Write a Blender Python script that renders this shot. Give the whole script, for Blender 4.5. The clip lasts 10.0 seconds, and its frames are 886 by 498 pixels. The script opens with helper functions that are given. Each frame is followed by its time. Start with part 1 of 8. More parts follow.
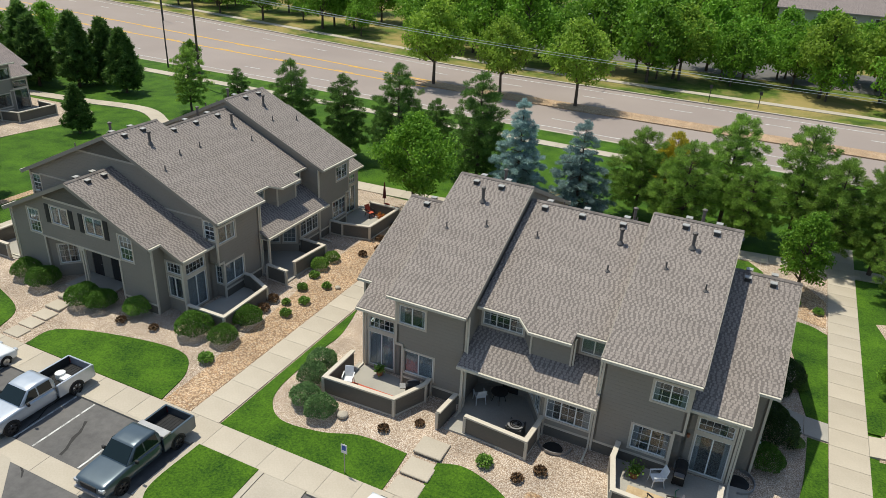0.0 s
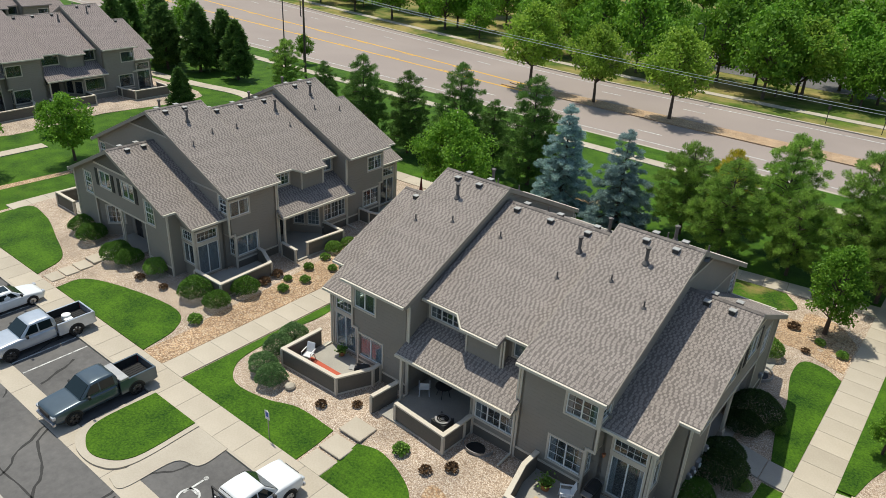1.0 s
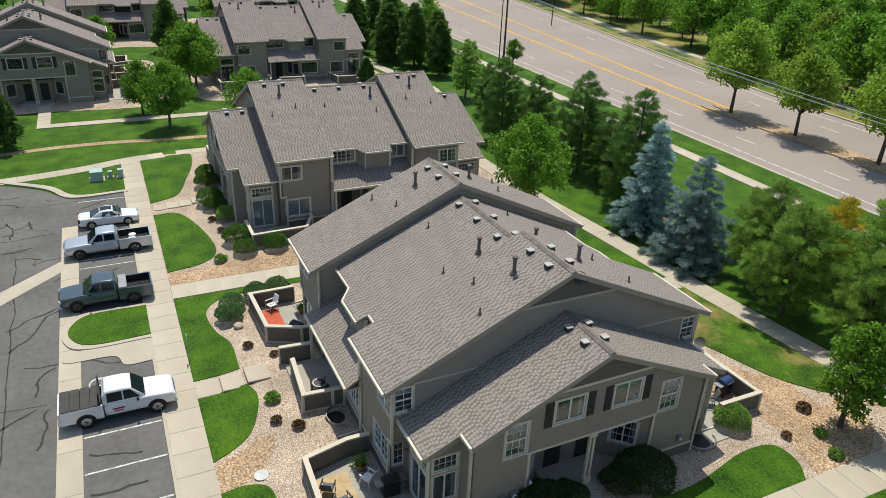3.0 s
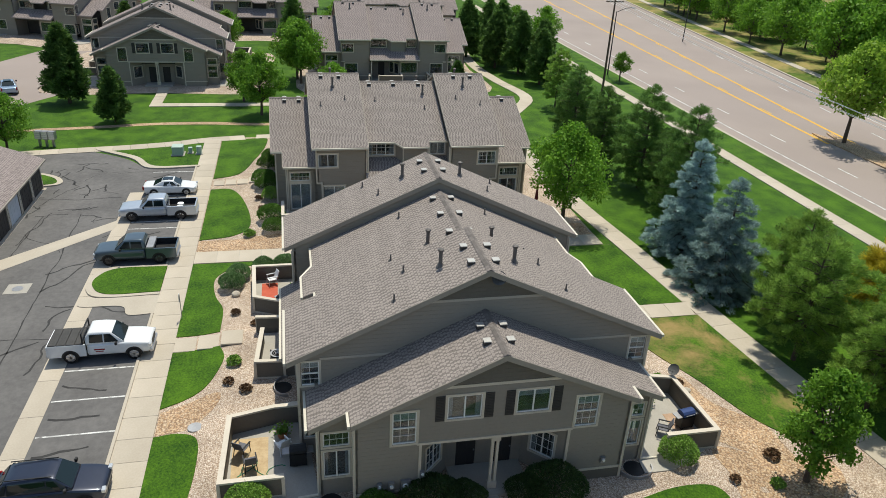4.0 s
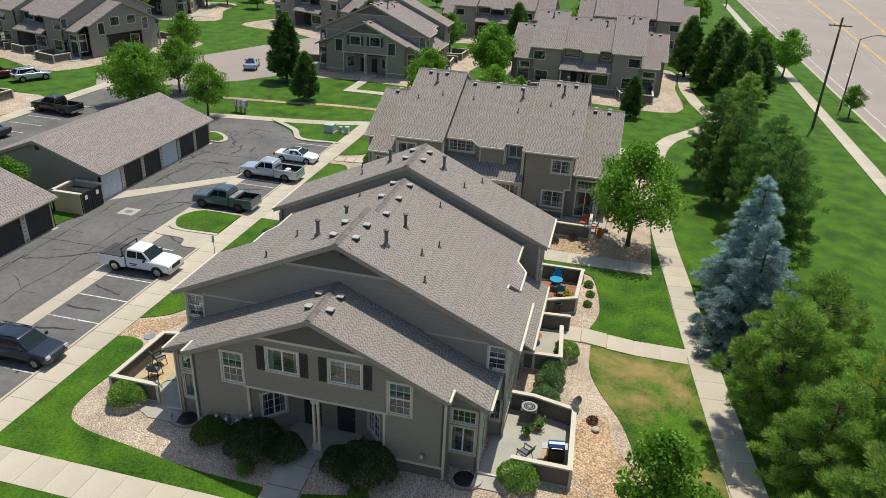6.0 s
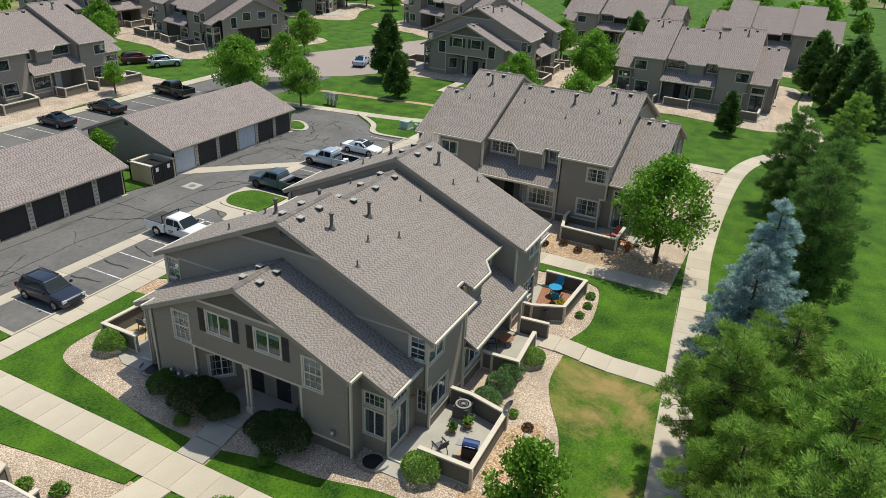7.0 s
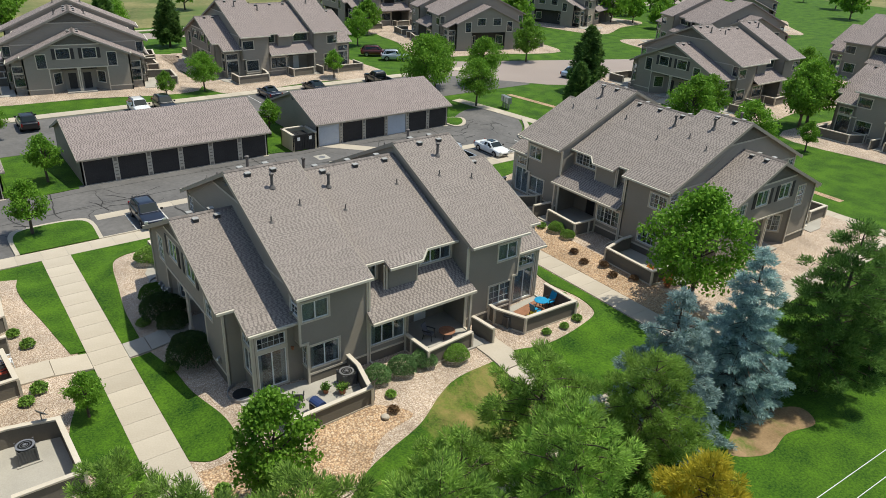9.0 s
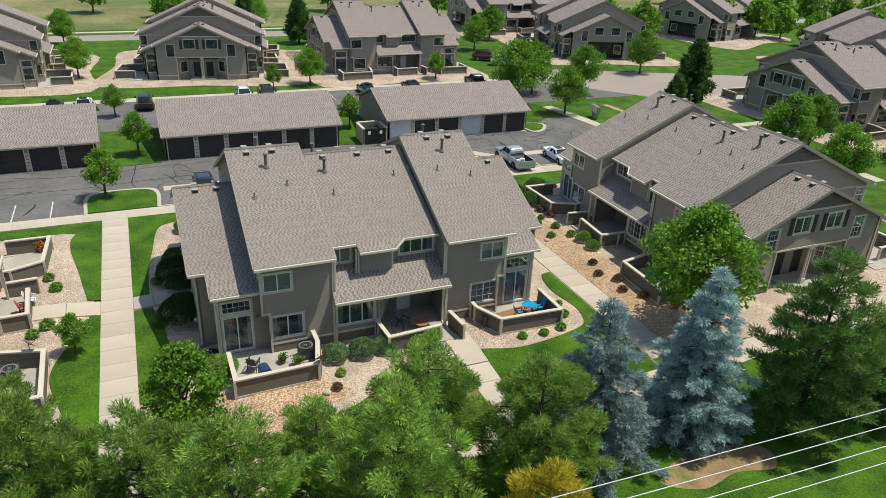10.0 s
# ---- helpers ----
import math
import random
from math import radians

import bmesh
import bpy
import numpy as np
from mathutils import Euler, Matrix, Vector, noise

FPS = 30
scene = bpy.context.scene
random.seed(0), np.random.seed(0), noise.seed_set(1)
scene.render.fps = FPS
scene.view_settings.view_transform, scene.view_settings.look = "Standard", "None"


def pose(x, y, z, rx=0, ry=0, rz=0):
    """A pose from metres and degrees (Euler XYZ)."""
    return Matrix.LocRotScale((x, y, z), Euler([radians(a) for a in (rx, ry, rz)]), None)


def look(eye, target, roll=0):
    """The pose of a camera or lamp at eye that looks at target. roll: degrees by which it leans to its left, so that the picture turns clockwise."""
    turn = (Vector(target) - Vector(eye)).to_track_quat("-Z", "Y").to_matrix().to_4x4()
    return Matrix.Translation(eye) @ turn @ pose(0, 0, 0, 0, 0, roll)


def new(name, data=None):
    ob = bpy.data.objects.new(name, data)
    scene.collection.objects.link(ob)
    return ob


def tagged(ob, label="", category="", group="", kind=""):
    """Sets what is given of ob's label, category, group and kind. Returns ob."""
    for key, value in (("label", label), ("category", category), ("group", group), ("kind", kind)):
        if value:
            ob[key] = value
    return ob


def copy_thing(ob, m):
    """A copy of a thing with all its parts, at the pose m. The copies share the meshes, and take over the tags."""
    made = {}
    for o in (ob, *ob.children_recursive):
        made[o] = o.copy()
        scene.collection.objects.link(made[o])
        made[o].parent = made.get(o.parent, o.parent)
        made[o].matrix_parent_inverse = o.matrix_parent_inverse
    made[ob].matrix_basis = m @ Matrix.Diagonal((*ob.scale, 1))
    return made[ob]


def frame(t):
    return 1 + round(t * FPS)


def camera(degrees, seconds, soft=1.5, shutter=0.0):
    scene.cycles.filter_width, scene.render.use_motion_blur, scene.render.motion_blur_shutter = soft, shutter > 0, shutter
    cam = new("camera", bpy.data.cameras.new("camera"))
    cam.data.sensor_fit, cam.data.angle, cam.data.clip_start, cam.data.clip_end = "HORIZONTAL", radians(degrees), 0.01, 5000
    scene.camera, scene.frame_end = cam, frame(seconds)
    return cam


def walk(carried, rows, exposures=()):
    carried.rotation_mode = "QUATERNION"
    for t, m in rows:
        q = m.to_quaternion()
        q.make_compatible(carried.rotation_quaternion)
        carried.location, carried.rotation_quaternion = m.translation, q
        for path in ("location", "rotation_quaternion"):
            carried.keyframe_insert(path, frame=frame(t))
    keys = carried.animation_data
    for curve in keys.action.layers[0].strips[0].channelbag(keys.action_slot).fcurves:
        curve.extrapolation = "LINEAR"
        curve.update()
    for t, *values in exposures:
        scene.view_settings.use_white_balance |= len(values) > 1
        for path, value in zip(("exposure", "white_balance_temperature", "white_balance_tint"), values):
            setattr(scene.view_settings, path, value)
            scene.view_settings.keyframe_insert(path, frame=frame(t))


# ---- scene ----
cam = camera(63.5, 10.0, soft=0.6)
# seconds, the eye, the point looked at, the roll
ROWS = [
    (0.0, (0.69, 0.931, 23.91), (-0.055, 2.564, 23.028), 3.0),
    (0.5, (5.087, 2.942, 23.952), (4.164, 4.479, 23.067), 3.0),
    (1.0, (9.375, 5.521, 24.007), (8.279, 6.939, 23.119), 3.1),
    (1.5, (13.188, 8.572, 24.077), (11.938, 9.853, 23.185), 2.8),
    (2.0, (16.778, 12.135, 24.099), (15.385, 13.257, 23.204), 2.7),
    (2.5, (19.739, 15.857, 24.025), (18.229, 16.816, 23.131), 2.3),
    (4.0, (26.033, 28.804, 23.585), (24.281, 29.205, 22.707), 3.0),
    (4.5, (27.091, 33.279, 23.612), (25.306, 33.485, 22.735), 2.8),
    (5.0, (27.673, 38.29, 23.658), (25.875, 38.284, 22.781), 3.1),
    (5.5, (27.684, 42.895, 23.659), (25.898, 42.695, 22.781), 2.9),
    (7.0, (24.592, 57.267, 23.659), (22.98, 56.474, 22.78), 2.6),
    (7.5, (22.516, 61.668, 23.637), (21.003, 60.697, 22.761), 2.5),
    (8.0, (19.893, 65.969, 23.629), (18.502, 64.827, 22.755), 2.6),
    (8.5, (16.839, 69.842, 23.579), (15.588, 68.547, 22.707), 2.4),
    (9.0, (13.255, 73.411, 23.494), (12.165, 71.978, 22.623), 2.5),
    (9.5, (9.325, 76.454, 23.398), (8.408, 74.903, 22.53), 2.4),
    (10.0, (5.002, 79.16, 23.271), (4.273, 77.51, 22.407), 2.5),
]
walk(cam, [(t, look(eye, target, roll)) for t, eye, target, roll in ROWS], [(0.0, 0.0, 6800, 3), (10.0, 0.08, 6800, 3)])

# ---- world and sun ----
SUN_EL = 69.0   # the sun stands high, over -x and a little towards +y
world = bpy.data.worlds.new("sky")
scene.world = world
world.use_nodes = True
wn = world.node_tree.nodes
sky = wn.new("ShaderNodeTexSky")
sky.sky_type = "NISHITA"
sky.sun_disc = False
sky.sun_elevation = radians(SUN_EL)
sky.sun_rotation = radians(288.0)
world.node_tree.links.new(sky.outputs["Color"], wn["Background"].inputs["Color"])
wn["Background"].inputs["Strength"].default_value = 0.14
sun_data = bpy.data.lights.new("sun", "SUN")
sun_data.energy, sun_data.angle, sun_data.color = 4.2, radians(0.6), (1.0, 0.95, 0.87)
sun = new("sun", sun_data)
sun.matrix_world = look((-34.0, 11.0, 92.0), (0, 0, 0))


# ---- materials ----
def mat(name, c1, c2=None, scale=3.0, rough=0.85, metal=0.0, bump=0.0, fine=40.0, detail=6.0, island=0.0, spec=0.3, c3=None, big=0.25):
    """Two-scale mottled surface: colours c1 to c2 by fine noise, tinted at large scale, relief by bump."""
    m = bpy.data.materials.new(name)
    m.use_nodes = True
    nt = m.node_tree
    n, l = nt.nodes, nt.links
    b = n["Principled BSDF"]
    b.inputs["Roughness"].default_value = rough
    b.inputs["Metallic"].default_value = metal
    b.inputs["Specular IOR Level"].default_value = spec
    if c2 is None:
        b.inputs["Base Color"].default_value = (*c1, 1)
        return m
    tc = n.new("ShaderNodeTexCoord")
    n1 = n.new("ShaderNodeTexNoise")
    n1.inputs["Scale"].default_value = fine
    n1.inputs["Detail"].default_value = detail
    n1.inputs["Roughness"].default_value = 0.68
    l.new(tc.outputs["Object"], n1.inputs["Vector"])
    n2 = n.new("ShaderNodeTexNoise")
    n2.inputs["Scale"].default_value = scale
    n2.inputs["Detail"].default_value = 4
    l.new(tc.outputs["Object"], n2.inputs["Vector"])
    add = n.new("ShaderNodeMath")
    add.operation = "MULTIPLY_ADD"
    l.new(n2.outputs["Fac"], add.inputs[0])
    add.inputs[1].default_value = big * 4
    l.new(n1.outputs["Fac"], add.inputs[2])
    rmp = n.new("ShaderNodeValToRGB")
    e = rmp.color_ramp.elements
    e[0].position, e[0].color = 0.36, (*c1, 1)
    e[1].position, e[1].color = 0.64, (*c2, 1)
    if c3:
        x = rmp.color_ramp.elements.new(0.97)
        x.color = (*c3, 1)
    sub = n.new("ShaderNodeMath")
    sub.operation = "MULTIPLY"
    sub.inputs[1].default_value = 1 / (1 + big * 4)
    l.new(add.outputs[0], sub.inputs[0])
    l.new(sub.outputs[0], rmp.inputs["Fac"])
    col = rmp.outputs["Color"]
    if island:
        geo = n.new("ShaderNodeNewGeometry")
        hsv = n.new("ShaderNodeHueSaturation")
        mr = n.new("ShaderNodeMapRange")
        mr.inputs["To Min"].default_value, mr.inputs["To Max"].default_value = 1 - island, 1 + island
        l.new(geo.outputs["Random Per Island"], mr.inputs["Value"])
        l.new(mr.outputs["Result"], hsv.inputs["Value"])
        l.new(col, hsv.inputs["Color"])
        col = hsv.outputs["Color"]
    l.new(col, b.inputs["Base Color"])
    if bump:
        bp = n.new("ShaderNodeBump")
        bp.inputs["Strength"].default_value = bump
        bp.inputs["Distance"].default_value = 0.02
        l.new(n1.outputs["Fac"], bp.inputs["Height"])
        l.new(bp.outputs["Normal"], b.inputs["Normal"])
    return m


def lap(m, pitch=0.2, depth=0.022):
    """Lap siding relief: a sawtooth in height, by the world's z."""
    n, l = m.node_tree.nodes, m.node_tree.links
    b = n["Principled BSDF"]
    geo = n.new("ShaderNodeNewGeometry")
    sep = n.new("ShaderNodeSeparateXYZ")
    l.new(geo.outputs["Position"], sep.inputs[0])
    dv = n.new("ShaderNodeMath")
    dv.operation = "DIVIDE"
    dv.inputs[1].default_value = pitch
    l.new(sep.outputs["Z"], dv.inputs[0])
    fr = n.new("ShaderNodeMath")
    fr.operation = "FRACT"
    l.new(dv.outputs[0], fr.inputs[0])
    inv = n.new("ShaderNodeMath")
    inv.operation = "SUBTRACT"
    inv.inputs[0].default_value = 1.0
    l.new(fr.outputs[0], inv.inputs[1])
    bp = n.new("ShaderNodeBump")
    bp.inputs["Strength"].default_value = 1.0
    bp.inputs["Distance"].default_value = depth
    l.new(inv.outputs[0], bp.inputs["Height"])
    l.new(bp.outputs["Normal"], b.inputs["Normal"])
    return m


def glass_mat(name, tint):
    m = bpy.data.materials.new(name)
    m.use_nodes = True
    b = m.node_tree.nodes["Principled BSDF"]
    b.inputs["Base Color"].default_value = (*tint, 1)
    b.inputs["Roughness"].default_value = 0.03
    b.inputs["Transmission Weight"].default_value = 0.96
    b.inputs["IOR"].default_value = 1.5
    return m


def shingle_mat(name, c1, c2, c3):
    """Laminated roof shingles: in each course proud light tabs stand over darker slots, shifted course by course."""
    m = bpy.data.materials.new(name)
    m.use_nodes = True
    n, l = m.node_tree.nodes, m.node_tree.links
    b = n["Principled BSDF"]
    b.inputs["Roughness"].default_value = 0.93
    b.inputs["Specular IOR Level"].default_value = 0.2
    uv = n.new("ShaderNodeUVMap")
    sep = n.new("ShaderNodeSeparateXYZ")
    l.new(uv.outputs["UV"], sep.inputs[0])

    def op(kind, a, c=None, d=None):
        x = n.new("ShaderNodeMath")
        x.operation = kind
        for k, v in enumerate((a, c, d)):
            if v is None:
                continue
            if isinstance(v, (int, float)):
                x.inputs[k].default_value = v
            else:
                l.new(v, x.inputs[k])
        return x.outputs[0]

    course = op("DIVIDE", sep.outputs["Y"], 0.14)
    row = op("FLOOR", course)
    shift = n.new("ShaderNodeTexWhiteNoise")
    shift.noise_dimensions = "1D"
    l.new(row, shift.inputs["W"])
    across = op("MULTIPLY_ADD", sep.outputs["X"], 1 / 0.24, op("MULTIPLY", shift.outputs["Value"], 37.0))
    cell = op("FLOOR", across)
    vec = n.new("ShaderNodeCombineXYZ")
    l.new(cell, vec.inputs[0])
    l.new(row, vec.inputs[1])
    rnd = n.new("ShaderNodeTexWhiteNoise")
    rnd.noise_dimensions = "2D"
    l.new(vec.outputs[0], rnd.inputs["Vector"])
    limit = op("MULTIPLY_ADD", rnd.outputs["Value"], 0.62, 0.1)
    slot = op("LESS_THAN", op("FRACT", across), limit)
    # dark line at each course's edge: the gap, with its shadow painted in
    lip = op("LESS_THAN", op("FRACT", course), 0.1)
    col = n.new("ShaderNodeMix")
    col.data_type = "RGBA"
    l.new(slot, col.inputs["Factor"])
    col.inputs["A"].default_value = (*c1, 1)
    col.inputs["B"].default_value = (*c2, 1)
    edge = n.new("ShaderNodeMix")
    edge.data_type = "RGBA"
    l.new(op("MULTIPLY", lip, 0.7), edge.inputs["Factor"])
    l.new(col.outputs["Result"], edge.inputs["A"])
    edge.inputs["B"].default_value = (*c3, 1)
    nz = n.new("ShaderNodeTexNoise")
    nz.inputs["Scale"].default_value = 0.6
    nz.inputs["Detail"].default_value = 7
    streak = n.new("ShaderNodeMapping")
    streak.inputs["Scale"].default_value = (0.7, 2.4, 1.0)
    l.new(uv.outputs["UV"], streak.inputs["Vector"])
    l.new(streak.outputs["Vector"], nz.inputs["Vector"])
    ng = n.new("ShaderNodeTexNoise")
    ng.inputs["Scale"].default_value = 60
    ng.inputs["Detail"].default_value = 2
    l.new(uv.outputs["UV"], ng.inputs["Vector"])
    tone = op("MULTIPLY_ADD", nz.outputs["Fac"], 0.4, op("MULTIPLY_ADD", rnd.outputs["Value"], 0.16, op("MULTIPLY", ng.outputs["Fac"], 0.35)))
    hsv = n.new("ShaderNodeHueSaturation")
    l.new(op("ADD", tone, 0.53), hsv.inputs["Value"])
    l.new(edge.outputs["Result"], hsv.inputs["Color"])
    l.new(hsv.outputs["Color"], b.inputs["Base Color"])
    bp = n.new("ShaderNodeBump")
    bp.inputs["Strength"].default_value = 0.6
    bp.inputs["Distance"].default_value = 0.012
    bp.invert = True
    l.new(op("MAXIMUM", slot, lip), bp.inputs["Height"])
    l.new(bp.outputs["Normal"], b.inputs["Normal"])
    return m


SIDING = lap(mat("siding_taupe", (0.262, 0.230, 0.192), (0.292, 0.258, 0.216), 0.5, 0.75, fine=9))
SIDING_DARK = lap(mat("siding_dark", (0.130, 0.115, 0.094), (0.155, 0.137, 0.114), 0.5, 0.75, fine=9))
TRIM = mat("trim_cream", (0.52, 0.46, 0.38), (0.60, 0.54, 0.45), 0.8, 0.6, fine=12)
GUTTER = mat("gutter_cream", (0.56, 0.52, 0.43), (0.62, 0.57, 0.48), 0.8, 0.45, fine=8)
WHITE = mat("white_vinyl", (0.72, 0.72, 0.70), (0.80, 0.80, 0.78), 1, 0.5, fine=12)
SHINGLE = shingle_mat("shingle", (0.318, 0.275, 0.251), (0.182, 0.157, 0.145), (0.10, 0.086, 0.08))
SHINGLE_OLD = shingle_mat("shingle_mauve", (0.325, 0.272, 0.258), (0.175, 0.146, 0.14), (0.11, 0.092, 0.088))
GLASS = glass_mat("window_glass", (0.62, 0.70, 0.74))
BLIND = mat("window_blind", (0.55, 0.54, 0.5), (0.62, 0.61, 0.57), 2, 0.8, fine=3)
CURTAIN = mat("curtain", (0.38, 0.36, 0.36), (0.5, 0.47, 0.45), 2, 0.9, fine=6)
# near-black colour that paints the shade of unlit rooms
ROOM_SHADE = mat("room_dark", (0.06, 0.055, 0.05), (0.08, 0.075, 0.07), 1, 0.95, fine=3)
SHUTTER = mat("shutter_paint", (0.035, 0.033, 0.034), (0.05, 0.047, 0.047), 2, 0.55, fine=20)
DOOR_PAINT = mat("door_charcoal", (0.030, 0.028, 0.028), (0.045, 0.042, 0.042), 1.5, 0.6, fine=15)
CONCRETE = mat("concrete", (0.40, 0.35, 0.285), (0.49, 0.435, 0.36), 0.5, 0.9, bump=0.15, fine=14, detail=10)
CONCRETE_GREY = mat("concrete_grey", (0.33, 0.31, 0.275), (0.42, 0.39, 0.345), 0.6, 0.9, bump=0.15, fine=14, detail=10)
ASPHALT = mat("asphalt", (0.10, 0.096, 0.095), (0.165, 0.157, 0.153), 0.3, 0.95, bump=0.3, fine=2.5, detail=14)
ROAD_MAT = mat("road_concrete", (0.275, 0.228, 0.208), (0.335, 0.28, 0.252), 0.08, 0.9, bump=0.1, fine=6, detail=12)
SEAL = mat("crack_sealer", (0.022, 0.021, 0.021), (0.04, 0.038, 0.037), 1, 0.7, fine=8)
PAINT_W = mat("road_paint_white", (0.55, 0.55, 0.53), (0.72, 0.72, 0.7), 1, 0.8, fine=12)
PAINT_Y = mat("road_paint_yellow", (0.60, 0.34, 0.04), (0.72, 0.42, 0.06), 1, 0.8, fine=12)


def patchy(m, dry, scale, lo, hi):
    """Worn patches: blends towards a dry colour where a broad noise runs high."""
    n, l = m.node_tree.nodes, m.node_tree.links
    b = n["Principled BSDF"]
    src = b.inputs["Base Color"].links[0].from_socket
    tc = n.new("ShaderNodeTexCoord")
    nz = n.new("ShaderNodeTexNoise")
    nz.inputs["Scale"].default_value = scale
    nz.inputs["Detail"].default_value = 7
    nz.inputs["Distortion"].default_value = 0.4
    nz.inputs["Roughness"].default_value = 0.7
    l.new(tc.outputs["Object"], nz.inputs["Vector"])
    mr = n.new("ShaderNodeMapRange")
    mr.inputs["From Min"].default_value, mr.inputs["From Max"].default_value = lo, hi
    l.new(nz.outputs["Fac"], mr.inputs["Value"])
    mx = n.new("ShaderNodeMix")
    mx.data_type = "RGBA"
    l.new(mr.outputs["Result"], mx.inputs["Factor"])
    l.new(src, mx.inputs["A"])
    mx.inputs["B"].default_value = (*dry, 1)
    l.new(mx.outputs["Result"], b.inputs["Base Color"])
    return m


PAINT_W = patchy(PAINT_W, (0.19, 0.18, 0.175), 2.5, 0.46, 0.66)
GRASS = patchy(mat("lawn", (0.004, 0.034, 0.0005), (0.084, 0.182, 0.008), 0.5, 0.95, bump=1.0, fine=9, detail=15, big=0.16), (0.10, 0.135, 0.02), 0.16, 0.6, 0.95)
GRASS_WORN = patchy(mat("lawn_worn", (0.005, 0.036, 0.001), (0.09, 0.185, 0.010), 0.5, 0.95, bump=1.0, fine=9, detail=15, big=0.16), (0.27, 0.20, 0.075), 0.19, 0.49, 0.66)
GRASS_VERGE = patchy(mat("verge_grass", (0.02, 0.05, 0.006), (0.13, 0.19, 0.02), 0.3, 0.95, bump=0.8, fine=6, detail=15), (0.30, 0.235, 0.085), 0.07, 0.44, 0.60)
GRASS_DRY = mat("lawn_dry", (0.17, 0.15, 0.045), (0.30, 0.225, 0.09), 0.7, 0.95, bump=0.5, fine=9, detail=14)
FIELD = patchy(mat("dry_field", (0.075, 0.10, 0.028), (0.27, 0.235, 0.105), 0.09, 0.95, fine=1.2, detail=14, big=0.35), (0.09, 0.135, 0.035), 0.03, 0.48, 0.62)
METAL_GREY = mat("galvanised", (0.30, 0.30, 0.31), (0.38, 0.38, 0.39), 2, 0.45, 0.7, fine=10)
PIPE = mat("vent_pipe_paint", (0.11, 0.10, 0.095), (0.16, 0.145, 0.14), 2, 0.6, 0.2, fine=10)
# dark vent body, with the shade on its front put into the colour
VENT_SHADED = mat("roof_vent", (0.045, 0.041, 0.039), (0.07, 0.064, 0.06), 2, 0.7, fine=10)
VENT_LID = mat("roof_vent_lid", (0.36, 0.35, 0.335), (0.46, 0.45, 0.43), 2, 0.5, 0.3, fine=10)
BLACK = mat("black_plastic", (0.015, 0.015, 0.016), (0.028, 0.028, 0.03), 3, 0.5, fine=20)
WOOD_POLE = mat("pole_wood", (0.075, 0.052, 0.038), (0.12, 0.088, 0.066), 2, 0.9, bump=0.3, fine=12)
BARK = mat("bark", (0.075, 0.055, 0.042), (0.13, 0.10, 0.078), 3, 0.95, bump=0.5, fine=25)


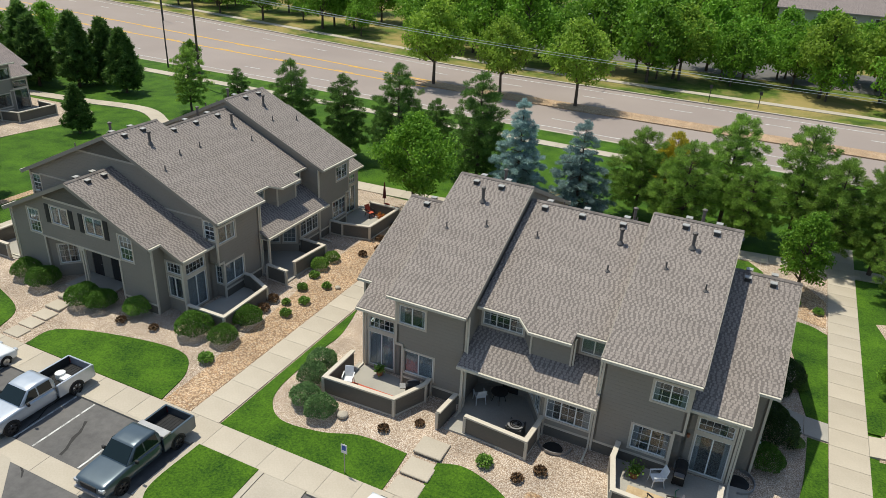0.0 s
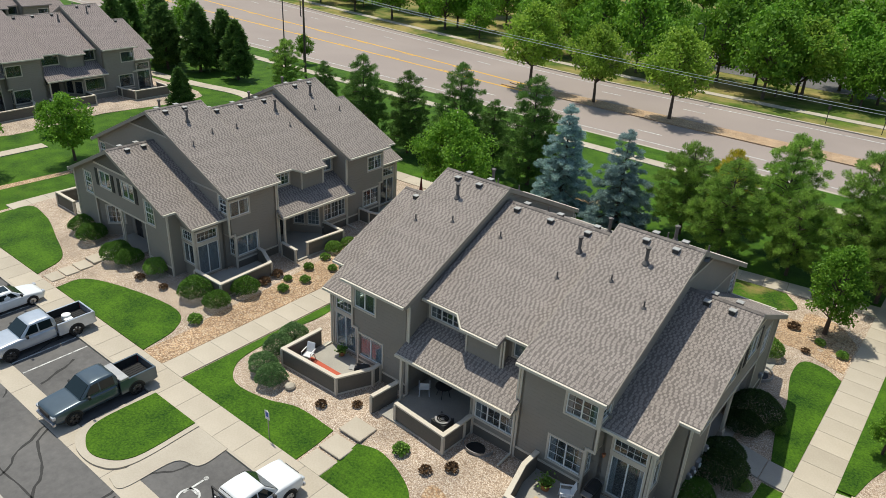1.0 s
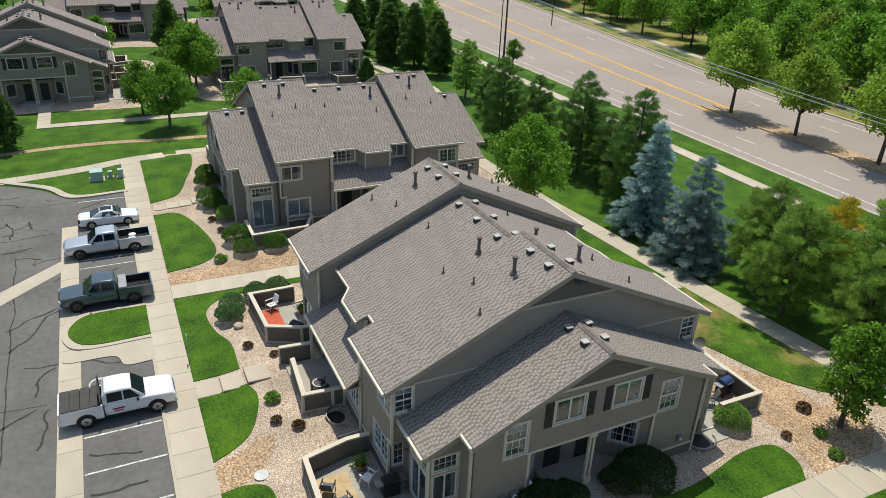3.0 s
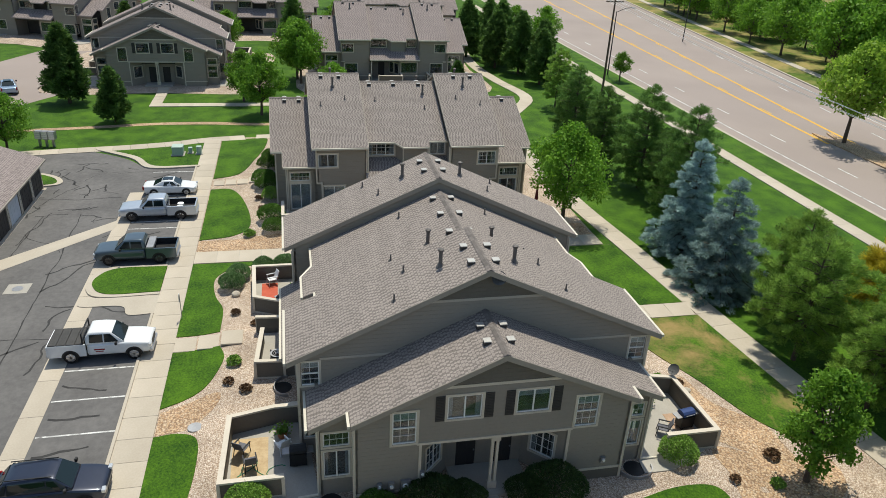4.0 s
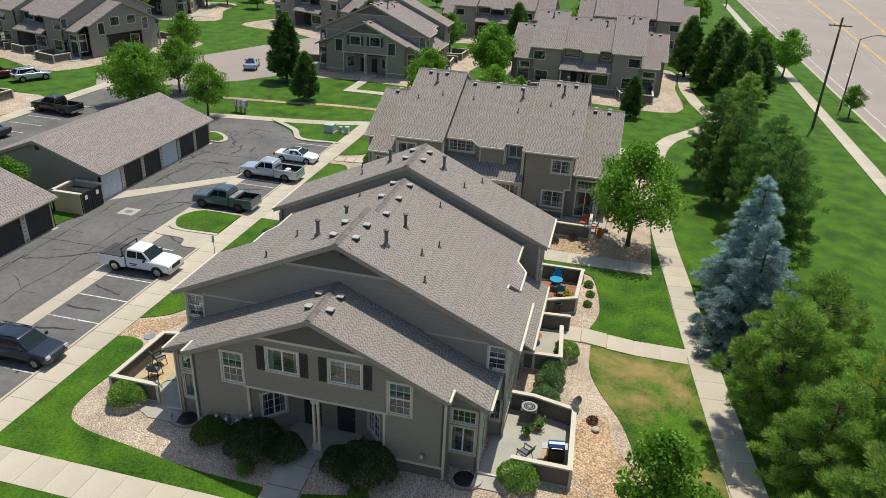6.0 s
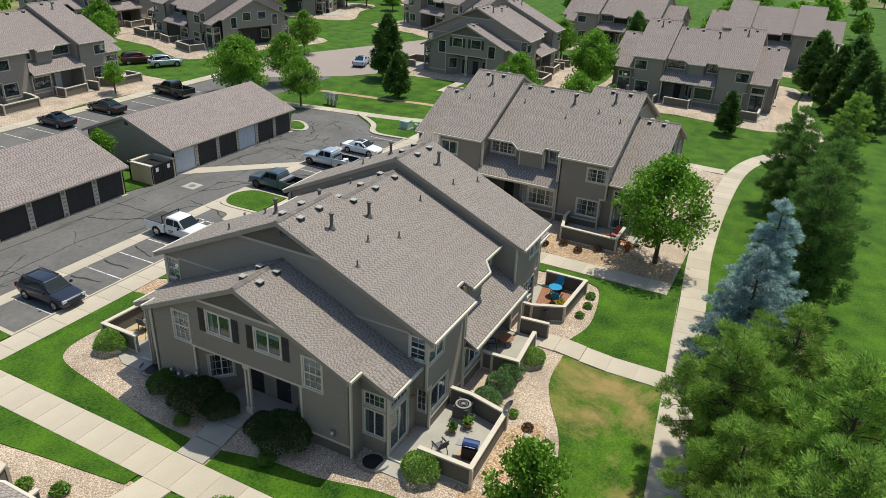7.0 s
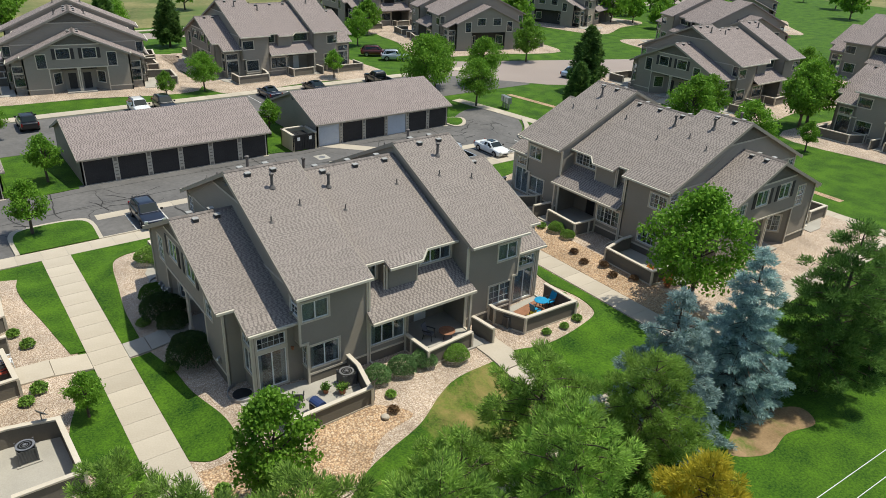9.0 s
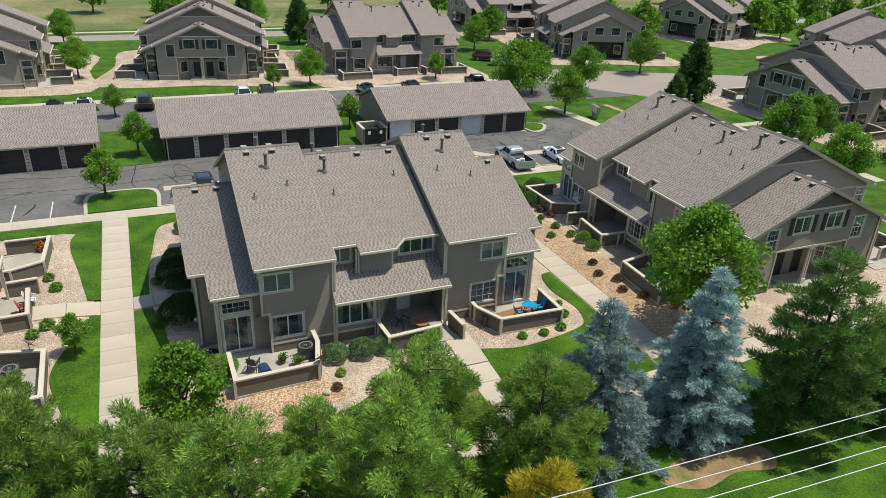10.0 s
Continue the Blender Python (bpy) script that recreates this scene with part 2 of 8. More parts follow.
# ---- building helpers ----
class Mesh:
    """Collects vertices, faces, uv and material slots, and links them as one mesh object."""

    def __init__(self):
        self.v, self.f, self.u, self.m = [], [], [], []

    def face(self, pts, uv=None, mi=0):
        k = len(self.v)
        self.v.extend(tuple(p) for p in pts)
        self.f.append(tuple(range(k, k + len(pts))))
        self.u.append(uv)
        self.m.append(mi)

    def hexa(self, c, mi=0):
        """Eight corners: bottom ring of four (counter-clockwise from above), then the top ring."""
        k = len(self.v)
        self.v.extend(tuple(p) for p in c)
        for q in ((3, 2, 1, 0), (4, 5, 6, 7), (0, 1, 5, 4), (1, 2, 6, 5), (2, 3, 7, 6), (3, 0, 4, 7)):
            self.f.append(tuple(k + i for i in q))
            self.u.append(None)
            self.m.append(mi)

    def box(self, x0, x1, y0, y1, z0, z1, mi=0):
        x0, x1 = min(x0, x1), max(x0, x1)
        y0, y1 = min(y0, y1), max(y0, y1)
        self.hexa([(x0, y0, z0), (x1, y0, z0), (x1, y1, z0), (x0, y1, z0), (x0, y0, z1), (x1, y0, z1), (x1, y1, z1), (x0, y1, z1)], mi)

    def slab(self, plan, zf, thick, mi=0, uvf=None):
        """A sheet over the plan's polygon whose top lies at zf(x, y), with thickness."""
        area = sum(a[0] * b[1] - b[0] * a[1] for a, b in zip(plan, plan[1:] + plan[:1]))
        if area < 0:
            plan = plan[::-1]
        k, n = len(self.v), len(plan)
        self.v.extend((x, y, zf(x, y)) for x, y in plan)
        self.v.extend((x, y, zf(x, y) - thick) for x, y in plan)
        self.f.append(tuple(range(k, k + n)))
        self.u.append([uvf(x, y) for x, y in plan] if uvf else None)
        self.f.append(tuple(range(k + 2 * n - 1, k + n - 1, -1)))
        self.u.append(None)
        for i in range(n):
            j = (i + 1) % n
            self.f.append((k + i, k + n + i, k + n + j, k + j))
            self.u.append(None)
        self.m.extend([mi] * (n + 2))

    def tube(self, p, q, r0, r1=None, n=8, mi=0, cap=True):
        r1 = r0 if r1 is None else r1
        p, q = Vector(p), Vector(q)
        d = (q - p).normalized()
        a = d.orthogonal().normalized()
        b = d.cross(a)
        k = len(self.v)
        for c, r in ((p, r0), (q, r1)):
            for i in range(n):
                t = 2 * math.pi * i / n
                self.v.append(tuple(c + r * (math.cos(t) * a + math.sin(t) * b)))
        for i in range(n):
            j = (i + 1) % n
            self.f.append((k + i, k + j, k + n + j, k + n + i))
            self.u.append(None)
            self.m.append(mi)
        if cap:
            self.f.append(tuple(range(k + n - 1, k - 1, -1)))
            self.f.append(tuple(range(k + n, k + 2 * n)))
            self.u.extend([None, None])
            self.m.extend([mi, mi])

    def data(self, name, mats, smooth=False, weld=False):
        if weld:
            seen, idx, verts = {}, [], []
            for p in self.v:
                k = tuple(round(q, 4) for q in p)
                if k not in seen:
                    seen[k] = len(verts)
                    verts.append(p)
                idx.append(seen[k])
            self.v, self.f = verts, [tuple(idx[i] for i in f) for f in self.f]
        me = bpy.data.meshes.new(name)
        me.from_pydata(self.v, [], self.f)
        for m in mats if isinstance(mats, (list, tuple)) else [mats]:
            me.materials.append(m)
        if any(self.m):
            me.polygons.foreach_set("material_index", self.m)
        if any(u is not None for u in self.u):
            layer = me.uv_layers.new(name="UVMap")
            flat = []
            for f, u in zip(self.f, self.u):
                flat.extend(c for p in (u or [(0.1, 0.1)] * len(f)) for c in p)
            layer.data.foreach_set("uv", flat)
        if smooth:
            me.polygons.foreach_set("use_smooth", [True] * len(me.polygons))
        me.update()
        return me


def part(name, mesh, mats, parent=None, label="", smooth=False, bevel=0.0):
    me = mesh.data(name, mats, smooth, name.endswith("wall") or name == "gutter") if isinstance(mesh, Mesh) else mesh
    if bevel:
        bm = bmesh.new()
        bm.from_mesh(me)
        bmesh.ops.remove_doubles(bm, verts=bm.verts, dist=0.0005)
        bmesh.ops.bevel(bm, geom=bm.edges[:], offset=bevel, segments=2, affect="EDGES", clamp_overlap=True)
        bm.to_mesh(me)
        bm.free()
    ob = new(name, me)
    if parent:
        ob.parent = parent
    if label:
        ob["label"] = label
    return ob


def thing(name, m=None, label="", category="", group="", kind=""):
    ob = new(name)
    ob.empty_display_size = 0.2
    if m is not None:
        ob.matrix_basis = m
    return tagged(ob, label, category, group, kind)


def wall_mesh(mesh, a, b, z0, z1, holes=(), thick=0.16, mi=0):
    """An upright wall from plan point a to b; its outside is to the right of the way from a to b. holes: (s0, s1, z0, z1) along it. z1 may be a function of s."""
    a, b = Vector((a[0], a[1], 0)), Vector((b[0], b[1], 0))
    d = b - a
    length = d.length
    d /= length
    n = Vector((-d.y, d.x, 0)) * thick
    top = z1 if callable(z1) else (lambda s: z1)
    cuts = sorted({0.0, length, *(h[0] for h in holes), *(h[1] for h in holes), *(([length / 2]) if callable(z1) else [])})
    for s0, s1 in zip(cuts, cuts[1:]):
        if s1 - s0 < 1e-4:
            continue
        mid = (s0 + s1) / 2
        spans, lo = [], z0
        for h in sorted((h for h in holes if h[0] - 1e-4 < mid < h[1] + 1e-4), key=lambda h: h[2]):
            if h[2] > lo + 1e-4:
                spans.append((lo, lo, h[2], h[2]))
            lo = h[3]
        spans.append((lo, lo, top(s0), top(s1)))
        for l0, l1, t0, t1 in spans:
            if t0 <= l0 and t1 <= l1:
                continue
            p, q = a + d * s0, a + d * s1
            mesh.hexa([(p.x, p.y, l0), (q.x, q.y, l1), (q.x + n.x, q.y + n.y, l1), (p.x + n.x, p.y + n.y, l0),
                       (p.x, p.y, t0), (q.x, q.y, t1), (q.x + n.x, q.y + n.y, t1), (p.x + n.x, p.y + n.y, t0)], mi)


def along(a, b, s, out=0.0):
    """The plan point s metres along the way from a to b, and out metres outside it."""
    d = (Vector(b) - Vector(a)).normalized()
    p = Vector(a) + d * s + Vector((d.y, -d.x)) * out
    return p.x, p.y


def bar_on(mesh, a, b, s0, s1, z0, z1, out, depth, mi=0):
    """A box on the wall a-b: from s0 to s1, z0 to z1, its back at out - depth, its face at out."""
    p, q, r, t = along(a, b, s0, out), along(a, b, s1, out), along(a, b, s1, out - depth), along(a, b, s0, out - depth)
    mesh.hexa([(*p, z0), (*q, z0), (*r, z0), (*t, z0), (*p, z1), (*q, z1), (*r, z1), (*t, z1)], mi)


def window(parent, a, b, h, panes=2, grid=(0, 0), dress="blind", name="window", trim=0.1, mode="slide"):
    """A window in the hole h of the wall a-b: cream casing, white sash, glass panes, muntins, and what hangs behind it."""
    s0, s1, z0, z1 = h
    fr = Mesh()
    t = trim
    for q in ((s0 - t, s1 + t, z1, z1 + t), (s0 - t, s1 + t, z0 - t, z0), (s0 - t, s0, z0, z1), (s1, s1 + t, z0, z1)):
        bar_on(fr, a, b, *q, 0.03, 0.045)
    win = part(name, fr, TRIM, parent)
    sash = Mesh()
    w = 0.05
    for q in ((s0, s1, z1 - w, z1), (s0, s1, z0, z0 + w), (s0, s0 + w, z0 + w, z1 - w), (s1 - w, s1, z0 + w, z1 - w)):
        bar_on(sash, a, b, *q, -0.01, 0.07)
    for i in range(1, panes):
        c = s0 + (s1 - s0) * i / panes
        bar_on(sash, a, b, c - 0.03, c + 0.03, z0 + w, z1 - w, -0.005, 0.06)
    if mode == "hung":
        c = (z0 + z1) / 2
        bar_on(sash, a, b, s0 + w, s1 - w, c - 0.03, c + 0.03, -0.005, 0.06)
    if grid[0]:
        for i in range(1, grid[0]):
            c = s0 + (s1 - s0) * i / grid[0]
            bar_on(sash, a, b, c - 0.008, c + 0.008, z0 + w, z1 - w, -0.022, 0.02)
        for j in range(1, grid[1]):
            c = z0 + (z1 - z0) * j / grid[1]
            bar_on(sash, a, b, s0 + w, s1 - w, c - 0.008, c + 0.008, -0.022, 0.02)
    part("sash", sash, WHITE, win, "white vinyl sash")
    for i in range(panes):
        g = Mesh()
        p0, p1 = s0 + (s1 - s0) * i / panes + 0.03, s0 + (s1 - s0) * (i + 1) / panes - 0.03
        bar_on(g, a, b, p0, p1, z0 + 0.03, z1 - 0.03, -0.045, 0.008)
        ob = part("pane", g, GLASS, win)
        ob.visible_shadow = False
    if dress:
        g = Mesh()
        if dress == "blind":
            c = z0 + (z1 - z0) * 0.68
            k = int((z1 - c) / 0.06)
            for i in range(k):
                bar_on(g, a, b, s0, s1, c + 0.06 * i, c + 0.06 * i + 0.05, -0.12, 0.012)
            part("blind", g, BLIND, win, "half-lowered pale blind")
        else:
            n = 12
            for lo, hi in ((0, 2), (10, 12)) if dress == "curtain" else ((0, 12),):
                g = Mesh()
                for i in range(lo, hi):
                    u0 = s0 + (s1 - s0) * i / n
                    bar_on(g, a, b, u0, u0 + (s1 - s0) / n, z0, z1, -0.13 - 0.015 * (i % 2), 0.02)
                part("curtain", g, CURTAIN, win, "drawn grey curtain")
    return win


# ---- the townhouse: one building, copied for its neighbours ----
SLOPE = 0.453
RIDGE_END, RIDGE_HIGH, RIDGE_MID = 7.40, 9.48, 8.78


def roof_z(ridge):
    return lambda x, y: ridge - SLOPE * abs(y)


def roof_uv(x, y):
    return (x + 40.0, abs(y) * 1.098 + (20 if y > 0 else 0))


def roof_piece(parent, plan, ridge, label=""):
    """One block's roof: two slopes as slabs. plan: (x, v) points of one slope, from the ridge (v = 0) to the eave."""
    for sgn in (-1, 1):
        r = Mesh()
        pts = [(x, sgn * v) for x, v in plan]
        r.slab(pts, roof_z(ridge), 0.16, 0, roof_uv)
        part("roof", r, [SHINGLE], parent, label)
        outer = [p for p in plan if p[1] > 0.01]
        for (x0, v0), (x1, v1) in zip(outer, outer[1:]):
            y0, y1 = sgn * (v0 + 0.02), sgn * (v1 + 0.02)
            if abs(x1 - x0) < 0.05:
                continue
            z0, z1 = ridge - SLOPE * v0 - 0.02, ridge - SLOPE * v1 - 0.02
            d = 0.11 * sgn
            c = [(x0, y0, z0 - 0.13), (x1, y1, z1 - 0.13), (x1, y1 + d, z1 - 0.13), (x0, y0 + d, z0 - 0.13),
                 (x0, y0, z0), (x1, y1, z1), (x1, y1 + d, z1), (x0, y0 + d, z0)]
            if (x1 - x0) * sgn < 0:
                c = [c[i] for i in (1, 0, 3, 2, 5, 4, 7, 6)]
            fa = Mesh()
            fa.hexa(c)
            part("gutter", fa, GUTTER, parent, "cream eaves gutter")
    cap = Mesh()
    x0, x1 = min(p[0] for p in plan), max(p[0] for p in plan)
    n = max(2, int((x1 - x0) / 0.2))
    for i in range(n):
        a, b = x0 + (x1 - x0) * i / n, x0 + (x1 - x0) * (i + 1) / n + 0.015
        zt = ridge + 0.028
        cap.face([(a, -0.16, zt - 0.075), (b, -0.16, zt - 0.065), (b, 0, zt + 0.012), (a, 0, zt)])
        cap.face([(a, 0, zt), (b, 0, zt + 0.012), (b, 0.16, zt - 0.065), (a, 0.16, zt - 0.075)])
    tagged(part("ridge_cap", cap, [RIDGE], parent), "", "", "", "stuff")


RIDGE = mat("ridge_shingle", (0.135, 0.118, 0.11), (0.22, 0.192, 0.178), 3, 0.93, bump=0.3, fine=30, island=0.2)


def rake(parent, x, ridge, v1, side, v0=0.0):
    """The barge boards on a gable's edge at x."""
    for sgn in (-1, 1):
        b = Mesh()
        w = 0.04 * side
        z0, z1 = ridge - SLOPE * v0, ridge - SLOPE * v1
        c = [(x, sgn * v0, z0 - 0.26), (x + w, sgn * v0, z0 - 0.26), (x + w, sgn * v1, z1 - 0.26), (x, sgn * v1, z1 - 0.26),
             (x, sgn * v0, z0 - 0.01), (x + w, sgn * v0, z0 - 0.01), (x + w, sgn * v1, z1 - 0.01), (x, sgn * v1, z1 - 0.01)]
        if side * sgn < 0:
            c = [c[i] for i in (1, 0, 3, 2, 5, 4, 7, 6)]
        b.hexa(c)
        part("barge_board", b, RAKE, parent)


TRIM2 = mat("trim_tan", (0.40, 0.355, 0.30), (0.46, 0.41, 0.345), 0.8, 0.6, fine=12)
RAKE = mat("barge_paint", (0.27, 0.24, 0.20), (0.32, 0.285, 0.24), 0.8, 0.6, fine=12)


def corner_board(parent, x, y, z0, z1, w=0.11):
    c = Mesh()
    c.box(x - w / 2, x + w / 2, y - w / 2, y + w / 2, z0, z1)
    part("corner_board", c, TRIM, parent)


def downspout(parent, x, y, z0, z1, sgn, foot=1.1):
    c = Mesh()
    c.box(x - 0.04, x + 0.04, y, y + sgn * 0.07, z0 + 0.12, z1)
    if foot:
        c.hexa([(x - 0.045, y, z0 + 0.08), (x + 0.045, y, z0 + 0.08), (x + 0.045, y + sgn * foot, z0 + 0.02), (x - 0.045, y + sgn * foot, z0 + 0.02),
                (x - 0.045, y, z0 + 0.17), (x + 0.045, y, z0 + 0.17), (x + 0.045, y + sgn * foot, z0 + 0.1), (x - 0.045, y + sgn * foot, z0 + 0.1)]
               if sgn > 0 else
               [(x + 0.045, y, z0 + 0.08), (x - 0.045, y, z0 + 0.08), (x - 0.045, y + sgn * foot, z0 + 0.02), (x + 0.045, y + sgn * foot, z0 + 0.02),
                (x + 0.045, y, z0 + 0.17), (x - 0.045, y, z0 + 0.17), (x - 0.045, y + sgn * foot, z0 + 0.1), (x + 0.045, y + sgn * foot, z0 + 0.1)])
    part("downspout", c, GUTTER, parent)


def box_vent(parent, x, y, ridge):
    """Low slant-back roof vent."""
    z = ridge - SLOPE * abs(y)
    m = Mesh()
    s = 1 if y > 0 else -1
    k = 0.14
    lo, hi = y + s * k, y - s * k
    c = [(x - k, lo, z - 0.1), (x + k, lo, z - 0.1), (x + k, hi, z), (x - k, hi, z),
         (x - k, lo, z + 0.12), (x + k, lo, z + 0.12), (x + k, hi, z + 0.16), (x - k, hi, z + 0.16)]
    if s > 0:
        c = [c[i] for i in (1, 0, 3, 2, 5, 4, 7, 6)]
    m.hexa(c)
    m.box(x - 0.165, x + 0.165, min(lo, hi) - 0.02, max(lo, hi) + 0.02, z + 0.125, z + 0.165, 1)
    part("roof_vent", m, [VENT_SHADED, VENT_LID], parent, "low box roof vent with a pale lid")


def flue(parent, x, y, ridge):
    """Round metal flue with a storm collar and a rain cap."""
    z = ridge - SLOPE * abs(y)
    m = Mesh()
    m.tube((x, y, z - 0.1), (x, y, z + 0.75), 0.085, n=12)
    m.tube((x, y, z - 0.02), (x, y, z + 0.16), 0.2, 0.09, n=12)
    p = part("flue", m, PIPE, parent, "dark round metal flue")
    c = Mesh()
    c.tube((x, y, z + 0.72), (x, y, z + 0.80), 0.12, 0.14, n=12)
    c.tube((x, y, z + 0.82), (x, y, z + 0.87), 0.14, 0.05, n=12)
    part("flue_cap", c, PIPE, p)


def stack(parent, x, y, ridge):
    z = ridge - SLOPE * abs(y)
    m = Mesh()
    m.tube((x, y, z - 0.05), (x, y, z + 0.34), 0.04, n=8)
    m.tube((x, y, z - 0.02), (x, y, z + 0.07), 0.13, 0.05, n=8)
    part("vent_stack", m, PIPE, parent)


def slider_door(parent, a, b, h, dress="curtain"):
    window(parent, a, b, h, 2, (0, 0), dress, "sliding_door", 0.09)


def townhouse():
    root = thing("townhouse_building", None, "taupe lap-sided townhouse block with shingled gable roofs", "townhouse", "townhouses of the estate")
    # roofs
    for s in (-1, 1):
        roof_piece(root, [(s * 7.3, 0), (s * 7.3, 7.8), (s * 9.95, 7.8), (s * 9.95, 6.15), (s * 10.85, 6.15), (s * 10.85, 0)], RIDGE_END)
        roof_piece(root, [(s * 3.3, 0), (s * 3.3, 8.55), (s * 7.68, 8.55), (s * 7.68, 0)], RIDGE_HIGH)
        rake(root, s * 10.85, RIDGE_END, 6.15, s)
        rake(root, s * 9.95, RIDGE_END, 7.8, s, 6.15)
        rake(root, s * 7.68, RIDGE_HIGH, 8.55, s)
        rake(root, s * 3.3, RIDGE_HIGH, 8.55, -s)
    roof_piece(root, [(-3.3, 0), (-3.3, 7.1), (-1.1, 7.1), (-0.42, 7.68), (1.72, 7.68), (1.76, 7.06), (3.3, 7.06), (3.3, 0)], RIDGE_MID)
    # gables of the high blocks and the end blocks
    for s in (-1, 1):
        w = Mesh()
        zh = lambda ridge, half: (lambda q: ridge - 0.14 - SLOPE * abs(q - half))
        a, b = ((s * 7.35, -8.1), (s * 7.35, 8.1)) if s > 0 else ((s * 7.35, 8.1), (s * 7.35, -8.1))
        hs = (0.12, 0.92, 4.15, 5.35)
        hs2 = (16.2 - 0.92, 16.2 - 0.12, 4.15, 5.35)
        wall_mesh(w, a, b, 2.5, zh(RIDGE_HIGH, 8.1), (hs, hs2))
        part("gable_wall", w, SIDING, root)
        window(root, a, b, hs, 1, (2, 4), "blind", mode="hung", trim=0.08)
        window(root, a, b, hs2, 1, (2, 4), "blind", mode="hung", trim=0.08)
        t = Mesh()
        bar_on(t, a, b, 8.1 - 3.3, 8.1 + 3.3, 7.88, 8.0, 0.03, 0.03)
        for q in (0.95, 16.2 - 0.95 - 3.6):
            bar_on(t, a, b, q, q + 3.6, 5.42, 5.54, 0.03, 0.03)
        part("trim_board", t, TRIM2, root)
        k = Mesh()
        p0, p1, ap = along(a, b, 8.1 - 3.25, 0.012), along(a, b, 8.1 + 3.25, 0.012), along(a, b, 8.1, 0.012)
        k.face([(*p0, 8.0), (*p1, 8.0), (*ap, RIDGE_HIGH - 0.2)])
        part("gable_panel", k, SIDING_DARK, root, "darker gable panel")
        # inner gable over the middle roof
        w = Mesh()
        a2, b2 = ((s * 3.4, 8.1), (s * 3.4, -8.1)) if s > 0 else ((s * 3.4, -8.1), (s * 3.4, 8.1))
        wall_mesh(w, a2, b2, 0.0, zh(RIDGE_HIGH, 8.1))
        part("gable_wall", w, SIDING, root)
        # end block
        w = Mesh()
        a, b = ((s * 10.5, -6.0), (s * 10.5, 6.0)) if s > 0 else ((s * 10.5, 6.0), (s * 10.5, -6.0))
        porch = (2.8, 9.2, 0.0, 3.0)
        tall = [(1.55, 2.55, 3.15, 4.75), (9.45, 10.45, 3.15, 4.75)]
        pair = [(3.8, 5.25, 4.2, 5.35), (6.75, 8.2, 4.2, 5.35)]
        wall_mesh(w, a, b, 0.0, zh(RIDGE_END, 6.0), [porch, *tall, *pair])
        part("gable_wall", w, SIDING, root)
        for h in tall:
            window(root, a, b, h, 1, (3, 4), "blind", mode="hung")
        for h, dress in zip(pair, ("curtain", "blind")):
            win = window(root, a, b, h, 2, (0, 0), dress)
            for q0, q1 in ((h[0] - 0.5, h[0] - 0.12), (h[1] + 0.12, h[1] + 0.5)):
                sh = Mesh()
                bar_on(sh, a, b, q0, q1, h[2] - 0.05, h[3] + 0.05, 0.035, 0.04)
                for j in range(14):
                    z = h[2] + 0.03 + j * 0.08
                    bar_on(sh, a, b, q0 + 0.04, q1 - 0.04, z, z + 0.045, 0.05, 0.02)
                part("shutter", sh, SHUTTER, win, "black louvred shutter")
        t = Mesh()
        bar_on(t, a, b, 6.0 - 2.7, 6.0 + 2.7, 5.75, 5.88, 0.03, 0.03)
        bar_on(t, a, b, 2.6, 9.4, 3.0, 3.12, 0.04, 0.06)
        bar_on(t, a, b, 2.68, 2.8, 0, 3.0, 0.04, 0.06)
        bar_on(t, a, b, 9.2, 9.32, 0, 3.0, 0.04, 0.06)
        for q in (0.0, 9.32):
            bar_on(t, a, b, q, q + 2.68, 0.55, 0.67, 0.03, 0.03)
        part("trim_board", t, TRIM, root)
        k = Mesh()
        p0, p1, ap = along(a, b, 6 - 3.0, 0.012), along(a, b, 6 + 3.0, 0.012), along(a, b, 6, 0.012)
        k.face([(*p0, 5.88), (*p1, 5.88), (*ap, RIDGE_END - 0.2)])
        part("gable_panel", k, SIDING_DARK, root, "darker gable panel")
        for sg in (-1, 1):
            k = Mesh()
            bar_on(k, a, b, 0.0 if sg < 0 else 9.32, 2.68 if sg < 0 else 12.0, 0.0, 0.55, 0.012, 0.012)
            part("plinth_panel", k, SIDING_DARK, root)
        # porch: back wall with two doors, slanted window walls, slab, middle post
        w = Mesh()
        pa, pb = ((s * 8.9, -1.75), (s * 8.9, 1.75)) if s > 0 else ((s * 8.9, 1.75), (s * 8.9, -1.75))
        wall_mesh(w, pa, pb, 0, 3.0, [(0.45, 1.35, 0.05, 2.1), (2.15, 3.05, 0.05, 2.1)])
        part("porch_wall", w, SIDING, root)
        for q in (0.45, 2.15):
            d = Mesh()
            bar_on(d, pa, pb, q, q + 0.9, 0.05, 2.1, -0.05, 0.05)
            for dz in (0.2, 0.9, 1.5):
                bar_on(d, pa, pb, q + 0.12, q + 0.4, dz, dz + 0.5, -0.04, 0.01)
                bar_on(d, pa, pb, q + 0.5, q + 0.78, dz, dz + 0.5, -0.04, 0.01)
            door = part("entry_door", d, DOOR_PAINT, root, "dark panelled entry door")
            kn = Mesh()
            p = along(pa, pb, q + 0.82, 0.0)
            kn.tube((*p, 1.0), (*along(pa, pb, q + 0.82, 0.05), 1.0), 0.035, n=8)
            part("door_knob", kn, METAL_GREY, door)
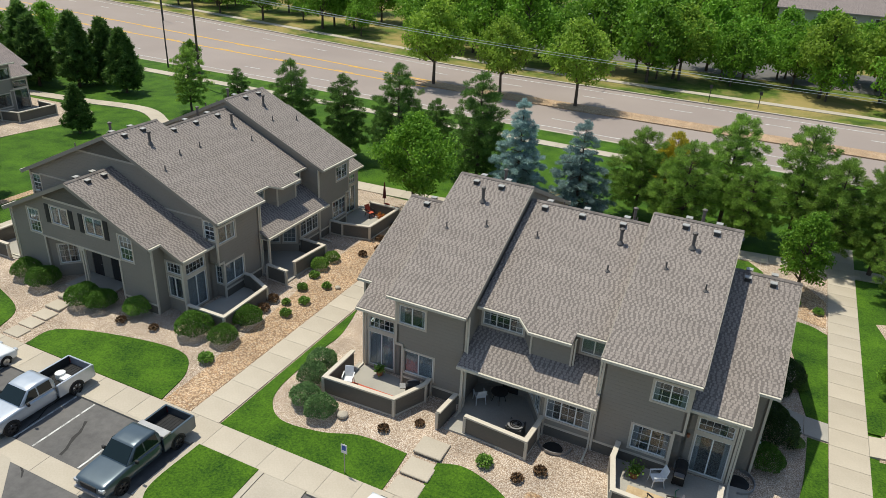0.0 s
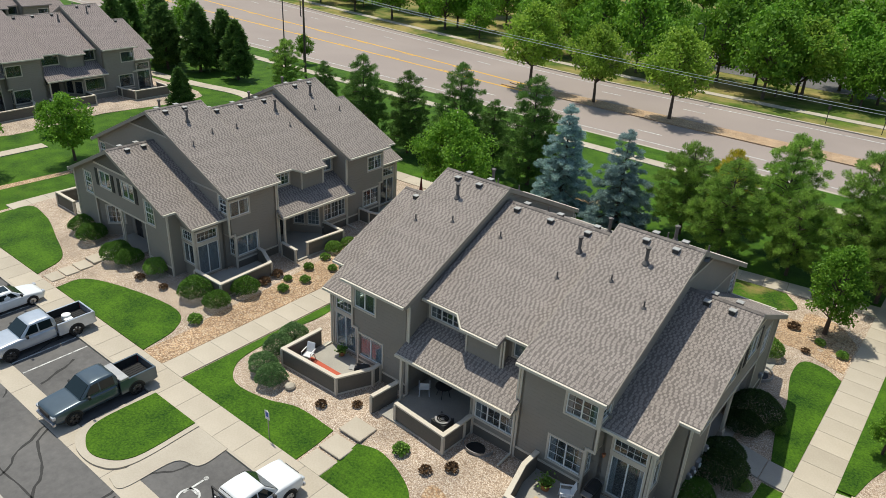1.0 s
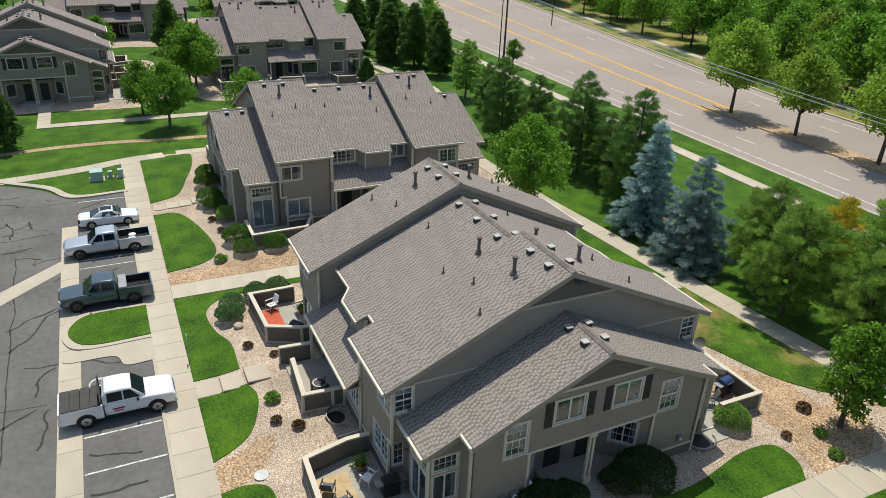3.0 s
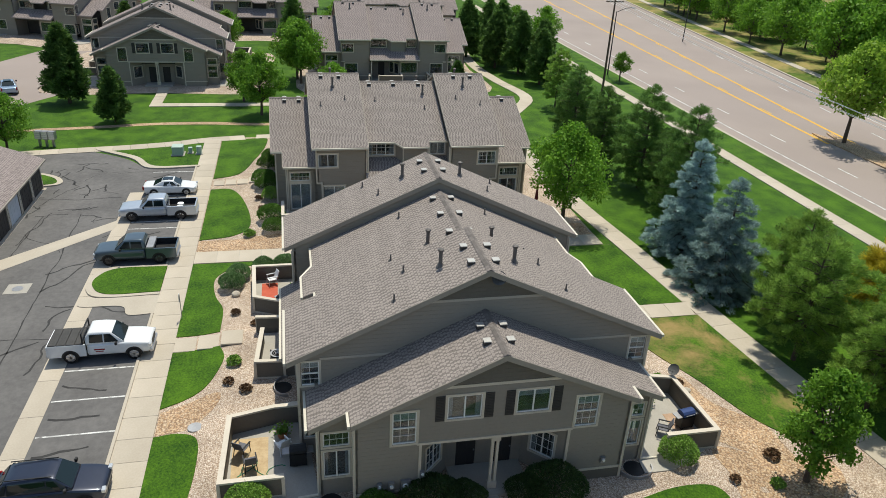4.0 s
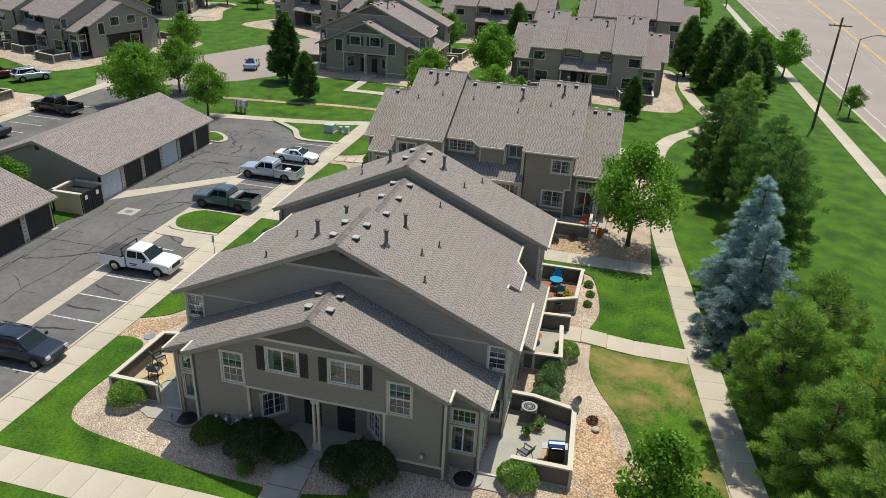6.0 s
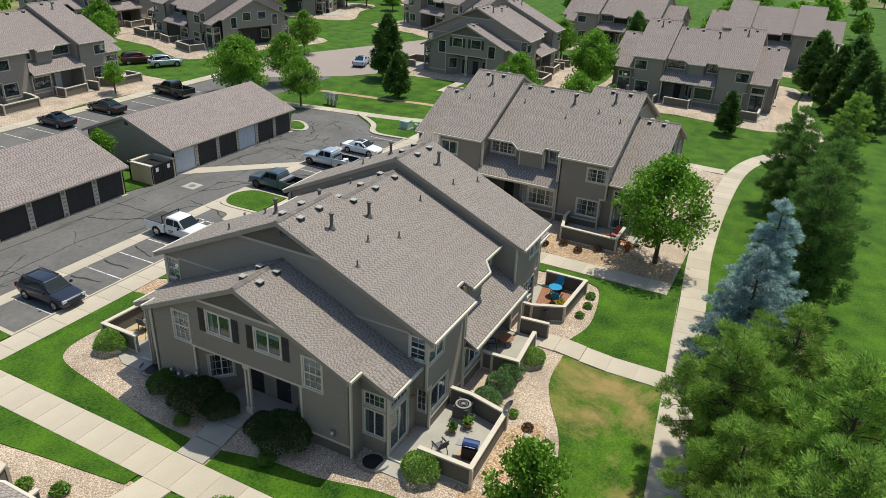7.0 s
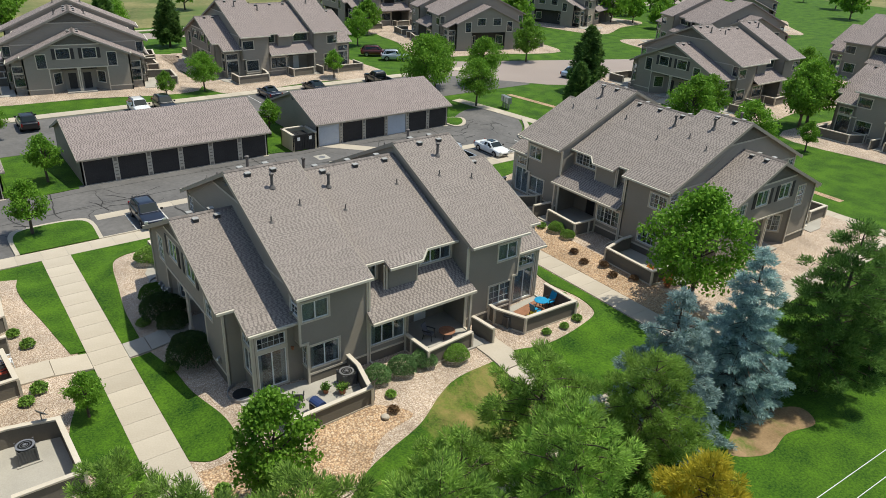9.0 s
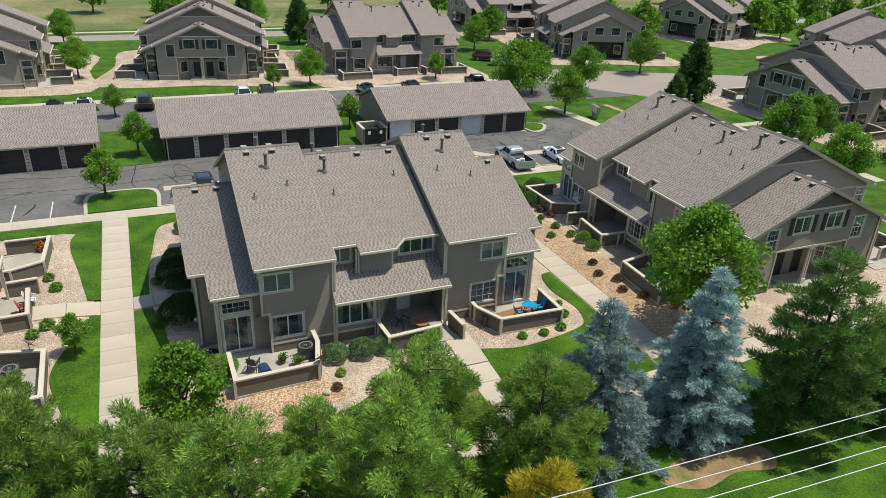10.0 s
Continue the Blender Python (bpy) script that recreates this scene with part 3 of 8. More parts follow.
        for y0, y1 in ((-3.2, -1.75), (3.2, 1.75)):
            w = Mesh()
            qa, qb = (s * 10.35, y0), (s * 8.9, y1)
            if (y0 < 0) != (s > 0):
                qa, qb = qb, qa
            ln = (Vector(qb) - Vector(qa)).length
            h = (0.45, ln - 0.45, 0.95, 2.3)
            wall_mesh(w, qa, qb, 0, 3.0, [h])
            part("porch_wall", w, SIDING, root)
            window(root, qa, qb, h, 2, (4, 3), "curtain")
        pl = Mesh()
        pl.box(s * 8.7, s * 10.34, -3.3, 3.3, 2.96, 3.1)
        part("porch_ceiling", pl, TRIM, root)
        pl = Mesh()
        pl.box(s * 8.9, s * 10.9, -1.7, 1.7, -0.1, 0.14)
        part("porch_slab", pl, CONCRETE_GREY, root)
        po = Mesh()
        for px in (-0.11, 0.11):
            po.box(s * 10.42 - 0.07, s * 10.42 + 0.06, px - 0.06, px + 0.06, 0.5, 2.8)
        po.box(s * 10.42 - 0.11, s * 10.42 + 0.11, -0.21, 0.21, 0.14, 0.5)
        po.box(s * 10.42 - 0.11, s * 10.42 + 0.11, -0.21, 0.21, 2.8, 3.0)
        part("porch_post", po, TRIM, root, "paired cream porch post", bevel=0.012)
        # corner bays of the end block
        for y in (-1, 1):
            w = Mesh()
            ea, eb = (s * 9.6, y * 7.4), (s * 9.6, y * 5.9)
            if (y < 0) != (s > 0):
                ea, eb = eb, ea
            off0 = abs(ea[1])
            sign = -1 if abs(eb[1]) < abs(ea[1]) else 1
            topf = lambda q, o=off0, sg=sign: RIDGE_END - 0.14 - SLOPE * (o + sg * q)
            h1, h2 = (0.2, 1.3, 0.95, 2.35), (0.2, 1.3, 2.6, 3.3)
            wall_mesh(w, ea, eb, 0, topf, [h1, h2])
            part("bay_wall", w, SIDING, root)
            window(root, ea, eb, h1, 2, (0, 0), "curtain")
            window(root, ea, eb, h2, 1, (4, 2), None)
            r = Mesh()
            ra, rb = (s * 10.5, y * 6.0), (s * 9.6, y * 6.0)
            if (y < 0) == (s > 0):
                ra, rb = rb, ra
            wall_mesh(r, ra, rb, 0, RIDGE_END - 0.14 - SLOPE * 6.0)
            part("return_wall", r, SIDING, root)
            corner_board(root, s * 9.6, y * 7.4, 0, 3.75)
            corner_board(root, s * 10.5, y * 6.0, 0, 4.5)
            fa, fb = (s * 7.3, y * 7.4), (s * 9.6, y * 7.4)
            if s * y > 0:
                fa, fb = fb, fa
            ln = 2.3
            f0, f1 = (0.55, 2.1) if s * y < 0 else (0.2, 1.75)
            w = Mesh()
            g1, g2 = (f0, f1, 0.15, 2.3), (f0, f1, 2.55, 3.25)
            wall_mesh(w, fa, fb, 0, RIDGE_END - 0.16 - SLOPE * 7.4, [g1, g2])
            part("front_wall", w, SIDING, root)
            slider_door(root, fa, fb, g1, "curtain" if s > 0 else "sheer")
            window(root, fa, fb, g2, 1, (5, 2), None)
            t = Mesh()
            bar_on(t, fa, fb, f0 - 0.1, f1 + 0.1, 2.36, 2.5, 0.035, 0.04)
            part("trim_board", t, TRIM, root)
    # long faces
    for y in (-1, 1):
        for s in (-1, 1):
            def way(x0, x1, v):
                """Wall ends on this face so that its outside looks away from the middle."""
                p, q = (s * x0, y * v), (s * x1, y * v)
                lo, hi = (p, q) if p[0] < q[0] else (q, p)
                return (lo, hi) if y < 0 else (hi, lo)

            def span(a, b, x0, x1):
                """Distances along the wall of the places s*x0 and s*x1."""
                u = sorted((abs(s * x0 - a[0]), abs(s * x1 - a[0])))
                return u[0], u[1]
            # high block: upper wall overhangs the lower one at the outer corner
            a, b = way(3.4, 7.35, 8.1)
            up = (*span(a, b, 5.7, 7.2), 3.88, 4.95)
            w = Mesh()
            wall_mesh(w, a, b, 2.6, RIDGE_HIGH - 0.16 - SLOPE * 8.1, [up])
            part("front_wall", w, SIDING, root)
            window(root, a, b, up, 2, (4, 3) if s > 0 and y < 0 else (0, 0), "curtain" if y < 0 else "sheer")
            a, b = way(3.4, 6.95, 8.1)
            lo = (*span(a, b, 5.15, 6.85), 0.95, 2.3)
            w = Mesh()
            wall_mesh(w, a, b, 0, 2.6, [lo])
            part("front_wall", w, SIDING, root)
            window(root, a, b, lo, 2, (4, 3) if s > 0 and y < 0 or s < 0 and y > 0 else (0, 0), "sheer" if s < 0 else "curtain")
            t = Mesh()
            bar_on(t, a, b, 0, 3.55, 0.55, 0.67, 0.03, 0.03)
            part("trim_board", t, TRIM, root)
            k = Mesh()
            bar_on(k, a, b, 0, 3.55, 0.0, 0.55, 0.012, 0.012)
            part("plinth_panel", k, SIDING_DARK, root)
            so = Mesh()
            so.box(s * 6.8, s * 7.35, y * 7.4, y * 8.1, 2.5, 2.62)
            part("soffit", so, TRIM, root)
            t = Mesh()
            x0, x1 = sorted((s * 6.9, s * 7.4))
            t.box(x0, x1, y * 8.11, y * 8.15, 2.5, 2.64)
            part("trim_board", t, TRIM, root)
            w = Mesh()
            ra, rb = (s * 6.95, y * 8.1), (s * 6.95, y * 7.2)
            if s * y > 0:
                ra, rb = rb, ra
            h = (0.2, 0.72, 0.95, 2.2)
            wall_mesh(w, ra, rb, 0, 2.6, [h])
            part("return_wall", w, SIDING, root)
            window(root, ra, rb, h, 1, (2, 3), None, trim=0.07)
            w = Mesh()
            w.box(s * 6.9, s * 7.5, y * 7.25, y * 7.4, 0, 4.2)
            part("return_wall", w, SIDING, root)
            corner_board(root, s * 7.35, y * 8.1, 2.6, 5.6)
            corner_board(root, s * 6.95, y * 8.1, 0, 2.6)
            corner_board(root, s * 3.4, y * 8.1, 0, 5.6)
            downspout(root, s * 3.28, y * 8.12, 0, 5.4, y)
            downspout(root, s * 9.72, y * 7.42, 0, 3.8, y, 0.9)
        # middle block
        def mid(x0, x1, v):
            return ((x0, y * v), (x1, y * v)) if y < 0 else ((x1, y * v), (x0, y * v))

        def msp(a, x0, x1):
            u = sorted((abs(x0 - a[0]), abs(x1 - a[0])))
            return u[0], u[1]
        a, b = mid(-3.4, -0.8, 6.65)
        h = (*msp(a, -3.15, -1.0), 4.3, 5.25)
        w = Mesh()
        wall_mesh(w, a, b, 3.6, RIDGE_MID - 0.16 - SLOPE * 6.65, [h])
        part("front_wall", w, SIDING, root)
        window(root, a, b, h, 3, (6, 3) if y < 0 else (0, 0), "curtain")
        a, b = mid(-0.35, 1.68, 7.28)
        w = Mesh()
        wall_mesh(w, a, b, 3.3, RIDGE_MID - 0.16 - SLOPE * 7.28)
        part("bay_wall", w, SIDING, root)
        for p, q in (((-0.85, 6.65), (-0.35, 7.28)), ((1.68, 7.28), (1.68, 6.65))):
            p, q = (p[0], y * p[1]), (q[0], y * q[1])
            w = Mesh()
            if y > 0:
                p, q = q, p
            o0, o1 = abs(p[1]), abs(q[1])
            ln = (Vector(q) - Vector(p)).length
            wall_mesh(w, p, q, 3.3, (lambda d, o0=o0, o1=o1, ln=ln: RIDGE_MID - 0.16 - SLOPE * (o0 + (o1 - o0) * d / ln)))
            part("bay_wall", w, SIDING, root)
        corner_board(root, 1.68, y * 7.28, 3.4, 5.35, 0.09)
        corner_board(root, -0.35, y * 7.28, 3.4, 5.35, 0.09)
        downspout(root, 1.8, y * 7.2, 3.3, 5.3, y, 0)
        a, b = mid(1.6, 3.4, 6.62)
        h = (*msp(a, 1.95, 3.2), 4.3, 5.3)
        w = Mesh()
        wall_mesh(w, a, b, 3.6, RIDGE_MID - 0.16 - SLOPE * 6.62, [h])
        part("front_wall", w, SIDING, root)
        window(root, a, b, h, 2, (0, 0), "sheer")
        # low roof over the porch
        lz = lambda x, yy: 4.13 - 0.52 * (abs(yy) - 6.65)
        r = Mesh()
        r.slab([(-3.36, y * 6.6), (3.36, y * 6.6), (3.5, y * 8.85), (-3.5, y * 8.85)], lz, 0.14, 0, roof_uv)
        lr = part("porch_roof", r, [SHINGLE], root)
        g = Mesh()
        g.box(-3.5, 3.5, y * 8.86, y * 8.97, 2.82, 2.97)
        part("gutter", g, GUTTER, root)
        g = Mesh()
        g.box(-3.4, 3.4, y * 6.0, y * 8.75, 2.72, 2.8)
        part("porch_ceiling", g, TRIM, root)
        # sunroom wall and porch back wall
        a, b = mid(0.75, 3.4, 8.1)
        h = (*msp(a, 1.0, 3.2), 1.05, 2.4)
        w = Mesh()
        wall_mesh(w, a, b, 0, 2.75, [h])
        part("front_wall", w, SIDING, root)
        window(root, a, b, h, 3, (6, 3) if y < 0 else (0, 0), "curtain")
        k = Mesh()
        bar_on(k, a, b, 0, 2.65, 0, 0.55, 0.012, 0.012)
        part("plinth_panel", k, SIDING_DARK, root)
        t = Mesh()
        bar_on(t, a, b, 0, 2.65, 0.55, 0.67, 0.03, 0.03)
        part("trim_board", t, TRIM, root)
        p, q = (-0.6, y * 6.0), (0.75, y * 8.1)
        if y > 0:
            p, q = q, p
        ln = (Vector(q) - Vector(p)).length
        h = (0.35, 1.15, 0.8, 2.2) if y < 0 else (ln - 1.15, ln - 0.35, 0.8, 2.2)
        h2 = (1.4, 2.3, 0.8, 2.2) if y < 0 else (ln - 2.3, ln - 1.4, 0.8, 2.2)
        w = Mesh()
        wall_mesh(w, p, q, 0, 2.75, [h, h2])
        part("porch_wall", w, SIDING, root)
        window(root, p, q, h, 1, (3, 4), "sheer")
        window(root, p, q, h2, 1, (3, 4), "sheer")
        a, b = mid(-3.4, -0.6, 6.0)
        dr = (*msp(a, -2.0, -1.1), 0.05, 2.1)
        w = Mesh()
        wall_mesh(w, a, b, 0, 2.75, [dr])
        part("porch_wall", w, SIDING, root)
        d = Mesh()
        bar_on(d, a, b, *dr, -0.05, 0.05)
        bar_on(d, a, b, dr[0] + 0.15, dr[1] - 0.15, 1.2, 1.95, -0.04, 0.01)
        part("entry_door", d, DOOR_PAINT if y < 0 else WHITE, root)
        po = Mesh()
        po.box(-3.32, -3.18, y * 8.62, y * 8.76, 0, 2.75)
        part("porch_post", po, TRIM, root)
        sl = Mesh()
        sl.box(-3.4, 0.7, y * 6.0, y * 10.2, -0.1, 0.10)
        part("porch_slab", sl, CONCRETE_GREY, root)
    # roof furniture
    for s in (-1, 1):
        for y in (-1, 1):
            flue(root, s * 5.6, y * 1.7, RIDGE_HIGH)
            box_vent(root, s * 5.0, y * 0.55, RIDGE_HIGH)
            box_vent(root, s * 6.5, y * 0.55, RIDGE_HIGH)
            stack(root, s * 4.7, y * 3.2, RIDGE_HIGH)
            stack(root, s * 6.7, y * 3.9, RIDGE_HIGH)
            box_vent(root, s * 8.4, y * 0.5, RIDGE_END)
            box_vent(root, s * 9.6, y * 0.5, RIDGE_END)
    for y in (-1, 1):
        flue(root, 2.1, y * 1.6, RIDGE_MID)
        for x in (-2.4, -0.3, 1.9):
            box_vent(root, x, y * 0.5, RIDGE_MID)
        stack(root, -2.1, y * 2.4, RIDGE_MID)
        stack(root, 2.0, y * 3.4, RIDGE_MID)
    # added behind the glass: floors and partitions so that no light crosses the shell
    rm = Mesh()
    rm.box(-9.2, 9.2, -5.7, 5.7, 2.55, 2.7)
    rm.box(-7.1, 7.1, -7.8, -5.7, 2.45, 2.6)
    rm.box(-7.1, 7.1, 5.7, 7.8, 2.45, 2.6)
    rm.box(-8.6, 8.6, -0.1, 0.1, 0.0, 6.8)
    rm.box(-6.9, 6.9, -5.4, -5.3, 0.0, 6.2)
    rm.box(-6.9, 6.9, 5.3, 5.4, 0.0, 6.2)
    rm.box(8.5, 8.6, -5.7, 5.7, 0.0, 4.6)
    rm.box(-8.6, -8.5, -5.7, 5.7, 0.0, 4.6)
    # their dark colour paints in the shade of the rooms
    part("inner_partition", rm, ROOM_SHADE, root)
    return root


A_POS = (-7.0, 36.7)
PAD = 0.3


def grade(x, y):
    """The ground's height: each house stands on a low pad that runs out into the lawns."""
    best = 0.0
    for hx, hy, hr in [(*A_POS, 0), *HOUSES]:
        if abs(x - hx) > 20 or abs(y - hy) > 20:
            continue
        c, sn = math.cos(radians(hr)), math.sin(radians(hr))
        u, v = abs(c * (x - hx) + sn * (y - hy)), abs(c * (y - hy) - sn * (x - hx))
        out = math.hypot(max(0.0, u - 11.0), max(0.0, v - 11.3))
        t = max(0.0, 1 - out / 2.6)
        best = max(best, PAD * t * t * (3 - 2 * t))
    return best


def drape(ob, step=0.8):
    """Cut a ground sheet into strips both ways and lay it over the grade."""
    me = ob.data
    bm = bmesh.new()
    bm.from_mesh(me)
    xs, ys = [v.co.x for v in bm.verts], [v.co.y for v in bm.verts]
    for axis, lo, hi in ((0, min(xs), max(xs)), (1, min(ys), max(ys))):
        k = math.floor(lo / step) + 1
        while k * step < hi:
            co, no = [0, 0, 0], [0, 0, 0]
            co[axis], no[axis] = k * step, 1
            bmesh.ops.bisect_plane(bm, geom=bm.verts[:] + bm.edges[:] + bm.faces[:], plane_co=co, plane_no=no)
            k += 1
    for v in bm.verts:
        v.co.z += grade(v.co.x, v.co.y)
    bm.to_mesh(me)
    bm.free()
    return ob


house = townhouse()
house.matrix_basis = pose(A_POS[0], A_POS[1], 0)
HOUSES = [(-36.1, 38.0, 90), (22.7, 37.0, 90), (-82.4, 43.4, 90), (-81.4, 12.6, 0), (-5.5, -35.3, 80.5), (-31.7, -31.6, 0), (24.0, -35.0, 90),
          (-73, -36, 75), (-70, -64, 0), (-112, -8, 70), (-118, 24, 90), (-118, 50, 90), (-112, -48, 20), (-150, -30, 40)]
FAR_DROP = ("corner_board", "downspout", "curtain", "blind", "sash", "door_knob", "flue_cap", "vent_stack", "soffit", "porch_ceiling", "plinth_panel")
TINY_DROP = FAR_DROP + ("roof_vent", "trim_board", "barge_board", "shutter", "porch_slab", "porch_post", "gutter", "ridge_cap", "flue", "gable_panel", "bay_wall", "entry_door", "porch_wall", "return_wall")


def pruned(ob, names, m):
    """A copy without the small parts, for a house that stands far off."""
    made = {ob: ob.copy()}
    scene.collection.objects.link(made[ob])
    for o in ob.children_recursive:
        if o.parent in made and o.name.split(".")[0] not in names:
            made[o] = o.copy()
            scene.collection.objects.link(made[o])
            made[o].parent = made[o.parent]
            made[o].matrix_parent_inverse = o.matrix_parent_inverse
    made[ob].matrix_basis = m
    return made[ob]


for hi, (hx, hy, hr) in enumerate(HOUSES):
    hm = pose(hx, hy, 0, 0, 0, hr)
    if hi < 2:
        copy_thing(house, hm)
    else:
        far = pruned(house, FAR_DROP if hi < 7 else TINY_DROP, hm)
        for o in far.children:
            if o.name.split(".")[0] in ("roof", "porch_roof"):
                o.material_slots[0].link = "OBJECT"
                o.material_slots[0].material = SHINGLE_OLD


# ---- ground ----
def stone_mat(name, cols, size, bump=0.6, joint=(0.10, 0.085, 0.07)):
    """Loose stones: cells of several colours with dark gaps and relief."""
    m = bpy.data.materials.new(name)
    m.use_nodes = True
    n, l = m.node_tree.nodes, m.node_tree.links
    b = n["Principled BSDF"]
    b.inputs["Roughness"].default_value = 0.9
    tc = n.new("ShaderNodeTexCoord")
    vo = n.new("ShaderNodeTexVoronoi")
    vo.inputs["Scale"].default_value = 1 / size
    l.new(tc.outputs["Object"], vo.inputs["Vector"])
    sp = n.new("ShaderNodeSeparateColor")
    l.new(vo.outputs["Color"], sp.inputs[0])
    r = n.new("ShaderNodeValToRGB")
    e = r.color_ramp.elements
    e[0].color, e[1].color = (*cols[0], 1), (*cols[-1], 1)
    for i, c in enumerate(cols[1:-1]):
        x = e.new((i + 1) / (len(cols) - 1))
        x.color = (*c, 1)
    l.new(sp.outputs[0], r.inputs["Fac"])
    mr = n.new("ShaderNodeMapRange")
    mr.inputs["From Min"].default_value, mr.inputs["From Max"].default_value = 0.75, 0.35
    l.new(vo.outputs["Distance"], mr.inputs["Value"])
    nz = n.new("ShaderNodeTexNoise")
    nz.inputs["Scale"].default_value = 0.5
    nz.inputs["Detail"].default_value = 4
    l.new(tc.outputs["Object"], nz.inputs["Vector"])
    hs = n.new("ShaderNodeHueSaturation")
    m2 = n.new("ShaderNodeMapRange")
    m2.inputs["From Min"].default_value, m2.inputs["From Max"].default_value = 0.3, 0.7
    m2.inputs["To Min"].default_value, m2.inputs["To Max"].default_value = 0.8, 1.2
    l.new(nz.outputs["Fac"], m2.inputs["Value"])
    l.new(m2.outputs["Result"], hs.inputs["Value"])
    mx = n.new("ShaderNodeMix")
    mx.data_type = "RGBA"
    l.new(mr.outputs["Result"], mx.inputs["Factor"])
    mx.inputs["A"].default_value = (*joint, 1)
    l.new(r.outputs["Color"], mx.inputs["B"])
    l.new(mx.outputs["Result"], hs.inputs["Color"])
    l.new(hs.outputs["Color"], b.inputs["Base Color"])
    bp = n.new("ShaderNodeBump")
    bp.inputs["Strength"].default_value = bump
    bp.inputs["Distance"].default_value = size * 0.5
    bp.invert = True
    l.new(vo.outputs["Distance"], bp.inputs["Height"])
    l.new(bp.outputs["Normal"], b.inputs["Normal"])
    return m


GRAVEL = stone_mat("gravel_tan", [(0.37, 0.28, 0.21), (0.57, 0.46, 0.36), (0.48, 0.37, 0.28), (0.70, 0.61, 0.52), (0.38, 0.30, 0.24)], 0.06, 0.6, (0.26, 0.185, 0.13))
COBBLE = stone_mat("river_rock", [(0.42, 0.25, 0.13), (0.58, 0.42, 0.27), (0.50, 0.32, 0.18), (0.62, 0.49, 0.35), (0.34, 0.22, 0.13)], 0.095, 0.6, (0.24, 0.15, 0.09))


def sheet(name, pts, z, material, thick=0.05, label="", kind="structure"):
    m = Mesh()
    m.slab([tuple(p) for p in pts], lambda x, y: z, thick, 0, lambda x, y: (x, y))
    return tagged(part(name, m, material), label, "", "", kind)


def rect(x0, x1, y0, y1):
    return [(x0, y0), (x1, y0), (x1, y1), (x0, y1)]


def smooth(pts, hard=(), n=6):
    """A closed outline through the points, rounded but at the hard corners."""
    out, k = [], len(pts)
    for i in range(k):
        p0, p1, p2, p3 = (Vector(pts[(i + j) % k]) for j in (-1, 0, 1, 2))
        if i in hard:
            p0 = p1 * 2 - p2
        if (i + 1) % k in hard:
            p3 = p2 * 2 - p1
        if i in hard and (i + 1) % k in hard:
            out.append(tuple(p1))
            continue
        for j in range(n):
            t = j / n
            q = 0.5 * (2 * p1 + (p2 - p0) * t + (2 * p0 - 5 * p1 + 4 * p2 - p3) * t * t + (3 * p1 - p0 - 3 * p2 + p3) * t ** 3)
            out.append((q.x, q.y))
    return out


def lawn(pts, hard=(), z=0.045, material=None):
    outline = smooth(pts, hard)
    bm = bmesh.new()
    f = bm.faces.new([bm.verts.new((x, y, 0)) for x, y in outline])
    if f.normal.z < 0:
        f.normal_flip()
    ex = bmesh.ops.extrude_face_region(bm, geom=[f])
    for v in (g for g in ex["geom"] if isinstance(g, bmesh.types.BMVert)):
        v.co.z = z
    bmesh.ops.recalc_face_normals(bm, faces=bm.faces[:])
    me = bpy.data.meshes.new("lawn")
    bm.to_mesh(me)
    bm.free()
    me.materials.append(material or GRASS)
    return drape(tagged(new("lawn", me), "", "", "", "structure"))


def slab_walk(x0, x1, y0, y1, step=1.5, z=0.055, material=None, name="pavement"):
    """A concrete walk of separate slabs with open joints, along its longer side."""
    top = thing(name, None, "", "", "", "structure")
    bed = Mesh()
    bed.box(x0 + 0.01, x1 - 0.01, y0 + 0.01, y1 - 0.01, -0.1, z - 0.014)
    part("bedding", bed, CONCRETE_GREY, top)
    horizontal = (x1 - x0) > (y1 - y0)
    ln = (x1 - x0) if horizontal else (y1 - y0)
    n = max(1, round(ln / step))
    d = ln / n
    m = Mesh()
    g = 0.009
    wdt = (y1 - y0) if horizontal else (x1 - x0)
    a, b = (d / 2 - g, wdt / 2) if horizontal else (wdt / 2, d / 2 - g)
    m.hexa([(-a, -b, -0.1), (a, -b, -0.1), (a, b, -0.1), (-a, b, -0.1), (-a + .004, -b + .004, 0), (a - .004, -b + .004, 0), (a - .004, b - .004, 0), (-a + .004, b - .004, 0)])
    me = m.data("slab", material or PAVER)
    for i in range(n):
        ob = new("slab", me)
        ob.parent = top
        c = (i + 0.5) * d
        px, py = (x0 + c, (y0 + y1) / 2) if horizontal else ((x0 + x1) / 2, y0 + c)
        lo, hi = (grade(px - d / 2, py), grade(px + d / 2, py)) if horizontal else (grade(px, py - d / 2), grade(px, py + d / 2))
        ob.location = (px, py, z + max((lo + hi) / 2, grade(px, py)) + (0.012 if hi + lo > 0 else 0))
        tilt = math.atan2(hi - lo, d)
        ob.rotation_euler = (0, -tilt, 0) if horizontal else (tilt, 0, 0)
    return top


def object_random(m, amount):
    """Shade alike pieces apart by a random value each."""
    n, l = m.node_tree.nodes, m.node_tree.links
    b = n["Principled BSDF"]
    src = b.inputs["Base Color"].links[0].from_socket
    oi = n.new("ShaderNodeObjectInfo")
    mr = n.new("ShaderNodeMapRange")
    mr.inputs["To Min"].default_value, mr.inputs["To Max"].default_value = 1 - amount, 1 + amount
    l.new(oi.outputs["Random"], mr.inputs["Value"])
    hs = n.new("ShaderNodeHueSaturation")
    l.new(mr.outputs["Result"], hs.inputs["Value"])
    l.new(src, hs.inputs["Color"])
    l.new(hs.outputs["Color"], b.inputs["Base Color"])
    return m


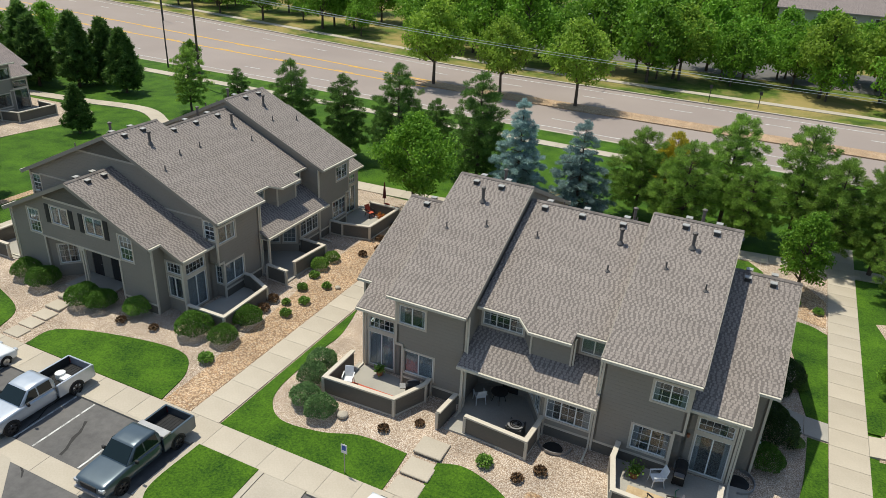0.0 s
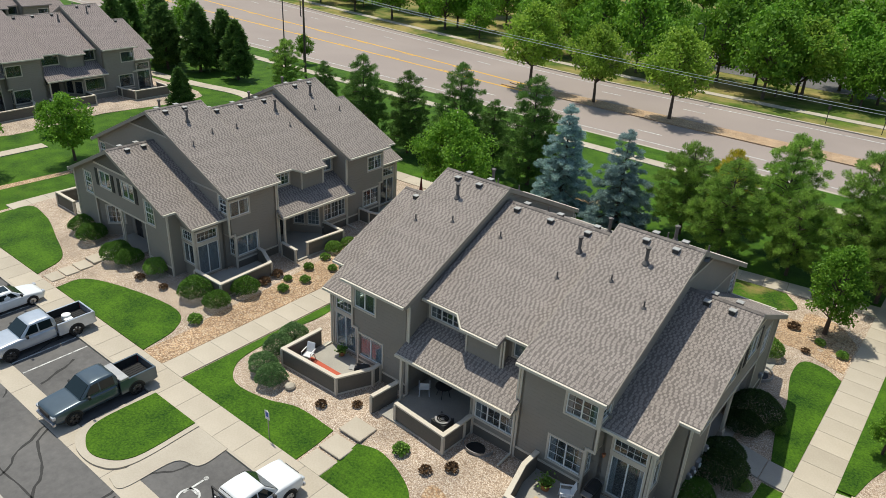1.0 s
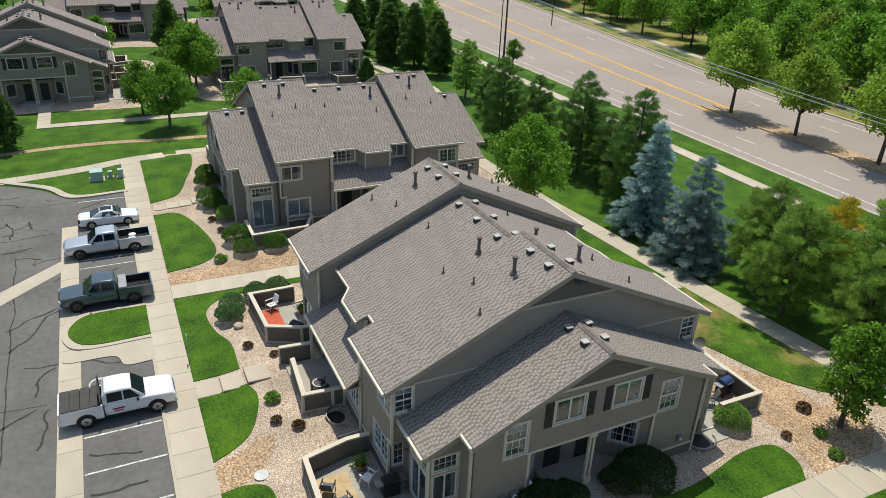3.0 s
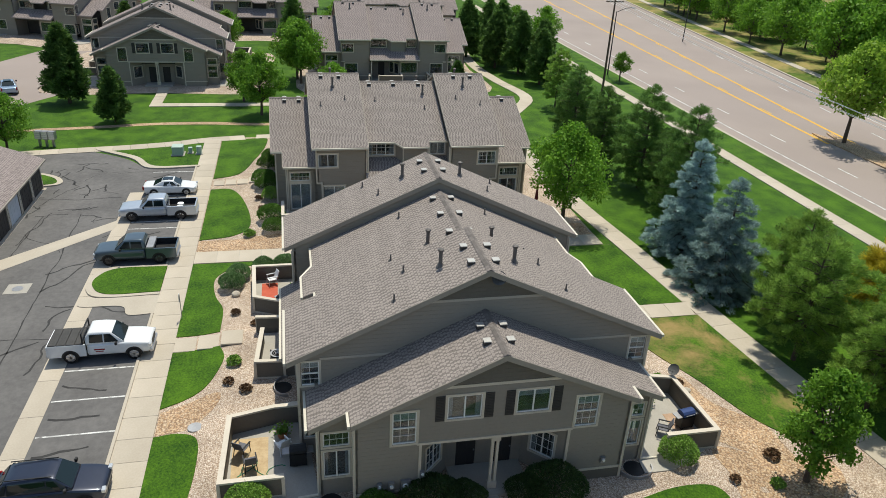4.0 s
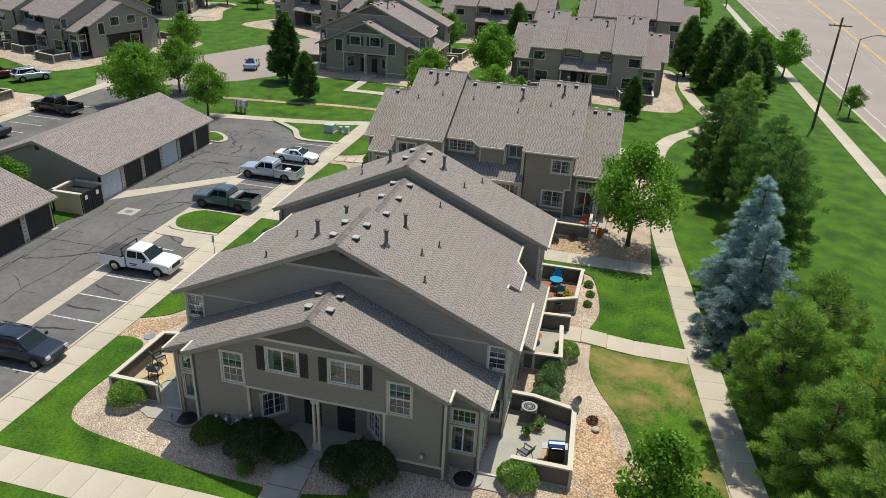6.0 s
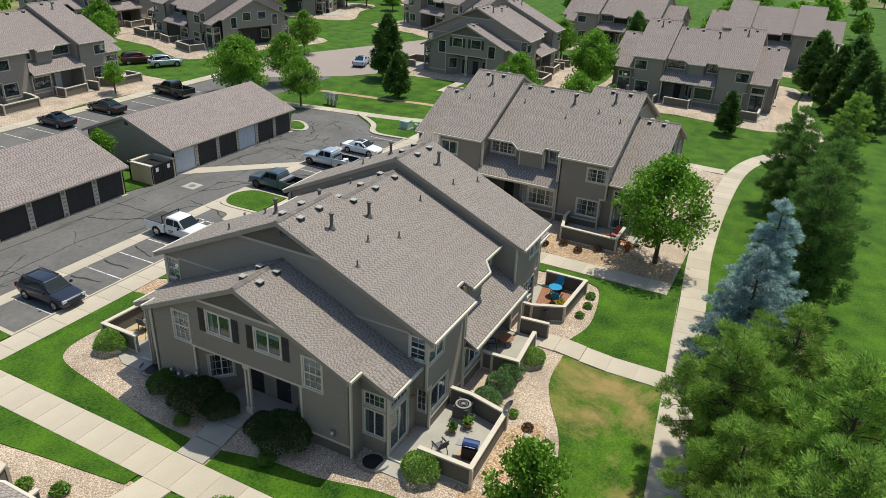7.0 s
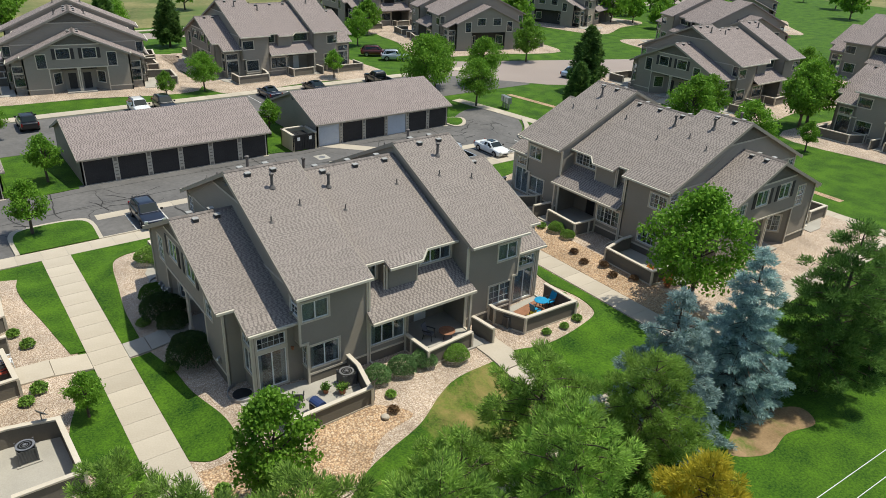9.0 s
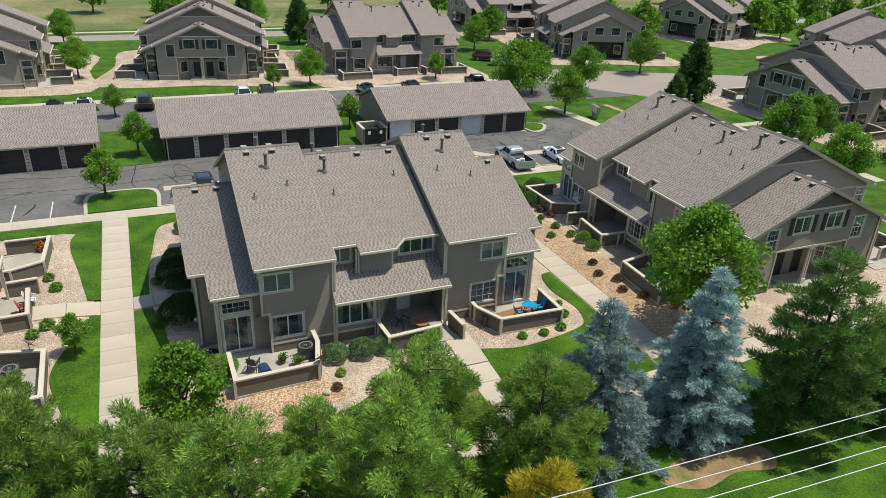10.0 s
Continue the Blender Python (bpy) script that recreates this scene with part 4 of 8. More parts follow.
PAVER = object_random(mat("walk_concrete", (0.41, 0.355, 0.285), (0.50, 0.44, 0.36), 0.4, 0.9, bump=0.15, fine=10, detail=10), 0.07)

sheet("ground", rect(-1600, 1400, -1600, 1600), -0.30, FIELD, 0.5)
sheet("lawn", rect(-230, 120, -60.2, 79.7), -0.02, GRASS, 0.03)
def far_side(x):
    """How far the road's far side swings out as it widens towards -x."""
    return max(0.0, (-45.0 - x)) * 0.145


XS = list(range(-300, 201, 10))
sheet("road", [(x, 80.1) for x in (-300, 200)] + [(x, 105.2 + far_side(x)) for x in reversed(XS)], -0.16, ROAD_MAT, 0.1)
sheet("verge", [(x, 105.6 + far_side(x)) for x in XS] + [(200, 260), (-300, 260)], -0.02, GRASS_VERGE, 0.03)
sheet("parking_lot", [(x, 127 + far_side(x)) for x in XS if x >= -60] + [(x, 143 + far_side(x)) for x in reversed(XS) if x >= -60], 0.0, ASPHALT, 0.05)


def road_strip(name, x0, x1, y, share, half, z, material, height=0.008, step=0.0, dash=0.0, label=""):
    """A line along the road that follows a share of its widening; dashed where step is given."""
    m = Mesh()
    x = x0
    while x < x1:
        e = min(x + (dash or 10.0), x1)
        ya, yb = y + share * far_side(x), y + share * far_side(e)
        m.hexa([(x, ya - half, z - height), (e, yb - half, z - height), (e, yb + half, z - height), (x, ya + half, z - height),
                (x, ya - half, z), (e, yb - half, z), (e, yb + half, z), (x, ya + half, z)])
        x += step or 10.0
    return part(name, m, material)


tagged(road_strip("kerb", -300, 200, 79.9, 0, 0.2, -0.01, CONCRETE, 0.3), "", "", "", "structure")
tagged(road_strip("kerb", -300, 200, 105.4, 1, 0.2, -0.01, CONCRETE, 0.3), "", "", "", "structure")
for y, sh in ((85.6, 0.0), (99.4, 1.0)):
    tagged(road_strip("road_line", -300, 200, y, sh, 0.09, -0.152, PAINT_W, 0.01, 12.0, 3.0), "dashed white lane line on the road", "road marking", "", "stuff")
for y, sh in ((82.0, 0.0), (103.3, 1.0)):
    tagged(road_strip("road_line", -300, 200, y, sh, 0.09, -0.152, PAINT_W, 0.01), "solid white edge line of the road", "road marking", "", "stuff")
for y, sh in ((90.6, 0.45), (94.2, 0.75)):
    tagged(road_strip("road_line", -300, -44, y, sh, 0.2, -0.152, PAINT_Y, 0.01), "solid yellow line of the turn lane", "road marking", "", "stuff")
    tagged(road_strip("road_line", -300, -46, y + (0.5 if sh < 0.5 else -0.45), sh, 0.09, -0.152, PAINT_Y, 0.01, 12.0, 3.0), "dashed yellow line of the turn lane", "road marking", "", "stuff")
# raised median with trees
sheet("median", smooth([(-45, 92.4), (-43, 91.0), (16, 91.0), (18, 92.4), (16, 93.9), (-43, 93.9)]), -0.02, COBBLE, 0.2)

# parking court
sheet("parking_lot", smooth([(-36, 7.9), (-43, 3.5), (-46.3, 6.5), (-45.8, 9.5), (-43.5, 13.2), (-40.8, 15.4), (-40.6, 20.0), (9.6, 20.0), (60, 20.0), (60, 7.9)], (0, 5, 6, 7, 8, 9)), 0.0, ASPHALT, 0.1)
sheet("parking_lot", rect(-60, 60, -15.5, -3.4), -0.005, ASPHALT, 0.1)
slab_walk(-34.5, 4.0, 15.25, 16.35, 3.0, 0.008, name="gutter_pan")
m = Mesh()
m.box(-40.6, -20.6, 19.95, 20.1, -0.1, 0.11)
m.box(-14.0, 4.4, 19.95, 20.1, -0.1, 0.11)
tagged(part("kerb", m, CONCRETE), "", "", "", "structure")
# valley gutter across the court
sheet("valley_gutter", [(-28.7, 15.4), (-27.0, 15.4), (-19.4, 8.0), (-21.6, 8.0)], 0.012, CONCRETE, 0.05)
sheet("inlet_slab", rect(-18.9, -17.6, 10.6, 12.0), 0.012, CONCRETE_GREY, 0.05)
m = Mesh()
m.tube((-18.25, 11.3, 0.0), (-18.25, 11.3, 0.025), 0.33, n=20)
tagged(part("manhole_cover", m, METAL_GREY), "round iron manhole cover in a concrete square", "manhole cover")


def island(x0, x1, y0, y1, r=1.1):
    pts = smooth([(x0 + r, y0), (x0, y0 + r), (x0, y1), (x1, y1), (x1, y0 + r), (x1 - r, y0)], (2, 3), 8)
    kerb = Mesh()
    kerb.slab(pts, lambda x, y: 0.10, 0.2)
    tagged(part("kerb", kerb, CONCRETE), "", "", "", "structure")
    inner = [(x0 + 0.3 + r, y0 + 0.35), (x0 + 0.3, y0 + 0.35 + r), (x0 + 0.3, y1), (x1 - 0.3, y1), (x1 - 0.3, y0 + 0.35 + r), (x1 - 0.3 - r, y0 + 0.35)]
    lawn(inner, (2, 3), 0.14)


island(-20.5, -16.4, 15.5, 20.1)
sheet("ramp_apron", smooth([(-16.4, 15.5), (-16.4, 20.1), (-14.1, 20.1), (-14.1, 18.6), (-15.2, 18.0), (-15.4, 15.6)], (0, 1, 2)), 0.05, CONCRETE, 0.1)
island(4.4, 10.2, 15.4, 20.1)
lawn([(-47.6, 20.3), (-40.6, 20.4), (-40.8, 16.2), (-43.5, 14.2), (-46.2, 10.6), (-46.8, 12.0)], (0, 1))
kb = Mesh()
kb.slab(smooth([(-40.5, 20.3), (-40.4, 15.9), (-43.2, 13.9), (-46.0, 10.2), (-46.4, 10.4), (-43.7, 14.3), (-40.9, 16.3), (-40.9, 20.3)], (0, 7, 3, 4)), lambda x, y: 0.12, 0.2)
tagged(part("kerb", kb, CONCRETE), "", "", "", "structure")
# stall lines
m = Mesh()
for x in (1.9, -0.7, -3.3, -6.0, -8.6, -20.6, -23.9, -26.9, -28.2, -31.6, -33.6, -36.6, -39.4):
    m.box(x - 0.05, x + 0.05, 16.4, 19.9, 0.0, 0.006)
for x in (12.6, 15.3, 18.0, 20.7):
    m.box(x - 0.05, x + 0.05, 16.4, 19.9, 0.0, 0.006)
for i in range(14):
    m.box(-43.05 + 2.7 * i, -42.95 + 2.7 * i, -15.2, -11.0, -0.005, 0.004)
tagged(part("stall_line", m, PAINT_W), "worn white parking stall lines", "road marking", "", "stuff")
# wheelchair mark on the stall beside the ramp
m = Mesh()
for i in range(14):
    t0, t1 = math.pi * (0.15 + 1.5 * i / 14), math.pi * (0.15 + 1.5 * (i + 1) / 14)
    for ra, rb in ((0.42, 0.52),):
        m.face([(-12.9 + ra * math.cos(t0), 17.2 + ra * math.sin(t0), 0.008), (-12.9 + rb * math.cos(t0), 17.2 + rb * math.sin(t0), 0.008),
                (-12.9 + rb * math.cos(t1), 17.2 + rb * math.sin(t1), 0.008), (-12.9 + ra * math.cos(t1), 17.2 + ra * math.sin(t1), 0.008)])
m.box(-13.3, -13.2, 17.2, 18.2, 0, 0.008)
m.box(-13.3, -12.7, 17.5, 17.6, 0, 0.008)
m.tube((-13.25, 18.35, 0), (-13.25, 18.35, 0.008), 0.12, n=12)
tagged(part("accessible_parking_symbol", m, PAINT_W), "white painted wheelchair symbol on asphalt", "road marking", "", "stuff")


def crack(x, y, heading, length, wob=0.5, w=0.05):
    """A sealed crack that wanders over the asphalt."""
    m = Mesh()
    p, h = Vector((x, y)), heading
    n = int(length / 0.4)
    pts = []
    for i in range(n):
        pts.append((p.copy(), h, w * random.uniform(0.6, 1.5)))
        h += random.uniform(-wob, wob)
        h += (heading - h) * 0.25
        p += Vector((math.cos(h), math.sin(h))) * 0.4
    for (a, ha, wa), (b, hb, wb) in zip(pts, pts[1:]):
        na, nb = Vector((-math.sin(ha), math.cos(ha))) * wa, Vector((-math.sin(hb), math.cos(hb))) * wb
        m.face([(*(a - na), 0.004), (*(b - nb), 0.004), (*(b + nb), 0.004), (*(a + na), 0.004)])
    return m


random.seed(5)
CR = Mesh()
for i in range(46):
    x, y = random.uniform(-43, 30), random.uniform(8.6, 15)
    c = crack(x, y, random.choice((0, 1.57, 0.8, 2.3)) + random.uniform(-0.3, 0.3), random.uniform(1.5, 6.5), 0.6, random.uniform(0.02, 0.06))
    for f in c.f:
        CR.face([c.v[k] for k in f])
for i in range(26):
    x, y = random.uniform(-42, -30), random.uniform(6, 14)
    c = crack(x, y, random.uniform(0, 6.28), random.uniform(1.5, 4), 0.9, 0.06)
    for f in c.f:
        CR.face([c.v[k] for k in f])
for x in (-7.3, -4.6, -1.9, -25.3, -30.2, -38.0, 13.9):
    c = crack(x, 16.6, 1.57 + random.uniform(-0.3, 0.3), 3.0, 0.5, 0.07)
    for f in c.f:
        CR.face([c.v[k] for k in f])
for px in (-33.5, -12.0, 6.0):
    c = crack(px, 8.0, 1.57, 7.4, 0.2, 0.04)
    for f in c.f:
        CR.face([c.v[k] for k in f])
for y in (9.7, 12.4):
    c = crack(-30, y, 0.0, 60, 0.15, 0.035)
    for f in c.f:
        CR.face([c.v[k] for k in f])
tagged(part("sealed_cracks", CR, SEAL), "black sealed cracks wandering over the asphalt", "crack sealer", "", "stuff")

# gravel beds round the houses
for hx, hy, hr in [(A_POS[0], A_POS[1], 0)] + HOUSES:
    rot = Matrix.Rotation(radians(hr), 2)
    pts = [rot @ Vector(p) + Vector((hx, hy)) for p in smooth([(-12.6, -13.6), (0, -13.2), (12.6, -13.6), (12.9, 0), (12.6, 13.6), (0, 13.2), (-12.6, 13.6), (-12.9, 0)], (), 4)]
    if (hx, hy) not in (A_POS, HOUSES[0][:2]):
        drape(sheet("gravel_bed", [tuple(p) for p in pts], 0.0, GRAVEL, 0.05))
drape(sheet("gravel_bed", [(-20.5, 21.75), (7.0, 21.75), (7.0, 56.3), (-20.5, 53.0)], 0.0, GRAVEL, 0.05))
drape(sheet("gravel_bed", rect(-49.5, -22.3, 21.75, 52.2), -0.004, GRAVEL, 0.05))
# river rock strips
drape(sheet("river_rock_strip", smooth([(-24.2, 21.8), (-22.4, 21.8), (-22.4, 52), (-24.6, 52), (-25.2, 40), (-24.4, 30)], (0, 1, 2, 3)), 0.012, COBBLE, 0.05))
drape(sheet("river_rock_strip", smooth([(-3.4, 49.6), (-1.2, 50.2), (0.8, 52.1), (3.9, 52.1), (2.6, 49.6), (1.0, 47.8), (-1.5, 47.9)], (2, 3)), 0.012, COBBLE, 0.05))
drape(sheet("river_rock_strip", smooth([(2.4, 48.2), (4.4, 48.0), (6.9, 47.6), (6.9, 51.4), (5.4, 53.4), (3.4, 53.6), (3.4, 51.6)], (2, 3)), 0.016, COBBLE, 0.05))
drape(sheet("river_rock_strip", smooth([(-4.3, 21.8), (-2.6, 21.8), (-3.0, 23.5), (-4.6, 24.6), (-5.4, 24.3)], (0, 1)), 0.012, COBBLE, 0.05))
drape(sheet("river_rock_strip", smooth([(-52.4, 0), (-53.4, 8), (-54.4, 14), (-54.5, 20), (-53.9, 26), (-53.4, 46), (-54.2, 46), (-54.8, 26), (-55.5, 20), (-55.3, 14), (-54.3, 8), (-53.3, 0)], (0, 5, 6, 11)), -0.002, COBBLE, 0.03))

# lawns round the nearest house
lawn([(-20.4, 21.75), (-11.2, 21.75), (-11.25, 24.2), (-13.8, 24.2), (-15.7, 23.6), (-17.9, 23.4), (-19.1, 24.2), (-19.6, 25.5), (-19.7, 27.4), (-19.7, 29.4), (-19.6, 31.4), (-20.4, 34.6)], (0, 1, 2, 11))
lawn([(-9.7, 21.75), (-9.7, 24.3), (-8.6, 24.6), (-7.4, 24.4), (-6.0, 23.8), (-5.2, 22.9), (-4.6, 21.75)], (0, 1, 6))
lawn([(-2.5, 21.75), (-2.6, 22.9), (-1.9, 23.8), (0.2, 23.9), (2.6, 23.7), (4.1, 24.0), (5.0, 25.2), (5.5, 28.6), (5.9, 31.8), (6.0, 35.2), (6.98, 35.2), (6.98, 21.75)], (0, 9, 10, 11))
lawn([(6.98, 37.0), (5.9, 37.0), (5.4, 39.5), (5.2, 42.0), (4.6, 45.0), (4.8, 46.9), (6.0, 47.3), (6.98, 46.7)], (0, 1, 7))
lawn([(-9.6, 54.3), (-9.6, 48.5), (-7.1, 48.6), (-5.4, 49.2), (-3.3, 50.4), (-1.2, 51.1), (0.4, 51.7), (1.6, 52.5), (2.7, 53.7), (1.5, 55.4)], (0, 1, 9), 0.045, GRASS_WORN)
lawn([(-20.4, 40.6), (-20.4, 53.0), (-11.3, 54.0), (-11.3, 48.3), (-13.6, 48.8), (-16.6, 48.5), (-18.6, 47.8), (-19.3, 45.8), (-18.9, 43.4), (-19.4, 41.2)], (0, 1, 2, 3))
# lawns beside the second house
lawn([(-34.6, 21.8), (-34.4, 23.6), (-31.3, 24.8), (-26.6, 25.4), (-24.9, 24.2), (-24.3, 21.8)], (0, 5))
lawn([(-48.6, 21.8), (-48.8, 26.0), (-45.5, 26.2), (-41.8, 25.2), (-38.4, 24.0), (-37.2, 21.8)], (0, 5))
# strip between the south walk and the next block
lawn([(8.85, 21.8), (8.85, 34.9), (9.6, 34.9), (10.2, 31), (10.9, 26), (10.2, 21.8)], (0, 1, 2, 5))
lawn([(8.85, 37.2), (8.85, 52), (9.4, 52), (10.4, 47), (11.2, 43), (10.0, 39), (9.6, 37.2)], (0, 1, 6))

# bare soil beside the spruces
SOIL = patchy(mat("bare_soil", (0.17, 0.11, 0.055), (0.33, 0.225, 0.125), 0.8, 0.95, bump=0.5, fine=8, detail=12), (0.10, 0.14, 0.025), 0.5, 0.5, 0.64)
sheet("bare_soil", smooth([(-14.6, 60.4), (-16.8, 59.4), (-19.2, 59.5), (-21.0, 60.4), (-20.4, 61.6), (-18.4, 61.2), (-16.2, 61.5)]), -0.012, SOIL, 0.03)

# walks
slab_walk(-49.0, 60.0, 20.1, 21.75, 1.6)
slab_walk(-22.3, -20.5, 21.75, 52.2)
slab_walk(7.0, 8.85, 21.75, 62.0)
slab_walk(-11.25, -9.65, 46.3, 54.1)
slab_walk(-200.0, 100.0, 74.2, 75.8, 2.0)
tagged(road_strip("pavement", -300, 200, 110.6, 1, 0.8, 0.05, CONCRETE, 0.1), "", "", "", "structure")
slab_walk(8.85, 12.6, 35.2, 36.9)
slab_walk(3.4, 7.0, 35.3, 36.9, 1.2, 0.07, CONCRETE_GREY)
slab_walk(-50.2, -48.7, 25.2, 52.0)
slab_walk(-60, 60, -17.4, -15.6)


def walk_ribbon(pts, half, z=0.05):
    m = Mesh()
    P = [Vector(p) for p in pts]
    c = []
    for i in range(len(P) - 1):
        p0, p1, p2, p3 = P[max(0, i - 1)], P[i], P[i + 1], P[min(len(P) - 1, i + 2)]
        for j in range(10):
            t = j / 10
            c.append(0.5 * (2 * p1 + (p2 - p0) * t + (2 * p0 - 5 * p1 + 4 * p2 - p3) * t * t + (3 * p1 - p0 - 3 * p2 + p3) * t ** 3))
    c.append(P[-1])
    # points at even steps along the line
    dist, out, k = 0.0, [c[0]], 0
    for p, q in zip(c, c[1:]):
        seg = (q - p).length
        while dist + seg >= 1.6 * len(out):
            out.append(p.lerp(q, (1.6 * len(out) - dist) / seg))
        dist += seg
    top = thing("pavement", None, "", "", "", "structure")
    edge = []
    for i, p in enumerate(out):
        d = (out[min(i + 1, len(out) - 1)] - out[max(i - 1, 0)]).normalized()
        edge.append((p, d, Vector((-d.y, d.x)) * half))
    for (p, d, n), (q, e, m2) in zip(edge, edge[1:]):
        m = Mesh()
        g = d * 0.01
        a, b, f, h = p + n + g, p - n + g, q - m2 - g, q + m2 - g
        m.hexa([(*b, z - 0.12), (*f, z - 0.12), (*h, z - 0.12), (*a, z - 0.12), (*b, z), (*f, z), (*h, z), (*a, z)])
        part("slab", m, PAVER, top)
    return top


walk_ribbon([(14, 57.9), (6, 57.0), (-3, 55.8), (-11, 54.9), (-20, 54.0), (-29, 53.1), (-40, 52.8), (-50, 53.2), (-56, 54.8), (-60, 57.4), (-66, 60.2), (-76, 58.6), (-88, 57.8), (-112, 60), (-150, 62)], 0.85)
walk_ribbon([(-44.4, -1.0), (-45.6, 5.4), (-46.6, 12.5), (-47.6, 17.2), (-48.8, 20.6), (-49.5, 25.0)], 0.75)
slab_walk(-63.4, -62.0, 12.6, 34.0, 1.6)
slab_walk(-70.0, -63.4, 12.6, 13.9, 1.6)
# stepping slabs up to the porches
for sx, ys in ((-10.3, (22.35, 23.65, 24.95)),):
    for i, sy in enumerate(ys):
        m = Mesh()
        m.box(-0.72, 0.72, -0.6, 0.6, -0.1, 0)
        ob = tagged(part("stepping_slab", m, PAVER, bevel=0.02), "broad concrete stepping slab in the lawn", "step", "steps to the porch")
        ob.location = (sx, sy, 0.07 + 0.02 * i)
for i in range(5):
    m = Mesh()
    m.box(-0.62, 0.62, -0.45, 0.45, -0.15, 0)
    ob = tagged(part("stepping_slab", m, PAVER, bevel=0.02), "concrete stepping slab laid in gravel", "step", "steps to the second house")
    ob.location = (-36.1 - 0.1 * i, 22.4 + 1.0 * i, 0.06 + 0.015 * i)

# streets behind
sheet("road", [(-50, -16), (-58, -22), (-120, 2), (-120, 12), (-72, 4), (-62, -2)], 0.0, ROAD_MAT, 0.1)
sheet("road", rect(-300, 200, -66.5, -60), -0.05, ROAD_MAT, 0.1)
sheet("lawn", rect(-300, 200, -72, -66.3), -0.03, GRASS, 0.1)
slab_walk(-120, 60, -69.6, -68.2, 3.0)
sheet("field", rect(-600, 500, -420, -71.8), -0.06, FIELD, 0.1)

# ---- apartments beyond the road ----
APT_WALL = mat("apartment_paint", (0.40, 0.38, 0.34), (0.46, 0.44, 0.40), 0.3, 0.8, fine=6)


def apartment(x, y, rz, ln=34.0, dp=13.0):
    """A three-storey block with rows of windows on its long faces and a low gable roof."""
    top = thing("apartment_building", pose(x, y, 0, 0, 0, rz), "pale grey three-storey apartment building behind trees", "apartment building", "apartments beyond the road")
    w = Mesh()
    w.box(-ln / 2, ln / 2, -dp / 2, dp / 2, -0.2, 8.4)
    part("wall", w, APT_WALL, top)
    for sg in (-1, 1):
        r = Mesh()
        r.slab([(-ln / 2 - 0.5, 0), (ln / 2 + 0.5, 0), (ln / 2 + 0.5, sg * (dp / 2 + 0.6)), (-ln / 2 - 0.5, sg * (dp / 2 + 0.6))], lambda px, py: 11.2 - 0.4 * abs(py), 0.2, 0, lambda px, py: (px + 60, abs(py)))
        part("roof", r, [SHINGLE_OLD], top)
    for k in range(3):
        for i in range(7):
            c = -ln / 2 + 3.2 + i * 4.6
            f = Mesh()
            z = 0.9 + k * 2.75
            f.box(c - 0.8, c + 0.8, -dp / 2 - 0.06, -dp / 2 + 0.02, z, z + 1.4)
            win = part("window", f, WHITE, top)
            # panes are painted with room shade; no room lies behind them
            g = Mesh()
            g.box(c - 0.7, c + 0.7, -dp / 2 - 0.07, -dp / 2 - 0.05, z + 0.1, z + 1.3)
            part("pane", g, ROOM_SHADE, win)
    return top


apartment(14.0, 163.0, 0)
apartment(62.0, 160.0, -6)

# ---- garages ----
GARAGE_DOORS = {"dark": mat("garage_door_dark", (0.035, 0.032, 0.032), (0.05, 0.046, 0.046), 0.8, 0.6, fine=12), "white": mat("garage_door_white", (0.50, 0.53, 0.58), (0.58, 0.61, 0.66), 0.8, 0.5, fine=12)}


